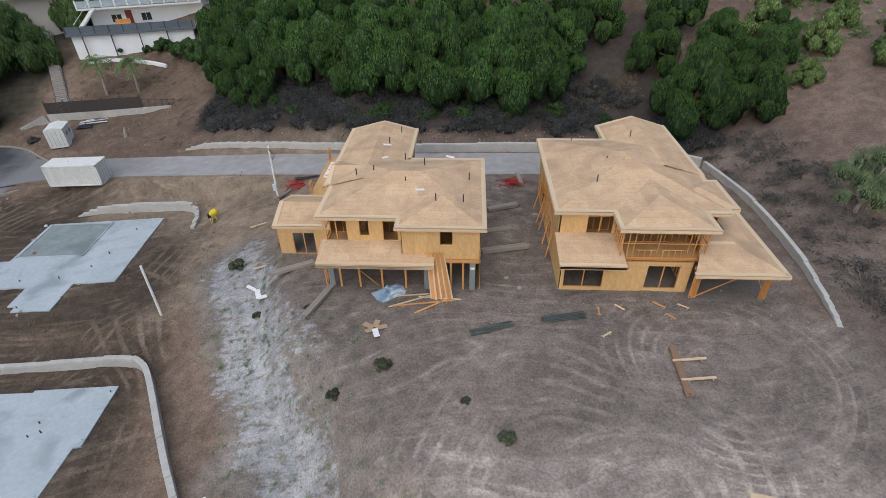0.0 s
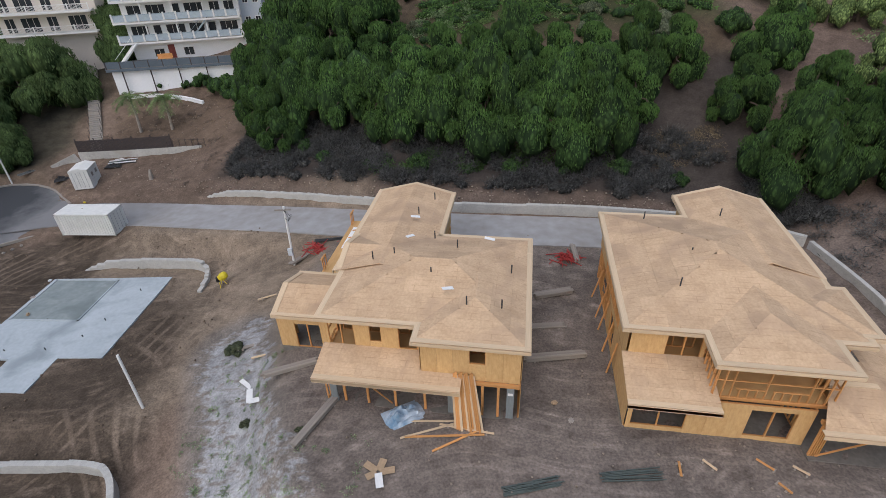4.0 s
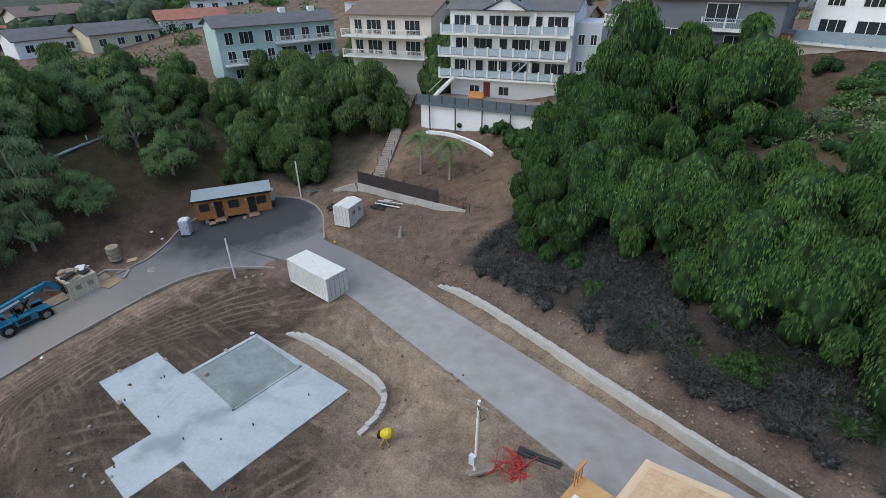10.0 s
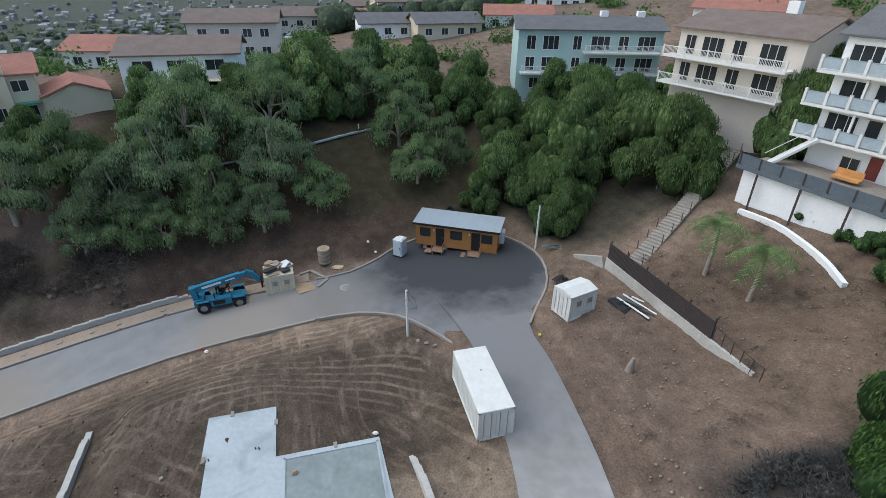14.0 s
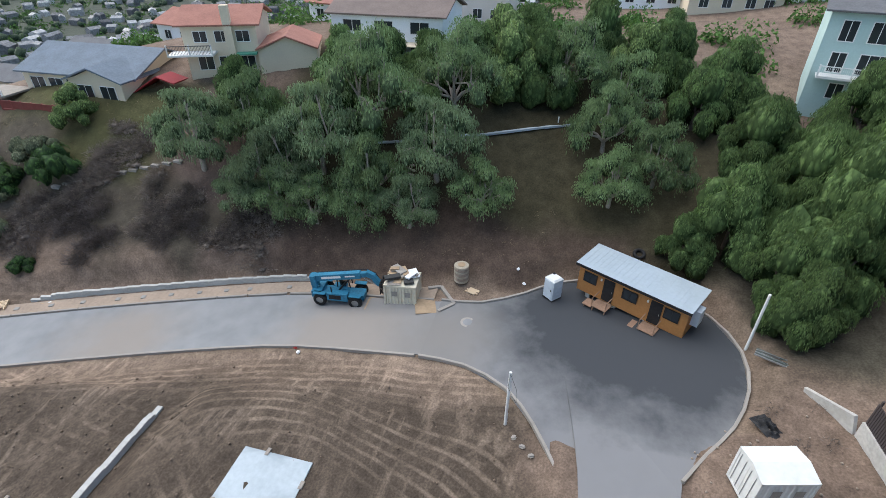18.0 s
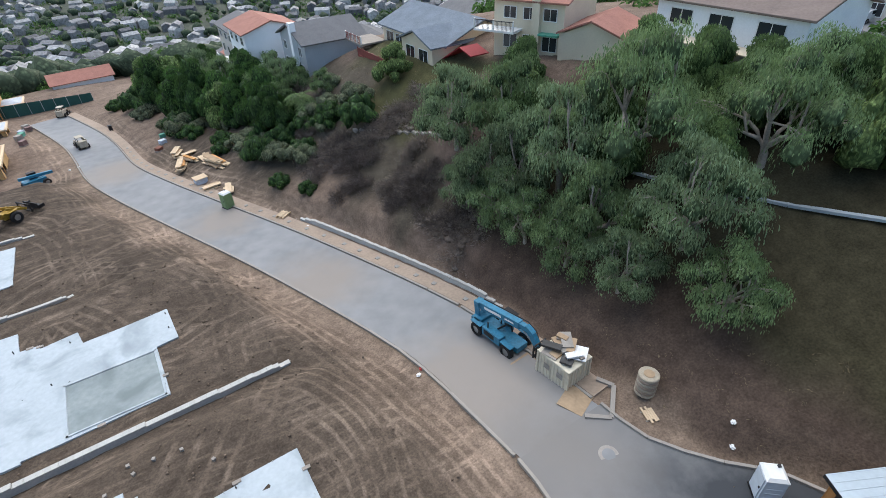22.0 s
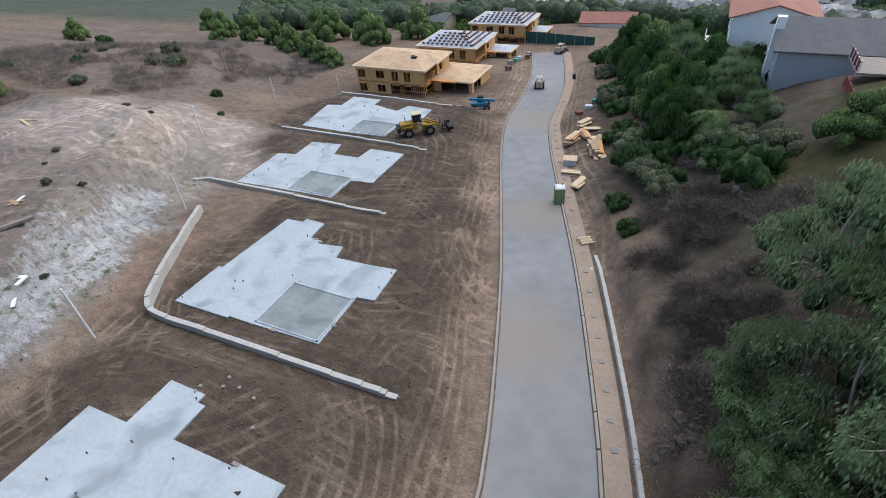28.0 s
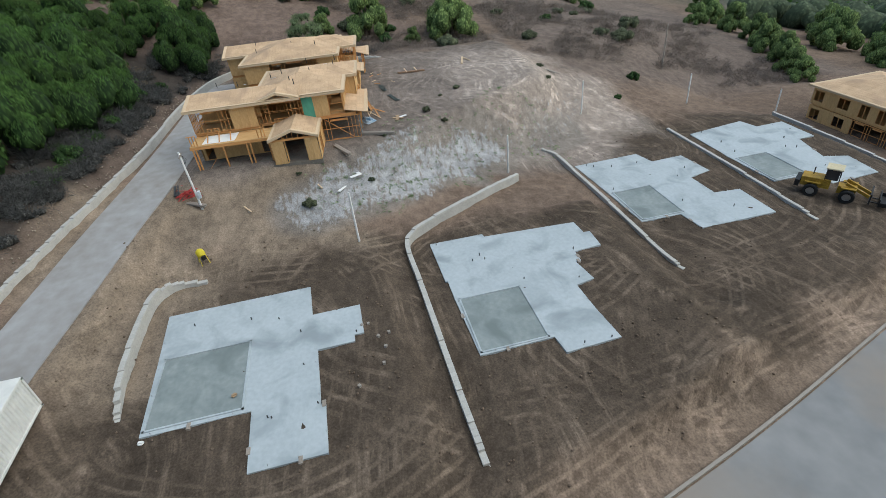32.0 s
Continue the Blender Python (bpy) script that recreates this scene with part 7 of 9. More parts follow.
he = home("hill_house", "cream two-storey house at the top of the slope", 21, 69.5, 17.4, 4, 17, 9, 2, CREAM, ROOFBROWN, 1.6, True, 5)
for x, z, w in ((1.5, 0.4, 2.6), (6, 0.6, 2.0), (10, 0.4, 3.0), (2, 3.4, 1.8), (7, 3.4, 2.0), (12, 3.4, 2.0)):
    window(he, x, z, w, 1.7)
hn = home("hill_house", "long white house far up the east hill", 46, 78, 17, 10, 20, 9, 2, WHITE, ROOFRED, 1.6, True, 5)
for k in range(7):
    window(hn, 1 + 2.7 * k, 0.5, 1.6, 1.7)
    window(hn, 1 + 2.7 * k, 3.4, 1.6, 1.5)

# houses along the west rim look east
def west(label, x, y0, y1, z, wall, roof, floors=2, depth=10, rise=1.7, along_x=True, turn=90):
    return home("rim_house", label, x, y0, z, turn, y1 - y0, depth, floors, wall, roof, rise, along_x, 6, 2.8, "houses along the west rim")


w1 = west("white two-storey house with brown roof and planted deck", -82, -0.6, 13.4, 8.2, WHITE, ROOFBROWN)
for x in (1.5, 5.5, 10):
    window(w1, x, 3.5, 2.4, 1.4)
    window(w1, x, 0.3, 2.4, 1.9)
balcony(w1, -1, 14.5, 0.0, 3.2, WHITEPAINT, 2.2, deck=GREYWOOD)
part("awning", boxes((3, -2.4, 2.5, 12, 0, 2.62)), CREAM, w1)
for k in range(7):
    pot = thing("potted_plant", -79.4, 0.9 + k * 1.7, 8.2, 0, "potted green plant on the white deck", "plant", "potted plants on the deck")
    part("pot", tube(bmesh.new(), [(0, 0, 0), (0, 0, 0.45)], [0.16, 0.24], 10), ROOFRED, pot)
    rng = np.random.default_rng(k)
    d = rng.normal(size=(60, 3))
    d[:, 2] = np.abs(d[:, 2])
    d /= np.linalg.norm(d, axis=1, keepdims=True)
    mesh_part("leaves", spray_mesh("leaves", np.array([0, 0, 0.45]) + d * 0.15, d, 0.55, 0.14, 0.4, rng), PEPPER, pot)
w2 = west("cream house with red tile roof and green awning", -73.6, -15.6, -7.2, 7.4, CREAM, ROOFRED, 2, 9, 1.5, True, 112)
for x in (1.2, 3.6, 6.0):
    window(w2, x, 3.6, 1.6, 1.3)
    window(w2, x, 0.5, 1.8, 1.6)
part("chimney", boxes((4.9, -0.6, 0, 5.8, 0.2, 7.6)), CREAM, w2)
part("awning", boxes((5.9, -1.0, 2.3, 8.2, 0, 2.5)), GREENSHEET, w2, "green cloth awning")
part("awning", boxes((1.0, -0.8, 2.3, 3.2, 0, 2.5)), GREENSHEET, w2, "green cloth awning")
part("garage_wing", boxes((8.4, -1.0, -6, 15.2, 6, 3.0)), CREAM, w2)
roof_gable(w2, 8.6, 15.0, -1.0, 6, 3.0, 1.4, ROOFRED, False, 0.4, wall=CREAM)
balcony(w2, -1.4, 3.6, 2.7, 2.2, DARKRAIL, 2.0)
tent = thing("garden_awning", -71.5, -19.3, 5.2, 0, "bright red cloth shade beside the cream house", "awning")
REDCLOTH = mat("bright red shade cloth", (0.27, 0.018, 0.024), 0.7)
part("cloth", bars(((0, -2.5, 0.4), (0, 1.5, 2.6), 2.6, 0.12)), REDCLOTH, tent)
part("cloth", bars(((0, 1.5, 2.6), (0, 3.8, 2.0), 2.6, 0.12)), REDCLOTH, tent)
part("leg", bars(((1.2, -2.4, -2), (1.2, -2.4, 0.5), 0.1)), DARKRAIL, tent)
w3 = west("low house with blue grey roof over a red deck", -71, -38.6, -21.6, 4.4, CREAM, ROOFBLUE, 1, 11, 2.4)
for x in (1, 3.8, 6.6):
    window(w3, x, 0.1, 2.2, 2.0)
roof_gable(w3, 9.5, 17, -2.2, 5, 2.9, 1.5, ROOFBLUE, False, 0.5, wall=CREAM)
part("front_wing", boxes((9.5, -2.2, -4, 17, -0.01, 2.8)), CREAM, w3)
window(w3, 10.6, 0.4, 2.2, 1.9, -2.2)
window(w3, 13.8, 0.4, 2.2, 1.9, -2.2)
balcony(w3, 0.9, 12.2, -0.6, 4.9, REDWOOD, 1.5, solid=REDWOOD, deck=REDWOOD)
balcony(w3, -4.4, 0.8, 0.6, 4.2, REDWOOD, 1.3, deck=GREYWOOD)
w4 = west("pale grey gabled house with white chimney", -61, -56.7, -45.7, -1.1, stucco("pale grey siding", (0.42, 0.44, 0.46)), ROOFGREY, 2, 10, 2.2, False)
for x in (1.2, 5.0, 8.0):
    window(w4, x, 3.4, 1.4, 1.4)
    window(w4, x, 0.4, 1.8, 1.8)
part("chimney", boxes((6.8, -0.7, 0, 7.9, 0.2, 8.2)), WHITE, w4)
w5 = west("white house with red roof and white deck", -56.4, -73.6, -62.6, -1.8, WHITE, ROOFRED, 2, 10, 1.7)
for x in (1.2, 4.6, 8.0):
    window(w5, x, 3.4, 1.6, 1.4)
    window(w5, x, 0.4, 2.0, 1.8)
balcony(w5, -0.5, 8, 0.0, 3.0, WHITEPAINT, 1.8)
w6 = west("pale house with grey roof far down the rim", -58, -92, -80, -4.6, BEIGE, ROOFGREY, 2, 10, 1.8)
for x in (1.5, 5.5, 9):
    window(w6, x, 3.3, 1.6, 1.4)
    window(w6, x, 0.4, 1.6, 1.6)

# further homes, each with windows, copied over the suburb
random.seed(21)
styles = []
for i, (wall, roof, words) in enumerate(((WHITE, ROOFRED, "distant white house with red tile roof"), (BEIGE, ROOFBROWN, "distant beige house with brown roof"), (CREAM, ROOFGREY, "distant cream house with grey roof"), (GREY, ROOFGREY, "distant grey house with dark roof"), (WHITE, ROOFGREY, "distant white house with grey roof"))):
    h = home("suburb_house", words, 0, 0, -80, 0, 14, 9, 1 + i % 2, wall, roof, 1.8, True, 3, 2.8, "houses of the suburb")
    for x in (1.5, 5, 8.5, 11.2):
        for k in range(1 + i % 2):
            window(h, x, 0.5 + 2.8 * k, 1.5, 1.4)
    styles.append(h)
spots_far = [(x, y, t) for x, y, t in ((-102, -14, 80), (-104, 4, 85), (-122, -20, 80), (-124, 0, 90), (-124, 34, 95), (-118, 45, 90), (-145, -10, 80), (-146, 16, 90), (-140, 40, 95), (-150, 34, 95), (-158, 62, 80), (-96, 92, 40), (-70, 92, 20), (-52, 94, 15), (-34, 96, 10), (-14, 90, 5), (6, 92, 0), (-60, 116, 15), (-40, 120, 10), (-18, 116, 5), (4, 118, 0), (28, 100, 5), (-95, -38, 85), (-93, -58, 88), (-92, -78, 90), (-90, -98, 90), (-112, -45, 85), (-114, -66, 85), (-112, -88, 90), (-86, -118, 85), (-110, -112, 85), (-132, -52, 80), (-134, -76, 80), (-60, -104, 90), (-62, -124, 85), (-35, -140, 5), (-10, -145, 0), (20, -140, 0), (45, -136, 0), (-40, -165, 0), (-5, -170, 0), (70, -150, 0), (-160, 5, 80), (-165, 35, 90), (-84, -140, 60), (30, -165, 0), (-120, 60, 70), (-135, 75, 60))]
for i, (x, y, t) in enumerate(spots_far):
    m = pose(x, y, land_at(x, y) + 0.2, 0, 0, t + random.uniform(-6, 6))
    h = styles[i] if i < len(styles) else copy_thing(styles[(0, 1, 2, 4, 1, 4, 2)[(i * 3 + i // 5) % 7]], m)
    h.matrix_basis = m


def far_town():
    """Roofs and tree masses that fill the plain to the horizon."""
    rng = np.random.default_rng(8)
    n = 2600
    r = 200 + 1500 * rng.random(n) ** 1.4
    a = rng.uniform(radians(150), radians(282), n)
    x, y = -12 + r * np.cos(a), -5 + r * np.sin(a)
    z = land(x, y)
    bm = bmesh.new()
    verts, faces = [], []
    for i in range(n):
        w, d, h = rng.uniform(6, 12), rng.uniform(5, 8), rng.uniform(2.5, 5)
        c, s = math.cos(i * 1.3), math.sin(i * 1.3)
        k = len(verts)
        prof = [(-w, -d, -2), (w, -d, -2), (w, d, -2), (-w, d, -2), (-w, -d, h), (w, -d, h), (w, d, h), (-w, d, h), (-w, 0, h + 2), (w, 0, h + 2)]
        verts += [(x[i] + c * p * 0.6 - s * q * 0.6, y[i] + s * p * 0.6 + c * q * 0.6, z[i] + 1.5 + t) for p, q, t in prof]
        faces += [[k + j for j in f] for f in ((0, 1, 5, 4), (1, 2, 6, 9, 5), (2, 3, 7, 6), (3, 0, 4, 8, 7), (4, 5, 9, 8), (6, 7, 8, 9))]
    bm.free()
    me = bpy.data.meshes.new("far_town")
    me.from_pydata(verts, [], faces)
    ob = tagged(mesh_part("far_town", me, TOWN), "pale roofs and walls of the distant town", "town", "", "stuff")
    n = 6000
    r = 150 + 1100 * rng.random(n) ** 1.4
    a = rng.uniform(radians(150), radians(310), n)
    p = np.stack([-12 + r * np.cos(a), -5 + r * np.sin(a)], -1)
    grow = scatter("far_woods", "dark green street trees of the distant town", PEPPER, p, 2.8, 2.2, 34, 5.5, 9, 0.3, 0.9)
    n = 3800
    r = 135 + 900 * rng.random(n) ** 1.5
    a = rng.uniform(radians(150), radians(312), n)
    p = np.stack([-12 + r * np.cos(a), -5 + r * np.sin(a)], -1)
    crowns = mounds("far_woods", "rounded dull green tree crowns of the distant town", TOWNTREE, p, 5.6, 19, 0.9, 1, 2.6)
    return ob, grow, crowns


TOWN = leaf_material("mixed pale town walls", (0.15, 0.15, 0.16), (0.62, 0.61, 0.60))
TOWNTREE = leaf_mass("dull far tree crowns", (0.034, 0.050, 0.030), (0.120, 0.158, 0.092), 1.2, 0.7)
far_town()
scatter("street_trees", "dark green garden trees between the homes", PEPPER, patch(330, [(-160, -92, -110, 90), (-90, 60, 88, 140), (-90, -66, -130, -86), (-20, 90, -180, -125), (-66, -50, -125, -90)], 31), 1.1, 0.5, 260, 3.0, 32, 0.4, 1.1)

# ---- site office, containers, toilets ----
CORRUGATED = mat("white painted corrugated steel", (0.70, 0.70, 0.67), 0.6, grain=3, coarse=0.8, vary=0.14, bump=0.02)
CREAMSTEEL = mat("cream painted corrugated steel", (0.66, 0.60, 0.47), 0.6, grain=4, coarse=0.8, vary=0.18, bump=0.02)
RUST = mat("rusty scuffed steel", (0.30, 0.20, 0.14), 0.7, 0.2, grain=6, coarse=1.5, vary=0.4)
SIDING = mat("orange brown wood siding", (0.40, 0.185, 0.062), 0.75, grain=5, coarse=0.8, vary=0.22)
METALROOF = mat("blue grey metal roof", (0.40, 0.46, 0.50), 0.45, 0.3, grain=4, coarse=0.6, vary=0.12, bump=0.02)
PALEPLASTIC = mat("pale grey blue plastic", (0.55, 0.60, 0.65), 0.5, grain=4, coarse=1, vary=0.12, bump=0.02)
GREENPLASTIC = mat("green plastic panel", (0.20, 0.30, 0.14), 0.55, grain=4, coarse=1, vary=0.2, bump=0.02)
RUBBER = mat("black tyre rubber", (0.022, 0.022, 0.022), 0.85, grain=10, coarse=2, vary=0.4)
BLUEPAINT = mat("scuffed blue machine paint", (0.035, 0.20, 0.32), 0.45, grain=6, coarse=1.5, vary=0.35, bump=0.03)
YELLOWPAINT = mat("yellow machine paint", (0.42, 0.255, 0.035), 0.6, grain=6, coarse=1.5, vary=0.5, bump=0.03)
BLACKSTEEL = mat("black machine steel", (0.03, 0.03, 0.032), 0.55, 0.3, grain=8, coarse=2, vary=0.4)
REDPAINT = mat("red painted steel", (0.42, 0.055, 0.05), 0.6, grain=8, coarse=2, vary=0.3)
YELLOW = mat("bright yellow plastic", (0.62, 0.50, 0.03), 0.5, grain=6, coarse=2, vary=0.2)
CARDBOARD = mat("brown cardboard", (0.42, 0.30, 0.19), 0.85, grain=5, coarse=2, vary=0.25)


def ribbed(x0, x1, z0, z1, y, depth=0.06, pitch=0.28, flip=1):
    """A corrugated side in the plane of y."""
    bm = bmesh.new()
    n = int((x1 - x0) / pitch)
    prof = []
    for k in range(n):
        a = x0 + (x1 - x0) * k / n
        p = (x1 - x0) / n
        prof += [(a, 0), (a + p * 0.35, 0), (a + p * 0.5, depth), (a + p * 0.85, depth)]
    prof.append((x1, 0))
    lo, hi = [[bm.verts.new((a, y + b * flip, z)) for a, b in prof] for z in (z0, z1)]
    for i in range(len(prof) - 1):
        bm.faces.new((lo[i], lo[i + 1], hi[i + 1], hi[i]))
    return bm


def container(x, y, z, turn, length, width, height, label, paint, peaked=False):
    c = thing("shipping_container", x, y, z, turn, label, "shipping container", "containers on the site")
    hl, hw = length / 2, width / 2
    frame_bars = []
    for sx in (-1, 1):
        for sy in (-1, 1):
            frame_bars.append(((sx * hl - sx * 0.08, sy * hw - sy * 0.08, 0), (sx * hl - sx * 0.08, sy * hw - sy * 0.08, height), 0.16))
    for zz in (0.1, height - 0.08):
        for sy in (-1, 1):
            frame_bars.append(((-hl, sy * (hw - 0.07), zz), (hl, sy * (hw - 0.07), zz), 0.14))
        for sx in (-1, 1):
            frame_bars.append(((sx * (hl - 0.07), -hw, zz), (sx * (hl - 0.07), hw, zz), 0.14))
    part("frame", bars(*frame_bars), paint, c)
    part("side_panel", ribbed(-hl + 0.1, hl - 0.1, 0.1, height - 0.1, -hw + 0.1, 0.05, 0.28, -1), paint, c)
    part("side_panel", ribbed(-hl + 0.1, hl - 0.1, 0.1, height - 0.1, hw - 0.1), paint, c)
    bm = ribbed(-hw + 0.1, hw - 0.1, 0.1, height - 0.1, hl - 0.1)
    bm.transform(pose(0, 0, 0, 0, 0, -90))
    part("end_panel", bm, paint, c)
    for k in range(2):
        y0 = -hw + 0.14 + k * (hw - 0.14)
        d = part("door", boxes((-hl + 0.03, y0 + 0.01, 0.16, -hl + 0.08, y0 + hw - 0.15, height - 0.14)), paint, c)
        for q in (0.3, 0.75):
            part("lock_rod", tube(bmesh.new(), [(-hl + 0.01, y0 + q * (hw - 0.1), 0.2), (-hl + 0.01, y0 + q * (hw - 0.1), height - 0.2)], 0.022, 6), STEEL, d)
    if peaked:
        bm = bmesh.new()
        prof = [(-hw, height - 0.02), (0, height + 0.25), (hw, height - 0.02)]
        e = [[bm.verts.new((s * hl, a, b)) for a, b in prof] for s in (-1, 1)]
        for k in range(2):
            bm.faces.new((e[0][k], e[0][k + 1], e[1][k + 1], e[1][k]))
        for q in e:
            bm.faces.new(q)
        part("roof", bm, paint, c)
    else:
        part("roof", boxes((-hl + 0.02, -hw + 0.02, height - 0.02, hl - 0.02, hw - 0.02, height + 0.02)), paint, c)
    part("roof_scuff", boxes((hl * 0.2, -0.2, height + 0.021, hl * 0.23, -0.05, height + 0.03)), RUST, c)
    for q in (-0.5, 0.3):
        part("side_label", boxes((hl * q, -hw - 0.02, height * 0.55, hl * q + 0.5, -hw - 0.01, height * 0.75)), KERB, c)
    return c


container(-31.95, 31.15, -2.82, 180, 6.06, 2.44, 2.55, "white corrugated shipping container beside the gravel drive", CORRUGATED)
container(-40.2, 42.3, land_at(-40.2, 42.3) - 0.05, 105, 3.0, 2.2, 2.5, "small white storage container with peaked lid", CORRUGATED, True)
container(-54.7, 16.9, -5.8, 95, 2.9, 2.4, 2.45, "cream corrugated storage box heaped with scrap on its roof", CREAMSTEEL)

office = thing("site_office", -57.9, 31.9, float(turn_top(-57.5, 33)) + 0.03, 61, "orange-brown wood sided site office trailer with metal roof", "site trailer")
W_, D_ = 9.3, 3.1
part("wall", boxes((0, 0, 0.6, W_, D_, 3.35)), SIDING, office)
bm = bmesh.new()
for k in range(11):
    box(bm, 0.02 + k * 0.92, -0.015, 0.6, 0.05 + k * 0.92, 0, 3.3)
part("siding_batten", bm, SIDING, office)
bm = boxes((-0.25, -0.35, 3.36, W_ + 0.25, D_ + 0.25, 3.44))
for v in bm.verts:
    v.co.z += 0.16 if v.co.y > 1 else 0
part("roof", bm, METALROOF, office)
bm = bmesh.new()
for k in range(23):
    x = -0.2 + k * 0.42
    bar(bm, (x, -0.33, 3.447), (x, D_ + 0.23, 3.607), 0.03, 0.018)
part("roof_rib", bm, METALROOF, office)
part("fascia", boxes((-0.25, -0.38, 3.2, W_ + 0.25, -0.35, 3.44)), BLACKSTEEL, office)
for x, w in ((0.5, 1.2), (4.0, 1.3), (7.5, 1.2)):
    window(office, x, 1.75, w, 1.0, 0, BLACKSTEEL)
for x in (2.35, 6.4):
    d = part("door", boxes((x, -0.05, 0.72, x + 0.95, 0.01, 2.85)), BLACKSTEEL, office, "dark door with glass")
    part("handle", boxes((x + 0.8, -0.1, 1.7, x + 0.84, -0.05, 1.85)), STEEL, d)
    part("lamp", boxes((x - 0.3, -0.12, 2.5, x - 0.18, 0, 2.7)), WHITEPAINT, office)
part("air_conditioner", boxes((W_, 0.9, 1.5, W_ + 0.55, 1.9, 2.9)), PALEPLASTIC, office, "white wall air conditioner")
for x in (0.8, 3.2, 6.0, 8.4):
    part("pier", boxes((x, 0.2, 0, x + 0.4, 0.6, 0.6)), BLOCK, office)
    part("pier", boxes((x, D_ - 0.6, 0, x + 0.4, D_ - 0.2, 0.6)), BLOCK, office)
part("axle_beam", boxes((0.3, 0.7, 0.35, W_ - 0.3, 0.9, 0.6), (0.3, D_ - 0.9, 0.35, W_ - 0.3, D_ - 0.7, 0.6)), BLACKSTEEL, office)
BROWNPLY = mat("weathered brown plywood", (0.34, 0.215, 0.145), 0.8, grain=8, coarse=1.5, vary=0.3)
for x in (2.2, 6.3):
    st = thing("wooden_steps", -57.9, 31.9, float(turn_top(-56, 33)) + 0.03, 61, "small plywood landing and steps at the office door", "steps", "steps of the site office")
    part("landing", boxes((x - 0.1, -1.25, 0.5, x + 1.25, -0.06, 0.56)), BROWNPLY, st)
    part("tread", boxes((x - 0.9, -1.2, 0.26, x - 0.1, -0.2, 0.31)), BROWNPLY, st)
    for q in ((x - 0.08, -1.2), (x + 1.17, -1.2)):
        part("rail_post", boxes((q[0], q[1], 0.56, q[0] + 0.06, q[1] + 0.06, 1.35)), BROWNPLY, st)
        part("hand_rail", boxes((q[0], q[1] + 0.05, 1.3, q[0] + 0.06, -0.08, 1.36)), BROWNPLY, st)
    for a, b in ((x, -1.15), (x + 1.1, -1.15), (x, -0.2), (x + 1.1, -0.2), (x - 0.8, -1.1), (x - 0.8, -0.3)):
        part("leg", boxes((a, b, 0, a + 0.08, b + 0.08, 0.5 if a > x - 0.2 else 0.26)), BROWNPLY, st)


def toilet(x, y, z, turn, label, paint, lid):
    t = thing("portable_toilet", x, y, z, turn, label, "portable toilet", "portable toilets")
    part("body", boxes((-0.55, -0.55, 0.12, 0.55, 0.55, 2.05)), paint, t)
    bm = boxes((-0.58, -0.58, 2.05, 0.58, 0.58, 2.2))
    for v in bm.verts:
        if v.co.z > 2.1:
            v.co.x, v.co.y = v.co.x * 0.72, v.co.y * 0.72
    part("roof", bm, lid, t)
    part("base", boxes((-0.6, -0.6, 0, 0.6, 0.6, 0.12)), BLACKSTEEL, t)
    d = part("door", boxes((-0.42, -0.6, 0.2, 0.42, -0.555, 1.95)), paint, t)
    part("latch", boxes((0.28, -0.64, 1.05, 0.36, -0.6, 1.2)), BLACKSTEEL, d)
    for z0 in (0.5, 0.9, 1.3):
        part("rib", boxes((0.555, -0.4, z0, 0.58, 0.4, z0 + 0.1)), paint, t)
    part("vent", boxes((-0.4, 0.2, 2.2, -0.25, 0.35, 2.32)), BLACKSTEEL, t)
    return t


toilet(-57.1, 29.9, float(turn_top(-57.1, 29.9)) + 0.04, 48, "pale grey portable toilet beside the site office", PALEPLASTIC, WHITEPAINT)
toilet(-41.9, -29.0, -8.95, 110, "green portable toilet with white roof by the road", GREENPLASTIC, WHITEPAINT)


# ---- machines ----
def wheel(parent, x, y, z, r, w):
    """A tyre with lugs and a rim, turning about y."""
    bm = bmesh.new()
    rings = []
    prof = [(-w / 2, r * 0.55), (-w / 2, r * 0.9), (-w * 0.35, r), (w * 0.35, r), (w / 2, r * 0.9), (w / 2, r * 0.55)]
    for k in range(20):
        a = 6.2832 * k / 20
        rings.append([bm.verts.new((x + math.cos(a) * q * (1 if k % 2 else 0.97), y + p, z + math.sin(a) * q * (1 if k % 2 else 0.97))) for p, q in prof])
    for a, b in zip(rings, rings[1:] + rings[:1]):
        for k in range(5):
            bm.faces.new((a[k], a[k + 1], b[k + 1], b[k]))
    t = part("wheel", bm, RUBBER, parent)
    part("rim", tube(bmesh.new(), [(x, y - w * 0.32, z), (x, y - w * 0.1, z), (x, y + w * 0.1, z), (x, y + w * 0.32, z)], [r * 0.56, r * 0.5, r * 0.5, r * 0.56], 14), STEEL, t)
    return t


th = thing("telehandler", -53.6, 11.4, -5.95, 96, "scuffed blue telehandler with half-raised boom and forks", "telehandler")
part("chassis", boxes((-2.3, -0.55, 0.55, 2.2, 0.55, 1.05), (-2.5, -0.9, 0.7, -1.6, 0.9, 1.35)), BLUEPAINT, th)
part("engine_cover", boxes((-1.0, -1.15, 0.7, 0.9, -0.5, 1.45)), BLUEPAINT, th)
part("fuel_tank", boxes((-0.9, 0.5, 0.6, 0.3, 1.05, 1.1)), BLUEPAINT, th)
cab = part("cab_roof", bars(((-0.55, 0.8, 2.38), (0.6, 0.8, 2.38), 0.8, 0.07)), BLACKSTEEL, th)
for x, y, b in ((-0.5, 0.45, -0.5), (-0.5, 1.15, -0.5), (0.7, 0.45, 0.5), (0.7, 1.15, 0.5)):
    part("cab_post", bars(((x, y, 1.05), (b, y, 2.35), 0.08)), BLACKSTEEL, th)
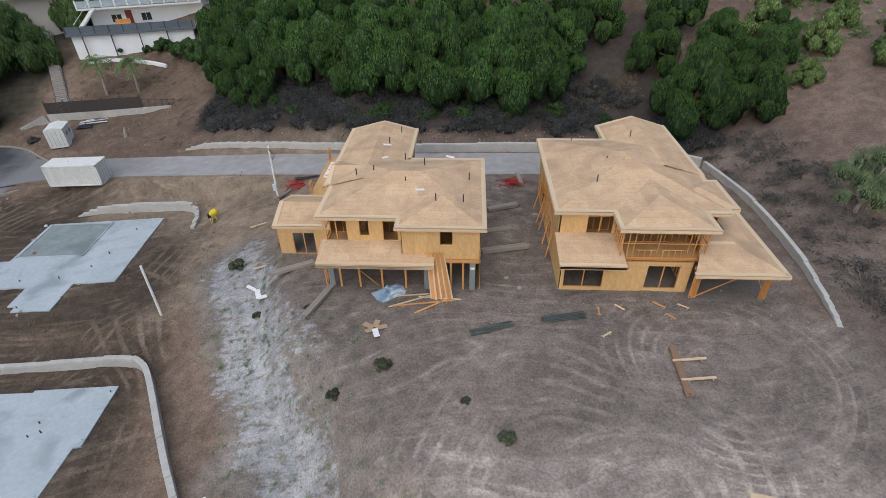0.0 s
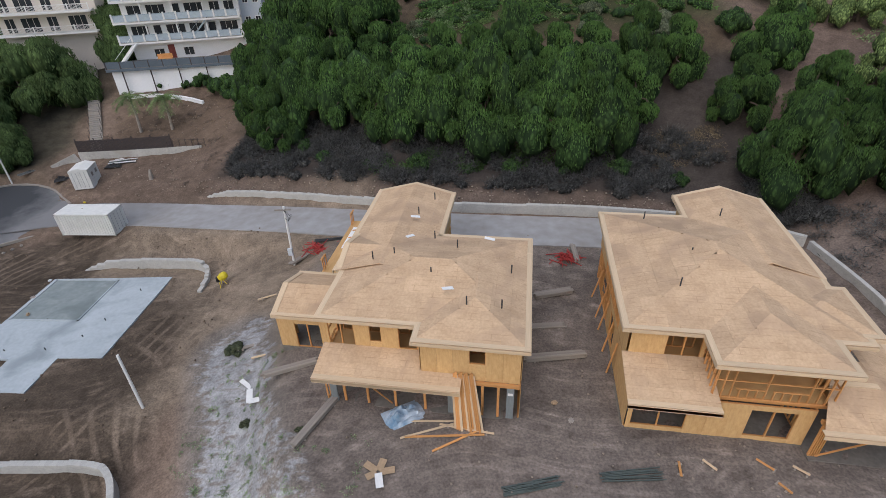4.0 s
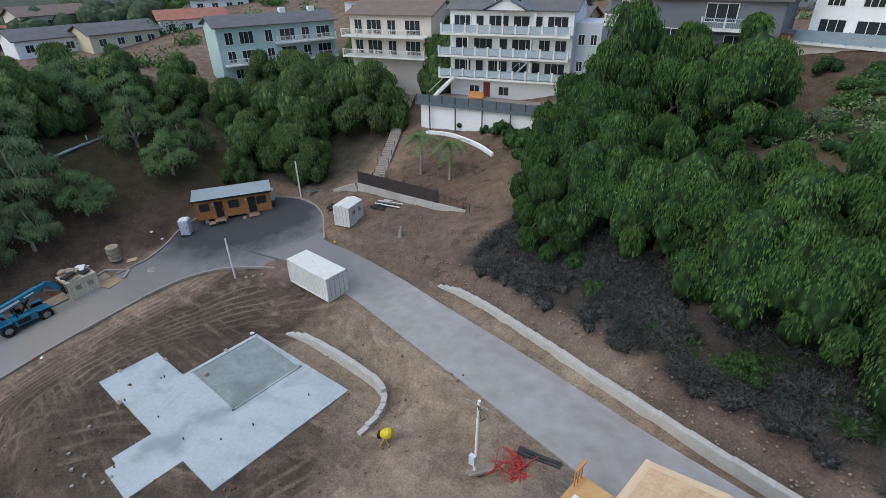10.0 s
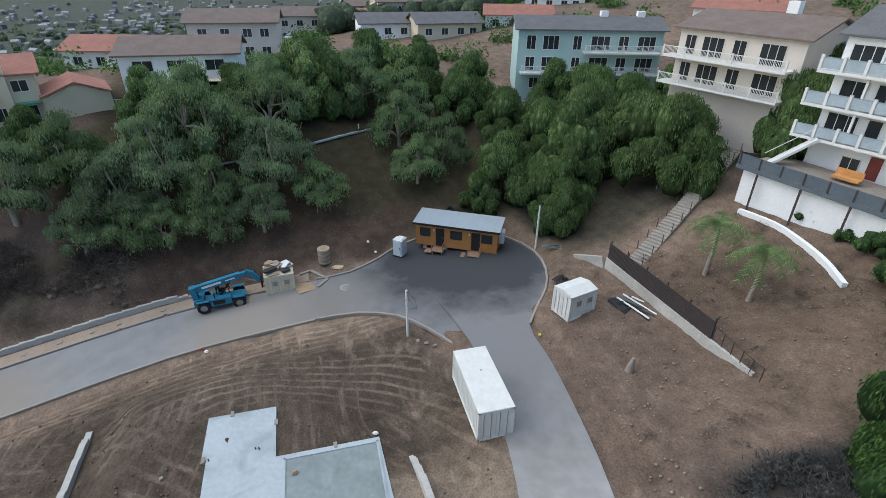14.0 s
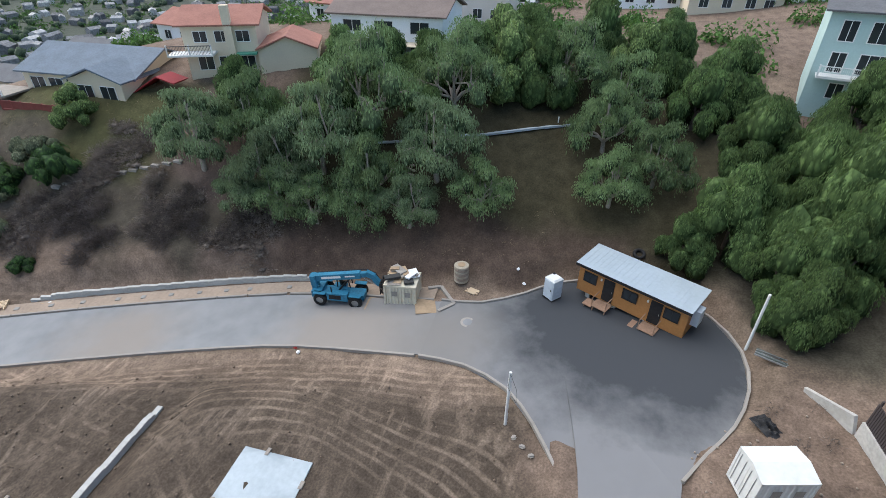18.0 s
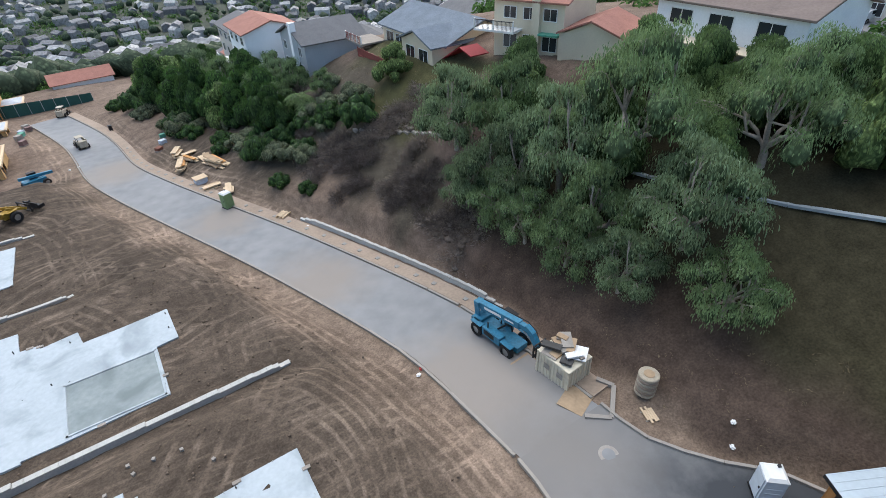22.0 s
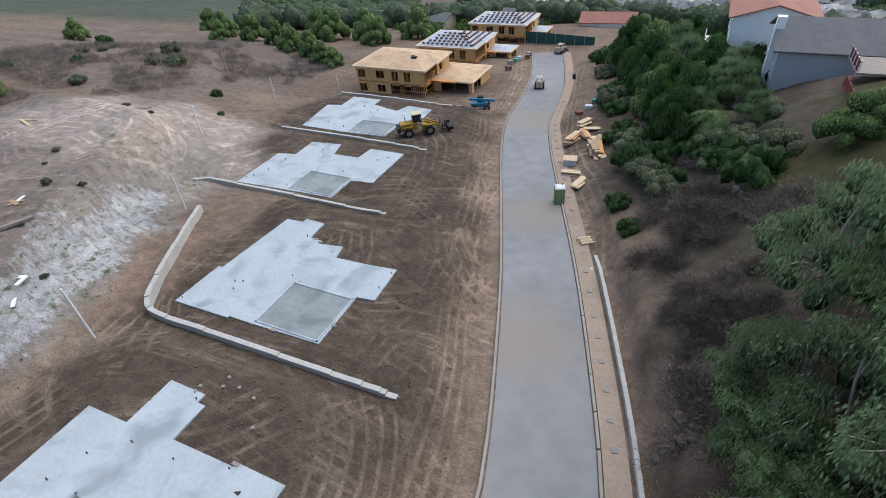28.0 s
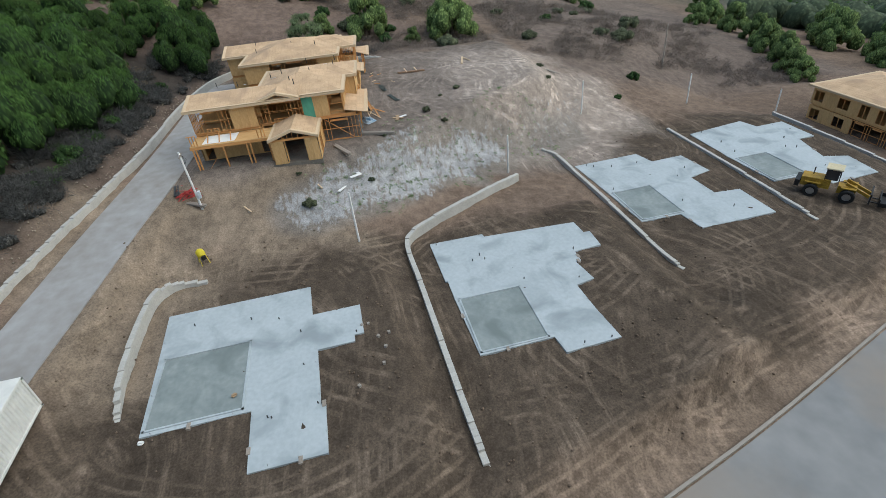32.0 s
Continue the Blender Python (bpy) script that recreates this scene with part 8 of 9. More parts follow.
part("seat", boxes((-0.3, 0.6, 1.05, 0.2, 1.0, 1.4), (-0.35, 0.6, 1.4, -0.2, 1.0, 1.95)), BLACKSTEEL, cab)
boom = part("boom", bars(((-2.7, -0.1, 2.25), (2.0, -0.1, 3.10), 0.5, 0.6)), BLUEPAINT, th)
part("boom_inner", bars(((1.9, -0.1, 3.08), (2.7, -0.1, 3.23), 0.38, 0.44)), BLUEPAINT, boom)
part("boom_nose", bars(((2.5, -0.1, 3.32), (3.2, -0.1, 3.0), 0.4, 0.5), ((3.0, -0.1, 3.15), (3.72, -0.1, 2.2), 0.38, 0.46)), BLUEPAINT, boom)
part("hose", tube(bmesh.new(), [(-2.2, 0.2, 2.66), (0.2, 0.22, 3.1), (2.4, 0.2, 3.5), (3.3, 0.15, 3.2), (3.75, 0.1, 2.4)], 0.05, 6), BLACKSTEEL, boom)
part("tilt_cylinder", bars(((2.3, -0.1, 2.75), (3.5, -0.1, 2.1), 0.13)), STEEL, boom)
part("boom_lettering", bars(((-1.6, -0.362, 2.46), (0.2, -0.362, 2.79), 0.015, 0.22)), WHITEPAINT, boom, "plain white bar where a brand stood")
part("boom_lettering", bars(((0.6, -0.362, 2.86), (1.5, -0.362, 3.02), 0.015, 0.13)), WHITEPAINT, boom, "plain white bar where a brand stood")
part("lift_cylinder", bars(((-0.3, -0.1, 1.0), (1.1, -0.1, 2.7), 0.14)), BLACKSTEEL, th)
for y in (0.2, -0.4):
    part("pivot_plate", bars(((-2.3, y, 1.2), (-2.45, y, 2.6), 0.12, 0.5)), BLUEPAINT, th)
carriage = part("fork_carriage", bars(((3.85, -0.75, 1.7), (3.85, 0.55, 1.7), 0.1, 0.14), ((3.85, -0.75, 2.35), (3.85, 0.55, 2.35), 0.1, 0.14), ((3.85, -0.7, 1.6), (3.85, -0.7, 2.7), 0.1), ((3.85, 0.5, 1.6), (3.85, 0.5, 2.7), 0.1), ((3.85, -0.1, 1.6), (3.85, -0.1, 2.7), 0.1), ((3.85, -0.75, 2.7), (3.85, 0.55, 2.7), 0.08)), BLACKSTEEL, th)
for y in (-0.5, 0.3):
    part("fork", bars(((3.92, y, 2.3), (3.95, y, 1.6), 0.12, 0.06), ((3.92, y, 1.6), (4.1, y, 1.6), 0.12, 0.06)), BLACKSTEEL, carriage)
for x, y in ((-1.7, -1.0), (-1.7, 1.0), (1.55, -1.0), (1.55, 1.0)):
    part("mudguard", bars(((x - 0.55, y, 1.32), (x + 0.55, y, 1.32), 0.46, 0.06)), BLUEPAINT, th)
part("exhaust", tube(bmesh.new(), [(-0.6, -0.9, 1.45), (-0.6, -0.9, 2.0)], 0.06, 8), BLACKSTEEL, th)
part("grille", boxes((-0.8, -1.165, 0.85, 0.3, -1.15, 1.3)), BLACKSTEEL, th)
for x in (-1.7, 1.55):
    for y in (-1.0, 1.0):
        wheel(th, x, y, 0.62, 0.62, 0.42)
for x in (-1.7, 1.55):
    part("axle", bars(((x, -1, 0.62), (x, 1, 0.62), 0.2)), BLACKSTEEL, th)

ld = thing("wheel_loader", -17.6, -41.0, -8.72, 218, "yellow wheel loader with black forks beside the slab", "wheel loader")
part("rear_body", boxes((-2.9, -0.75, 1.0, -0.3, 0.75, 2.0)), YELLOWPAINT, ld)
part("engine_grille", boxes((-2.96, -0.6, 1.1, -2.9, 0.6, 1.8)), BLACKSTEEL, ld)
cab = part("cab_glass", boxes((-0.85, -0.58, 2.0, 0.22, 0.58, 3.18)), GLASS, ld)
for x, y, b in ((-0.9, -0.65, -0.9), (-0.9, 0.65, -0.9), (0.35, -0.6, 0.25), (0.35, 0.6, 0.25)):
    part("cab_post", bars(((x, y, 2.0), (b, y, 3.2), 0.09)), BLACKSTEEL, ld)
for y in (-0.82, 0.82):
    part("mudguard", boxes((-2.5, y - 0.25, 1.5, -1.1, y + 0.25, 1.6), (0.7, y - 0.25, 1.5, 2.0, y + 0.25, 1.58)), YELLOWPAINT, ld)
part("exhaust", tube(bmesh.new(), [(-2.0, 0.3, 2.0), (-2.0, 0.3, 2.8)], 0.06, 8), BLACKSTEEL, ld)
part("cab_roof", boxes((-1.05, -0.75, 3.2, 0.45, 0.75, 3.32)), mat("pale cab roof", (0.6, 0.52, 0.34), 0.6), cab, "cream roof")
part("front_frame", boxes((0.4, -0.5, 0.7, 2.0, 0.5, 1.5)), YELLOWPAINT, ld)
for y in (-0.5, 0.5):
    part("lift_arm", bars(((1.0, y, 1.9), (3.2, y, 0.9), 0.18, 0.3)), YELLOWPAINT, ld)
part("fork_frame", bars(((3.3, -1.2, 0.5), (3.3, 1.2, 0.5), 0.14), ((3.3, -1.2, 1.4), (3.3, 1.2, 1.4), 0.14), ((3.3, -1.1, 0.4), (3.3, -1.1, 1.5), 0.12), ((3.3, 1.1, 0.4), (3.3, 1.1, 1.5), 0.12)), BLACKSTEEL, ld)
for y in (-0.5, 0.5):
    part("fork", bars(((3.3, y, 0.45), (4.5, y, 0.4), 0.14, 0.08)), BLACKSTEEL, ld)
part("counterweight", boxes((-3.4, -1.0, 0.9, -2.97, 1.0, 1.6)), BLACKSTEEL, ld)
part("bucket", bars(((4.5, -1.25, 0.45), (4.5, 1.25, 0.45), 0.9, 0.1), ((4.1, -1.25, 0.8), (4.1, 1.25, 0.8), 0.1, 0.7), ((4.5, -1.2, 0.65), (4.5, -1.28, 0.65), 0.8, 0.4), ((4.5, 1.2, 0.65), (4.5, 1.28, 0.65), 0.8, 0.4)), BLACKSTEEL, ld)
for x in (-1.8, 1.4):
    for y in (-1.05, 1.05):
        wheel(ld, x, y, 0.72, 0.72, 0.5)

fk = thing("rough_forklift", -20.0, -59.2, land_at(-20, -59.2), 200, "teal rough-terrain forklift near the framed house", "forklift")
part("body", boxes((-1.6, -0.7, 0.6, 1.4, 0.7, 1.3)), BLUEPAINT, fk)
part("boom", bars(((-1.9, 0, 1.9), (2.6, 0, 1.5), 0.35, 0.4)), BLUEPAINT, fk)
part("cab", boxes((-0.5, 0.2, 1.3, 0.6, 0.95, 2.2)), BLACKSTEEL, fk)
for x in (-1.2, 1.2):
    for y in (-0.9, 0.9):
        wheel(fk, x, y, 0.55, 0.55, 0.4)


def car(x, y, turn, paint, label, tray=False):
    z = land_at(x, y) + 0.08
    c = thing("parked_car", x, y, z, turn, label, "car", "parked cars")
    bm = bmesh.new()
    prof = [(-2.1, 0.35), (2.15, 0.35), (2.2, 0.75), (1.2, 0.92), (0.5, 1.42), (-0.6, 1.45), (-1.0, 0.95), (-2.15, 0.92)] if tray else [(-2.1, 0.35), (2.1, 0.35), (2.15, 0.72), (1.15, 0.9), (0.45, 1.4), (-1.2, 1.42), (-2.05, 0.95)]
    a, b = [[bm.verts.new((p, s, q)) for p, q in prof] for s in (-0.85, 0.85)]
    bm.faces.new(a)
    bm.faces.new(b[::-1])
    for k in range(len(prof)):
        bm.faces.new((a[k], a[(k + 1) % len(prof)], b[(k + 1) % len(prof)], b[k]))
    bmesh.ops.recalc_face_normals(bm, faces=bm.faces)
    part("body", bm, paint, c)
    part("windscreen", bars(((1.1, 0, 0.95), (0.52, 0, 1.38), 1.5, 0.03)), GLASS, c)
    part("side_glass", boxes((-0.9, -0.862, 1.0, 0.5, -0.852, 1.34), (-0.9, 0.852, 1.0, 0.5, 0.862, 1.34)), GLASS, c)
    for u in (-1.35, 1.35):
        for v in (-0.78, 0.78):
            wheel(c, u, v, 0.33, 0.33, 0.22)
    return c


CARWHITE, CARDARK, CARGREY = [mat(n, c, 0.35, 0.1, grain=2, coarse=0.5, vary=0.08, bump=0) for n, c in (("white car paint", (0.62, 0.62, 0.62)), ("dark car paint", (0.03, 0.03, 0.035)), ("silver car paint", (0.36, 0.37, 0.38)))]
sk = thing("skid_steer", -26.6, -73.4, land_at(-26.6, -73.4) + 0.06, 285, "tan skid-steer loader standing on the lower road", "skid steer")
TANPAINT = mat("dusty tan machine paint", (0.46, 0.40, 0.31), 0.6, grain=6, coarse=1.5, vary=0.3, bump=0.03)
part("body", boxes((-1.3, -0.6, 0.35, 0.7, 0.6, 1.15), (-1.5, -0.65, 0.5, -1.0, 0.65, 1.5)), TANPAINT, sk)
skcab = part("cab", bars(((0.55, -0.5, 1.1), (0.45, -0.5, 2.05), 0.08), ((0.55, 0.5, 1.1), (0.45, 0.5, 2.05), 0.08), ((-0.8, -0.5, 1.1), (-0.8, 0.5, 1.1), 0.08), ((-0.75, -0.5, 1.1), (-0.75, -0.5, 2.05), 0.08), ((-0.75, 0.5, 1.1), (-0.75, 0.5, 2.05), 0.08)), BLACKSTEEL, sk)
part("cab_roof", boxes((-0.85, -0.58, 2.05, 0.55, 0.58, 2.13)), TANPAINT, skcab)
for y in (-0.72, 0.72):
    part("lift_arm", bars(((-1.4, y, 1.6), (0.9, y, 1.35), 0.14, 0.22), ((0.9, y, 1.35), (1.6, y, 0.4), 0.14, 0.2)), TANPAINT, sk)
part("bucket", bars(((1.75, -0.9, 0.2), (1.75, 0.9, 0.2), 0.7, 0.06), ((1.45, -0.9, 0.5), (1.45, 0.9, 0.5), 0.06, 0.6)), BLACKSTEEL, sk)
for x in (-0.85, 0.45):
    for y in (-0.78, 0.78):
        wheel(sk, x, y, 0.42, 0.42, 0.3)
bin_ = thing("waste_bin", -31.6, -80.5, land_at(-31.6, -80.5), 10, "dark wheeled waste bin at the kerb", "bin")
part("body", boxes((-0.3, -0.35, 0.08, 0.3, 0.35, 1.0)), BLACKSTEEL, bin_)
part("lid", boxes((-0.34, -0.4, 1.0, 0.34, 0.4, 1.08)), BLACKSTEEL, bin_)
copy_thing(sk, Matrix.Identity(4)).matrix_basis = pose(-23.8, -100.4, land_at(-23.8, -100.4) + 0.06, 0, 0, 250)
street = tagged(part("street", strip([(x, y, land_at(x, y) + 0.25) for x, y in ((-100, 10), (-112, 15), (-126, 16.5), (-142, 17), (-160, 14), (-190, 8))], -3.6, 3.6, 0.0, 0.3), ASPHALT, None, "grey distant street on the ridge with parked cars"), "", "road", "", "structure")
for i in range(12):
    x = -104 - 5.6 * i
    car(x, float(np.interp(-x, [100, 112, 126, 142, 160, 190], [10, 15, 16.5, 17, 14, 8])) + (2.6 if i % 3 else -2.6), 176, (CARWHITE, CARGREY, CARDARK)[i % 3], ("white", "silver", "dark")[i % 3] + " car parked along the distant street")

hole = thing("manhole_cover", -52.2, 23.4, float(turn_top(-52.2, 23.4)) + 0.02, 0, "round dusty manhole cover in the asphalt", "manhole cover")
part("collar", tube(bmesh.new(), [(0, 0, -0.05), (0, 0, 0.012)], 0.62, 24), KERB, hole)
part("lid", tube(bmesh.new(), [(0, 0, 0), (0, 0, 0.022)], 0.4, 24), ASPHALT, hole)
tyre = thing("old_tyre", -61.9, 37.0, land_at(-61.9, 37.0) + 0.1, 0, "old black tyre lying on the slope", "tyre")
bm = bmesh.new()
ring = [[bm.verts.new((math.cos(a) * (0.42 + 0.16 * math.cos(b)), math.sin(a) * (0.42 + 0.16 * math.cos(b)), 0.14 + 0.14 * math.sin(b))) for b in np.linspace(0, 6.2832, 8, endpoint=False)] for a in np.linspace(0, 6.2832, 20, endpoint=False)]
for p, q in zip(ring, ring[1:] + ring[:1]):
    for k in range(8):
        bm.faces.new((p[k], q[k], q[(k + 1) % 8], p[(k + 1) % 8]))
part("casing", bm, RUBBER, tyre, "", True)
tyre.rotation_euler = (0.0, 0.45, 0.0)
inlet = tagged(new("kerb"), "square concrete kerb round a drain inlet", "kerb", "", "structure")
for a, b in (((-54.4, 21.7), (-56.5, 20.0)), ((-56.5, 20.0), (-56.0, 18.9)), ((-54.4, 21.7), (-53.1, 20.6))):
    beam("kerb_stone", inlet, KERB, (*a, -5.08), (*b, -5.08), 0.3, 0.4)

# ---- poles ----
def post(x, y, h, label, lean=(0, 0), r=0.11, paint=None):
    p = thing("post", x, y, land_at(x, y) - 0.4, 0, label, "post", "white posts on the site")
    part("shaft", tube(bmesh.new(), [(0, 0, 0), (lean[0] * h * 0.5, lean[1] * h * 0.5, h * 0.5), (lean[0] * h, lean[1] * h, h + 0.4)], [r, r * 0.95, r * 0.85], 10), paint or WHITEPAINT, p)
    return p


pole = post(-7.0, 23.2, 6.0, "white service pole with wires and a meter box", (0.02, 0.02))
part("cross_arm", bars(((-0.7, 0, 6.1), (0.7, 0.1, 6.1), 0.1)), GREYWOOD, pole)
part("meter_box", boxes((-0.2, -0.35, 1.6, 0.2, -0.1, 2.3)), PALEPLASTIC, pole)
for k in range(3):
    part("wire_loop", tube(bmesh.new(), [(0.1, 0, 6.1), (0.5 + 0.1 * k, 0.2 * k - 0.2, 5.5), (0.25, 0.1, 4.9), (0.12, 0, 5.3)], 0.018, 5), BLACKSTEEL, pole)
post(-14.3, 8.7, 5.2, "white timber post at the lot's edge", (0.01, 0.0))
p3 = post(-42.6, 28.0, 4.8, "white service post beside the turning circle", (-0.02, 0))
for k in range(2):
    part("wire_loop", tube(bmesh.new(), [(-0.05, 0, 5.1), (0.9, 0.5 * k, 4.9), (1.3, 0.6, 4.2), (0.3, 0.2, 3.6)], 0.015, 5), BLACKSTEEL, p3)
post(-52.8, 44.3, 5.2, "white post behind the site office")
post(-3.6, -9.8, 4.6, "white timber post above the low wall")
post(9.9, -25.5, 4.6, "white timber post on the pale slope")
post(13.7, -45.4, 4.6, "white timber post near the far slabs")
post(9.5, -58.5, 4.6, "white timber post behind the framed house")
post(31, -52, 7.5, "dark utility pole on the brushy hill", (0, 0), 0.13, GREYWOOD)
post(-3.4, 57.5, 7.0, "dark utility pole on the north slope", (0, 0), 0.12, GREYWOOD)


# ---- loose timber and building waste ----
def stack(x, y, turn, length, rows, layers, label, material=None, w=0.14, h=0.09, lift=0.0, name="lumber_stack"):
    s = thing(name, x, y, land_at(x, y) + lift, turn, label, "lumber", "loose timber on the site")
    for j in range(layers):
        for i in range(rows):
            o = random.uniform(-0.15, 0.15)
            piece("board", s, material or GREYWOOD, -length / 2 + o, (i - rows / 2) * (w + 0.01), 0.06 + j * (h + 0.004), length / 2 + o, (i - rows / 2) * (w + 0.01) + w, 0.06 + j * (h + 0.004) + h)
    for q in (-0.35, 0.35):
        piece("bearer", s, GREYWOOD, q * length - 0.05, -rows * w / 2 - 0.1, -0.04, q * length + 0.05, rows * w / 2 + 0.1, 0.055)
    return s


random.seed(9)
stack(-2.4, 8.6, 24, 3.6, 3, 3, "bundle of grey boards beside the framed house")
stack(0.5, 4.4, 66, 3.9, 3, 3, "long bundle of weathered timber by the porch")
stack(15.1, 10.0, 8, 4.0, 3, 4, "stack of long beams between the houses")
stack(15.9, 17.0, 15, 3.0, 4, 3, "stack of boards between the framed houses")
stack(14.8, 13.2, 6, 2.8, 5, 1, "low stack of grey boards on the dirt", w=0.1)
stack(24.0, -3.7, 81, 4.0, 3, 2, "timber crib lying on the open pad", BROWNWOOD)
for d in (-0.6, 0.6):
    stack(24.9, -3.8 + d * 1.3, 2, 2.2, 1, 1, "single pale plank across the timber crib", PALEWOOD, lift=0.12, name="plank")
stack(-6.4, 23.9, 55, 2.8, 3, 2, "weathered planks beside the service pole")
stack(-7.4, 13.1, 25, 1.8, 2, 1, "short grey planks on the slope")
stack(-5.9, 11.7, 22, 1.9, 1, 1, "loose board on the pad edge", PALEWOOD, name="plank")
stack(-8.0, 18.9, 30, 1.6, 1, 1, "loose pale board on the tan soil", PALEWOOD, name="plank")
stack(26, -12.4, -16, 4.2, 2, 1, "pale planks at the edge of the pad", PALEWOOD, name="plank")
stack(26.5, -13.2, 12, 2.6, 1, 1, "single loose plank at the pad edge", PALEWOOD, name="plank")
stack(21.6, -25.5, 12, 4.0, 3, 1, "grey boards lying on the far pad")
stack(18.4, 22.8, 90, 2.6, 3, 3, "grey beams behind the framed house")
for i, (x, y, a, g) in enumerate(((7.4, 4.0, 20, 4.0), (8.2, 3.6, 4, 4.6), (9.4, 4.1, -10, 3.2), (8.6, 3.2, 30, 2.8), (7.6, 4.6, 2, 3.6), (20.6, 2.0, 80, 0.9), (22.2, 2.3, 130, 0.8), (25.2, 2.3, 135, 0.9), (26.8, 2.1, 140, 0.8), (25.4, 1.2, 125, 0.7), (20.4, -0.4, 30, 0.8))):
    stack(x, y, a, g, 1, 1, "loose yellow plank dropped before the house", LUMBER if i % 2 else PALEWOOD, w=0.12, h=0.05, name="plank")
lean_pile = thing("leaning_boards", 9.4, 5.0, -0.2, -5.5, "sheaf of long boards leaning on the porch roof", "lumber")
for k in range(13):
    beam("board", lean_pile, LUMBER if k % 3 else PALEWOOD, (-0.6 + 0.13 * k, -0.9 - 0.05 * (k % 4), 0.02), (-0.9 + 0.1 * k, 0.25, 3.15 + 0.12 * (k % 3)), 0.13, 0.05)
GREENSTEEL = mat("green coated steel bar", (0.115, 0.140, 0.130), 0.6, 0.2, grain=8, coarse=3, vary=0.35, bump=0.02)
for i, (x, y, a) in enumerate(((12.8, 0.7, 14), (18.0, 1.5, 6))):
    r = thing("rebar_bundle", x, y, -0.2, a, "bundle of green coated steel bars on the dirt", "rebar", "rebar bundles")
    for k in range(14):
        e = random.uniform(-0.2, 0.2)
        beam("steel_bar", r, GREENSTEEL, (-1.5 + e, (k % 7 - 3) * 0.08, 0.06 + 0.05 * (k // 7)), (1.5 + e, (k % 7 - 3) * 0.08 + random.uniform(-0.15, 0.15), 0.06 + 0.05 * (k // 7)), 0.045)
for x, y, n in ((17.6, 22.0, 34), (-4.9, 24.4, 34)):
    r = thing("red_pipe_heap", x, y, land_at(x, y), 0, "tangled heap of red painted steel braces", "steel braces", "heaps of red braces")
    for k in range(n):
        a, g = random.uniform(0, 3.14), random.uniform(0.5, 0.95)
        c = Vector((random.gauss(0, 0.55), random.gauss(0, 0.4), 0.06 + 0.35 * random.random()))
        d = Vector((math.cos(a) * g, math.sin(a) * g, random.uniform(-0.12, 0.12)))
        beam("brace", r, REDPAINT, c - d, c + d, 0.06)


def crumpled(name, label, category, x, y, z, turn, w, d, h, material, seed):
    """A heap of creased sheet."""
    bm = bmesh.new()
    n = 12
    v = [[bm.verts.new(((i / n - 0.5) * w, (j / n - 0.5) * d, max(0.015, h * (0.5 + 0.9 * noise.noise(Vector((i * 0.45 + seed, j * 0.5, 0)))) * math.sin(math.pi * min(max(i / n, 0.03), 0.97)) * math.sin(math.pi * min(max(j / n, 0.03), 0.97))))) for j in range(n + 1)] for i in range(n + 1)]
    for i in range(n):
        for j in range(n):
            bm.faces.new((v[i][j], v[i + 1][j], v[i + 1][j + 1], v[i][j + 1]))
    ob = tagged(part(name, bm, material, None, label), "", category)
    ob.matrix_world = pose(x, y, z, 0, 0, turn)
    return ob


TARP = mat("blue and white plastic tarp", (0.50, 0.56, 0.62), 0.4, grain=1.5, coarse=1.2, other=(0.10, 0.20, 0.30), bump=0.3)
crumpled("tarp", "crumpled blue and white tarp before the porch", "tarp", 5.6, 5.0, -0.19, 30, 2.4, 1.5, 0.8, TARP, 3)
crumpled("tarp", "crumpled dark tarp lying beside storage container", "tarp", -39.0, 46.3, land_at(-39, 46.3), 10, 2.2, 1.4, 0.5, BLACKSTEEL, 8)
crumpled("tarp", "heap of crumpled black plastic by the kerb", "tarp", -44.8, 43.6, land_at(-44.8, 43.6), 30, 1.8, 1.2, 0.8, BLACKSTEEL, 5)
sheets = thing("white_sheets", -4.7, 7.6, land_at(-4.7, 7.6), 20, "bright white insulation boards lying on soil", "board")
part("sheet", boxes((-0.6, -0.3, 0.03, 0.7, 0.1, 0.09)), PAPER, sheets)
part("sheet", boxes((-0.75, -0.2, 0.04, -0.35, 1.0, 0.1)), PAPER, sheets)
piece("prop", sheets, GREYWOOD, -0.7, -0.25, -0.05, 0.6, 0.0, 0.03)
board = thing("white_sheets", 1.6, 13.0, land_at(-3.5, 6.0), 0, "pale sheet dropped beside the house", "board")
board.matrix_world = pose(-6.2, 9.3, land_at(-6.2, 9.3), 0, 0, -35)
part("sheet", boxes((-0.9, -0.16, 0.02, 0.9, 0.16, 0.07)), PAPER, board)
waste = thing("cardboard_waste", 4.7, 1.2, -0.2, 0, "flattened cardboard box lying open on the dirt", "cardboard")
for a, g in ((10, 0.9), (75, 0.8), (150, 0.9), (215, 0.7), (285, 1.0)):
    piece("flap", waste, PAPER if a == 285 else CARDBOARD, 0.1, -0.2, 0.03, g, 0.2, 0.05, pose(0, 0, 0.002 * a / 10, 0, -4, a))
mixer = thing("cement_mixer", -14.0, 22.6, land_at(-14, 22.6), 30, "small bright yellow cement mixer beside the wall", "cement mixer")
part("drum", tube(bmesh.new(), [(-0.3, 0, 0.85), (0, 0, 0.95), (0.35, 0, 1.1), (0.5, 0, 1.15)], [0.22, 0.38, 0.36, 0.22], 14), YELLOW, mixer)
for x, y in ((-0.4, -0.35), (0.4, -0.35), (-0.4, 0.35), (0.4, 0.35)):
    part("leg", bars(((x, y, 0), (0, y * 0.86, 0.9), 0.05)), YELLOW, mixer)
part("motor", boxes((-0.55, -0.2, 0.6, -0.25, 0.2, 0.95)), BLACKSTEEL, mixer)

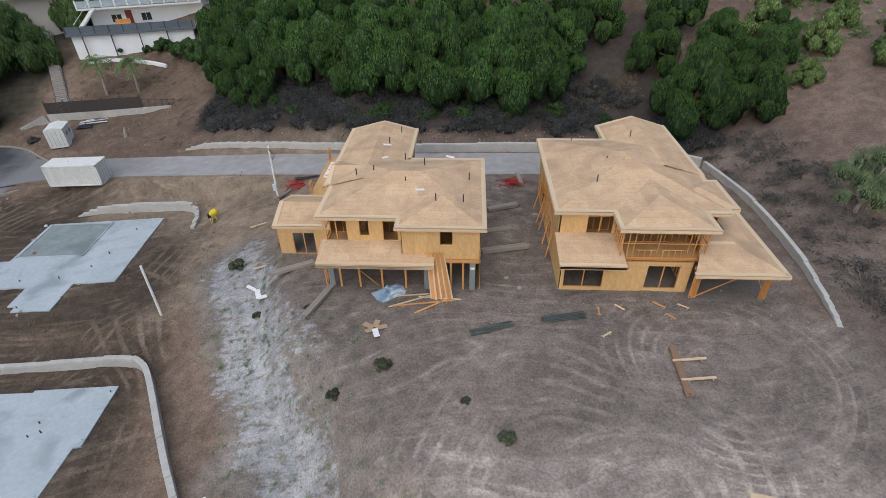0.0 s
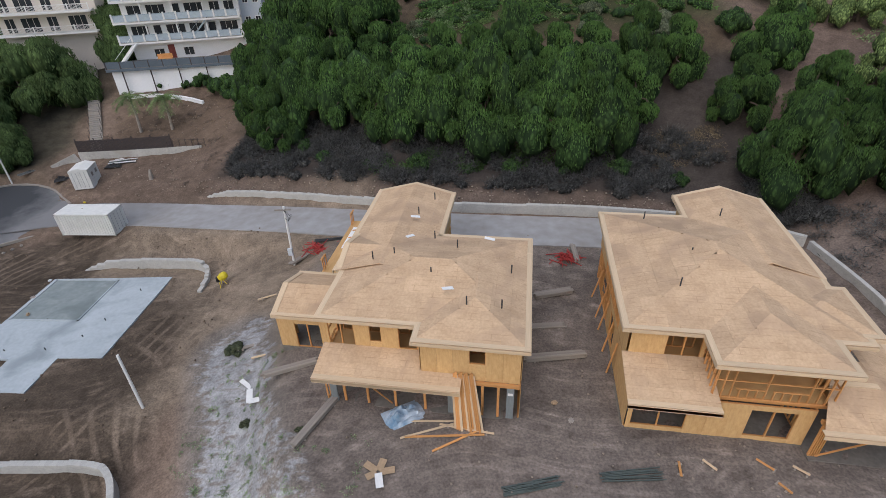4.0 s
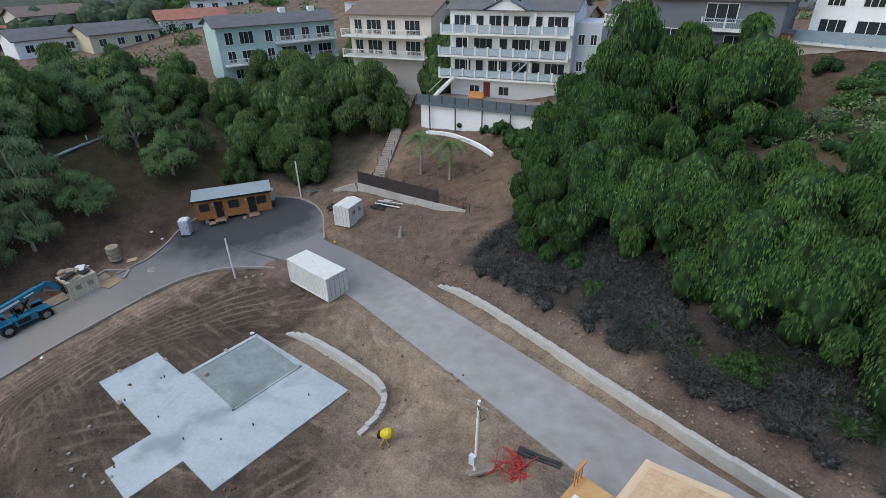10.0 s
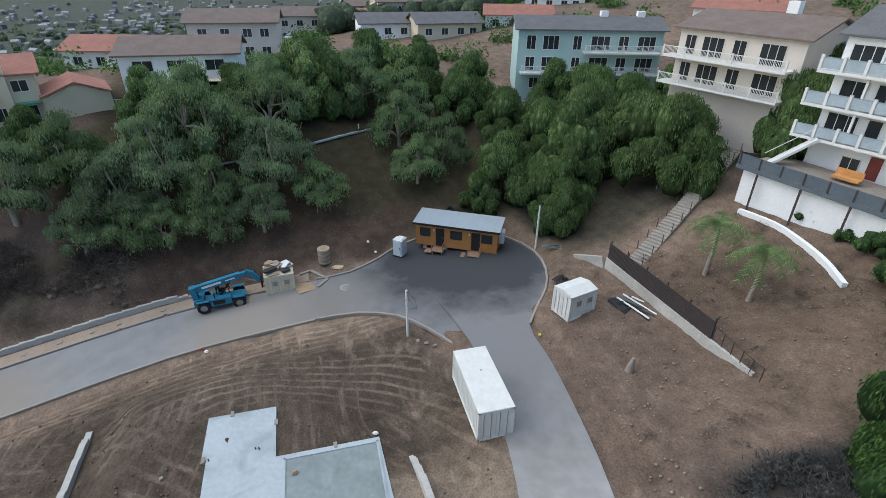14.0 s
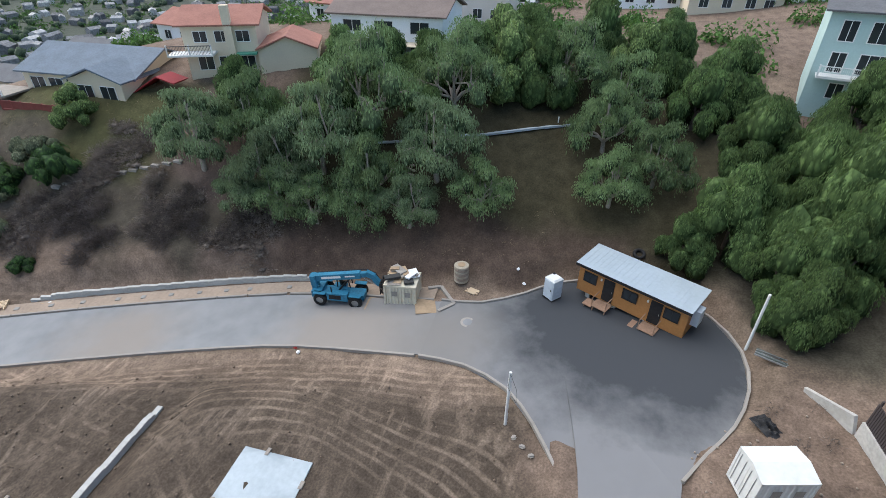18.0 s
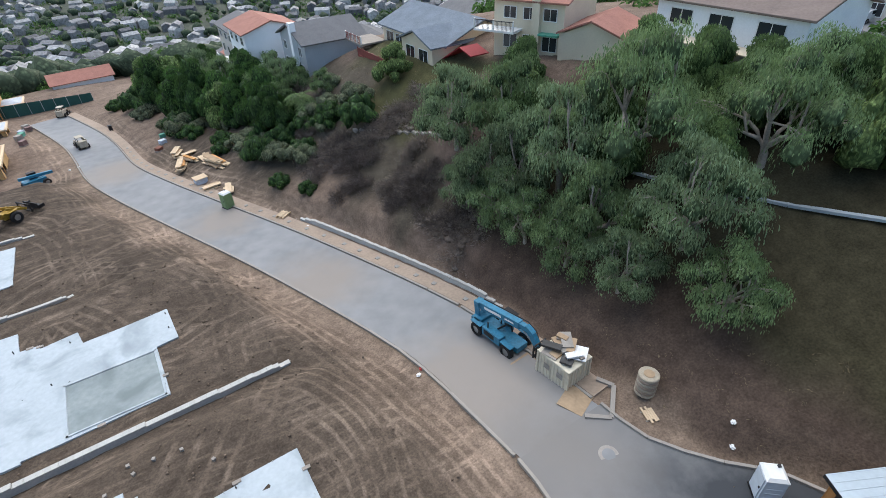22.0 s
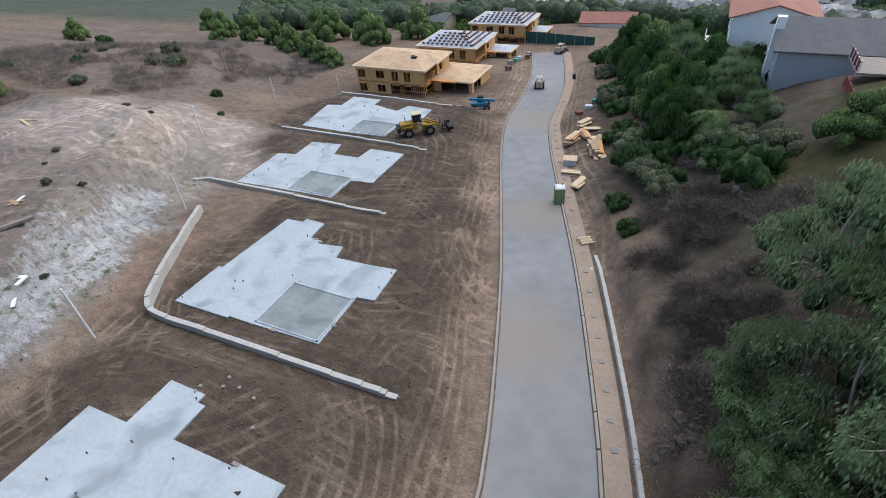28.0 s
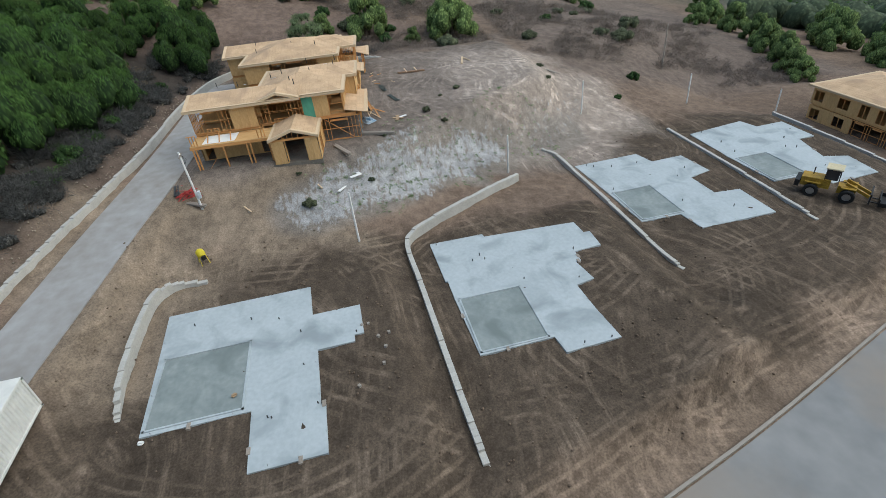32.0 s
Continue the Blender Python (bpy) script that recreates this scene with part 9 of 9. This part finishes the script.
# scrap on the cream box, cable drum, ramps
for k in range(16):
    sc = thing("scrap_piece", -54.7 + random.uniform(-0.85, 0.85), 16.9 + random.uniform(-1.0, 1.0), -3.33 + 0.03 * k, random.uniform(0, 360), "piece of scrap board on the cream box", "scrap", "scrap heaped on the box")
    w, d = random.uniform(0.25, 0.8), random.uniform(0.15, 0.5)
    m = (CARDBOARD, KERB, GREYWOOD, CARDBOARD, PIPE, GREYWOOD, PAPER)[k % 7]
    part("panel", boxes((-w, -d, 0, w, d, random.uniform(0.03, 0.2))), m, sc)
for x, y, a, w, d, m in ((-53.6, 19.3, 20, 1.0, 0.9, CARDBOARD), (-53.3, 14.6, 5, 0.9, 0.7, CARDBOARD)):
    rp = thing("ply_ramp", x, y, land_at(x, y) + 0.1, a, "plywood sheet laid as a ramp at the kerb", "plywood", "plywood ramps")
    part("sheet", boxes((-w, -d, 0.0, w, d, 0.05)), m, rp)
    part("bearer", boxes((-w, -0.05, -0.12, w, 0.05, 0.0)), GREYWOOD, rp)
ROLLTAN = mat("pale straw matting", (0.44, 0.38, 0.29), 0.95, grain=10, coarse=2, vary=0.3)
drum = thing("cable_roll", -57.6, 21.6, land_at(-57.6, 21.6), 0, "upright roll of pale banded matting on soil", "roll")
for k in range(7):
    part("band", tube(bmesh.new(), [(0, 0, 0.25 * k), (0, 0, 0.06 + 0.25 * k), (0, 0, 0.2 + 0.25 * k), (0, 0, 0.245 + 0.25 * k)], [0.62, 0.68, 0.68, 0.62], 20), TANWALK if k % 2 else ROLLTAN, drum)
part("core", tube(bmesh.new(), [(0, 0, 1.7), (0, 0, 1.78)], 0.35, 16), CARDBOARD, drum)
stack(-56.6, 22.9, 70, 1.0, 5, 1, "small wooden pallet beside the matting roll", PALEWOOD, name="pallet")
for i, (x, y, m) in enumerate(((-59.2, 26.6, PAPER), (-58.5, 27.3, PAPER), (-41.0, 29.3, KERB), (-40.4, 29.9, KERB), (-41.6, 28.7, KERB), (-46.4, 10.7, PAPER), (-46.9, 10.2, REDPAINT), (-47.8, -17.6, CARDBOARD), (-48.1, -17.0, PAPER), (-24.4, -62.0, PAPER), (-25.6, -62.6, PAPER), (-32.6, 23.8, PAPER), (-30.6, 18.4, CARDBOARD), (-38.6, 38.6, YELLOW), (14.6, 6.2, CARDBOARD), (15.4, 4.9, KERB))):
    b = thing("bag", x, y, land_at(x, y) if i != 12 else -4.3, i * 40, "small bag of building waste on the ground", "bag", "bags and scraps on the ground")
    bm = boxes((-0.2, -0.15, -0.02, 0.2, 0.15, 0.18))
    bmesh.ops.bevel(bm, geom=bm.edges[:], offset=0.08, segments=2, affect="EDGES")
    part("sack", bm, m, b)
for i in range(7):
    x, y = -26.5 - 1.4 * (i % 5) + random.uniform(-0.5, 0.5), 8.0 - 3.5 * (i // 5) * 0 + random.uniform(-0.3, 2.6) - (2 if i > 7 else 0)
    c = thing("test_block", x, y, land_at(x, y) - 0.02, i * 30, "small pale concrete block on brown soil", "block", "small blocks near the slab")
    part("cube", boxes((-0.1, -0.1, 0, 0.1, 0.1, 0.18)), KERB, c)

# timber and wrapped loads dumped along the lower road
for cx, cy, turn, n, half in ((-39.8, -52.4, 70, 6, 1.2), (-41.0, -50.2, 20, 4, 1.1), (-39.4, -46.8, 75, 7, 1.6), (-41.0, -47.8, 120, 5, 1.5), (-43.4, -41.6, 112, 8, 2.3), (-42.6, -45.0, 95, 3, 1.9), (-41.8, -36.8, 10, 4, 1.1), (-42.9, -33.9, 80, 4, 1.2)):
    for k in range(n):
        x, y = cx + random.uniform(-0.45, 0.45), cy + random.uniform(-0.45, 0.45)
        sh = thing("dumped_board", x, y, land_at(x, y) + 0.08 + 0.13 * k, turn + random.uniform(-9, 9), "pale offcut boards dumped beside the road", "lumber", "offcuts dumped by the road")
        w, d = half * random.uniform(0.75, 1.1), random.uniform(0.22, 0.5)
        part("panel", boxes((-w, -d, 0, w, d, random.uniform(0.09, 0.22))), (PALEWOOD, PALEWOOD, CARDBOARD, PALEWOOD, LUMBER)[k % 5], sh)
        sh.rotation_euler.x, sh.rotation_euler.y = random.uniform(-0.1, 0.1), random.uniform(-0.05, 0.05)
BRICKRED = mat("red brown bricks", (0.26, 0.11, 0.075), 0.9, grain=8, coarse=3, vary=0.4)
WRAP = mat("white and blue wrapping film", (0.62, 0.68, 0.76), 0.35, grain=5, coarse=2, vary=0.3)
for x, y, turn, w, h, m, words in ((-40.6, -39.6, 12, 0.85, 0.95, WRAP, "wrapped white and blue load under a plywood sheet"), (-38.6, -60.4, 20, 0.6, 0.7, WRAP, "white wrapped load beside the road"), (-37.6, -58.0, 40, 0.6, 0.6, BRICKRED, "stack of red bricks on a pallet"), (-39.0, -63.2, 10, 0.5, 0.7, GREENSHEET, "green wrapped load beside the road")):
    ld = thing("wrapped_load", x, y, land_at(x, y), turn, words, "load", "loads beside the lower road")
    part("pallet", boxes((-w, -w * 0.8, -0.1, w, w * 0.8, 0.13)), GREYWOOD, ld)
    bm = boxes((-w * 0.94, -w * 0.75, 0.135, w * 0.94, w * 0.75, h))
    bmesh.ops.bevel(bm, geom=bm.edges[:], offset=0.04, segments=2, affect="EDGES")
    part("load", bm, m, ld)
    if w > 0.8:
        part("cover", boxes((-w * 1.05, -w * 0.85, h + 0.003, w * 1.05, w * 0.9, h + 0.05)), PALEWOOD, ld, "plywood cover sheet")
crib = thing("pallet", -46.6, -21.4, land_at(-46.6, -21.4), 35, "broken wooden pallet tipped beside the pavement", "pallet")
for k in range(5):
    part("slat", boxes((-0.55 + 0.24 * k, -0.6, 0.42, -0.4 + 0.24 * k, 0.6, 0.45)), PALEWOOD, crib)
for y in (-0.5, 0.0, 0.45):
    part("bearer", boxes((-0.8, y, 0.0, 0.8, y + 0.08, 0.415)), PALEWOOD, crib)
for k in range(6):
    x, y = -17.5 + random.uniform(-1.5, 1.5), -81 - k * 3.4
    pl = thing("pallet_load", x, y, land_at(x, y), random.uniform(0, 90), "pallet of wrapped building material on dirt", "pallet", "pallets by the lower houses")
    part("pallet", boxes((-0.6, -0.5, 0, 0.6, 0.5, 0.14)), GREYWOOD, pl)
    part("load", boxes((-0.55, -0.45, 0.145, 0.55, 0.45, random.uniform(0.5, 1.0))), (TILE, KERB, GREENSHEET, BATTEN)[k % 4], pl)
screen = thing("site_fence", -30, -108, land_at(-25, -106), -8, "green screened fence at the end of the road", "fence")
for k in range(13):
    part("post", boxes((k * 2.5 - 0.04, -0.04, -1.5, k * 2.5 + 0.04, 0.04, 2.0)), STEEL, screen)
    if k < 12:
        part("screen", boxes((k * 2.5 + 0.05, -0.01, -0.8, k * 2.5 + 2.45, 0.01, 1.9)), mat("dark green fence screen", (0.03, 0.10, 0.085), 0.8) if k == 0 else bpy.data.materials["dark green fence screen"], screen)

# ---- fenced terrace and stair on the north bank ----
fence_wall = tagged(new("wall_terrace"), "white block wall topped with a brown slatted fence", "wall", "", "structure")
run = [(-47.6, 46.6, -1.6), (-44.6, 47.9, -0.35), (-38, 48.3, -0.2), (-32, 48.6, 0.0), (-27.5, 48.9, 0.15)]
bm = bmesh.new()
for (ax, ay, az), (bx, by, bz) in zip(run, run[1:]):
    bar(bm, (ax, ay, az - 1.6), (bx, by, bz - 1.6), 0.25, 3.2)
part("wall_body", bm, mat("pale plastered block", (0.50, 0.485, 0.45), 0.9, grain=5, coarse=0.7, vary=0.3, stain=(0.36, 0.33, 0.29)), fence_wall)
fence = thing("slatted_fence", 0, 0, 0, 0, "brown slatted fence on top of the white wall", "fence")
for k in range(80):
    t = k / 79
    x, y = -44.6 + 13.0 * t, 47.92 + 0.75 * t
    piece("slat", fence, DARKRAIL, x, y - 0.02, -0.4 + 0.35 * t, x + 0.13, y + 0.02, 1.25 + 0.35 * t)
for k in range(6):
    t = k / 5
    piece("fence_post", fence, DARKRAIL, -44.6 + 13 * t, 47.98 + 0.75 * t, -0.6, -44.5 + 13 * t, 48.08 + 0.75 * t, 1.5 + 0.35 * t)
for x0 in range(6):
    a = (-31.4 + x0 * 0.9, 48.75, 0)
    piece("mesh_post", fence, DARKRAIL, a[0], a[1], -0.6, a[0] + 0.05, a[1] + 0.05, 1.2)
beam("mesh_rail", fence, DARKRAIL, (-31.6, 48.75, 1.2), (-27, 49.0, 0.9), 0.04)
stair = thing("bank_stair", 0, 0, 0, 0, "long grey concrete stair with railing up the bank", "stair")
n = 46
for k in range(n):
    t = k / n
    x, y = -43.6 - 9.6 * t, 50.2 + 17.5 * t
    z = max(land_at(x, y) + 0.12, -0.8 + 7.4 * t)
    piece("step", stair, KERB, -0.8, -0.24, -0.5, 0.8, 0.24, 0.0, Matrix.Translation((x, y, z)) @ pose(0, 0, 0, 0, 0, 28.7))
    if k % 4 == 0:
        piece("rail_post", stair, DARKRAIL, -0.8, -0.03, 0, -0.74, 0.03, 1.0, Matrix.Translation((x, y, z)) @ pose(0, 0, 0, 0, 0, 28.7))
        piece("rail_post", stair, DARKRAIL, 0.74, -0.03, 0, 0.8, 0.03, 1.0, Matrix.Translation((x, y, z)) @ pose(0, 0, 0, 0, 0, 28.7))
curve = tagged(part("curved_wall", strip_pts(smooth_line([(x, y, land_at(x, y) + 0.5) for x, y in ((-44.4, 61.4), (-41, 62.1), (-38, 62.0), (-34.8, 61.4), (-31.8, 60.2))], 0.8), -0.2, 0.2, -0.1, 1.2), WHITE), "curved low white wall on the terrace", "wall")
# pipes and stump on the bank
pipes = thing("pipe_heap", -38.2, 47.2, land_at(-38.2, 47.0), 20, "black and green plastic pipes heaped by the wall", "pipes")
for k in range(14):
    y = random.uniform(-0.9, 0.9)
    beam("pipe", pipes, (PIPE, PIPE, GREENSTEEL, PAPER)[k % 4], (-1.4 + random.uniform(-0.4, 0.4), y, 0.08 + 0.05 * (k % 4)), (1.6 + random.uniform(-0.4, 0.4), y + random.uniform(-0.6, 0.6), 0.1 + 0.05 * (k % 4)), 0.11)
pipes_two = thing("pipe_heap", -50.4, 45.6, land_at(-50.4, 45.6), 65, "steel and plastic pipes lying beside the post", "pipes")
for k in range(6):
    beam("pipe", pipes_two, (STEEL, GREENSTEEL)[k % 2], (-1.6, 0.14 * k, 0.1), (1.6, 0.14 * k + random.uniform(-0.3, 0.3), 0.1), 0.1)
black = thing("pipe_heap", -4.2, 25.5, land_at(-4.2, 25.5), 10, "dark steel pipes lying beside the house", "pipes")
for k in range(5):
    beam("pipe", black, PIPE, (-1.3, 0.12 * k, 0.08), (1.3, 0.12 * k + random.uniform(-0.2, 0.2), 0.08), 0.09)
stump = tagged(part("tree_stump", tube(bmesh.new(), [(0, 0, -0.2), (0.05, 0, 0.6), (0.12, 0.05, 1.3)], [0.38, 0.24, 0.1], 9), GREYWOOD), "brown broken tree stump on the bank", "stump")
stump.matrix_world = pose(-31.6, 42.4, land_at(-31.6, 42.4))
# broken path edge on the west slope
path_edge = thing("slope_edging", 0, 0, 0, 0, "pale broken concrete path edge on the slope", "edging")
for k in range(12):
    x, y = -58.5 - 0.42 * k, -24 + 1.15 * k
    piece("edging_stone", path_edge, KERB, x - 0.25, y - 0.5, land_at(x, y) - 0.2, x + 0.25, y + 0.5, land_at(x, y) + 0.14)


# ---- path and timber steps on the west slope ----
drain = thing("drain_channel", 0, 0, 0, 0, "narrow pale concrete drain channel crossing the wooded slope", "drain channel")
DRAIN_Y, DRAIN_X = (4.0, 7.7, 11.7, 14.7, 20.5, 26.0, 34.0), (-67.4, -68.3, -68.9, -69.5, -72.2, -75.4, -79.4)
for i in range(24):
    ends = []
    for k in (i, i + 1):
        y = 4.0 + 30.0 * k / 24
        x = float(np.interp(y, DRAIN_Y, DRAIN_X))
        ends.append(Vector((x, y, land_at(x, y) + 0.05)))
    way = (ends[1] - ends[0]).normalized() * 0.01
    side = Vector((way.y, -way.x, 0)).normalized() * 0.3
    part("channel_bed", bars((ends[0] + way, ends[1] - way, 0.6, 0.1)), CONCRETE, drain)
    part("channel_lip", bars((ends[0] + way + side + Vector((0, 0, 0.06)), ends[1] - way + side + Vector((0, 0, 0.06)), 0.12, 0.22)), CONCRETE, drain)
steps = thing("garden_steps", -68.6, 14.0, land_at(-68.6, 14.0), 0, "weathered timber steps climbing the wooded slope", "steps")
for i in range(8):
    x, y = -69.2 + 3.2 * i / 7, 13.0 + 1.2 * i / 7
    z = land_at(x, y) - land_at(-68.6, 14.0)
    a, b = Vector((x + 68.6 - 0.3, y - 14.0 - 0.62, z + 0.06)), Vector((x + 68.6 + 0.3, y - 14.0 + 0.62, z + 0.06))
    part("step", bars((a, b, 0.16, 0.16)), GREYWOOD, steps)
marker = thing("marker_post", -77.0, 28.0, land_at(-77.0, 28.0), 0, "short white marker post above the drain channel", "post")
part("post", boxes((-0.06, -0.06, -0.2, 0.06, 0.06, 0.62)), WHITEPAINT, marker)
part("cap", boxes((-0.075, -0.075, 0.62, 0.075, 0.075, 0.67)), WHITEPAINT, marker)
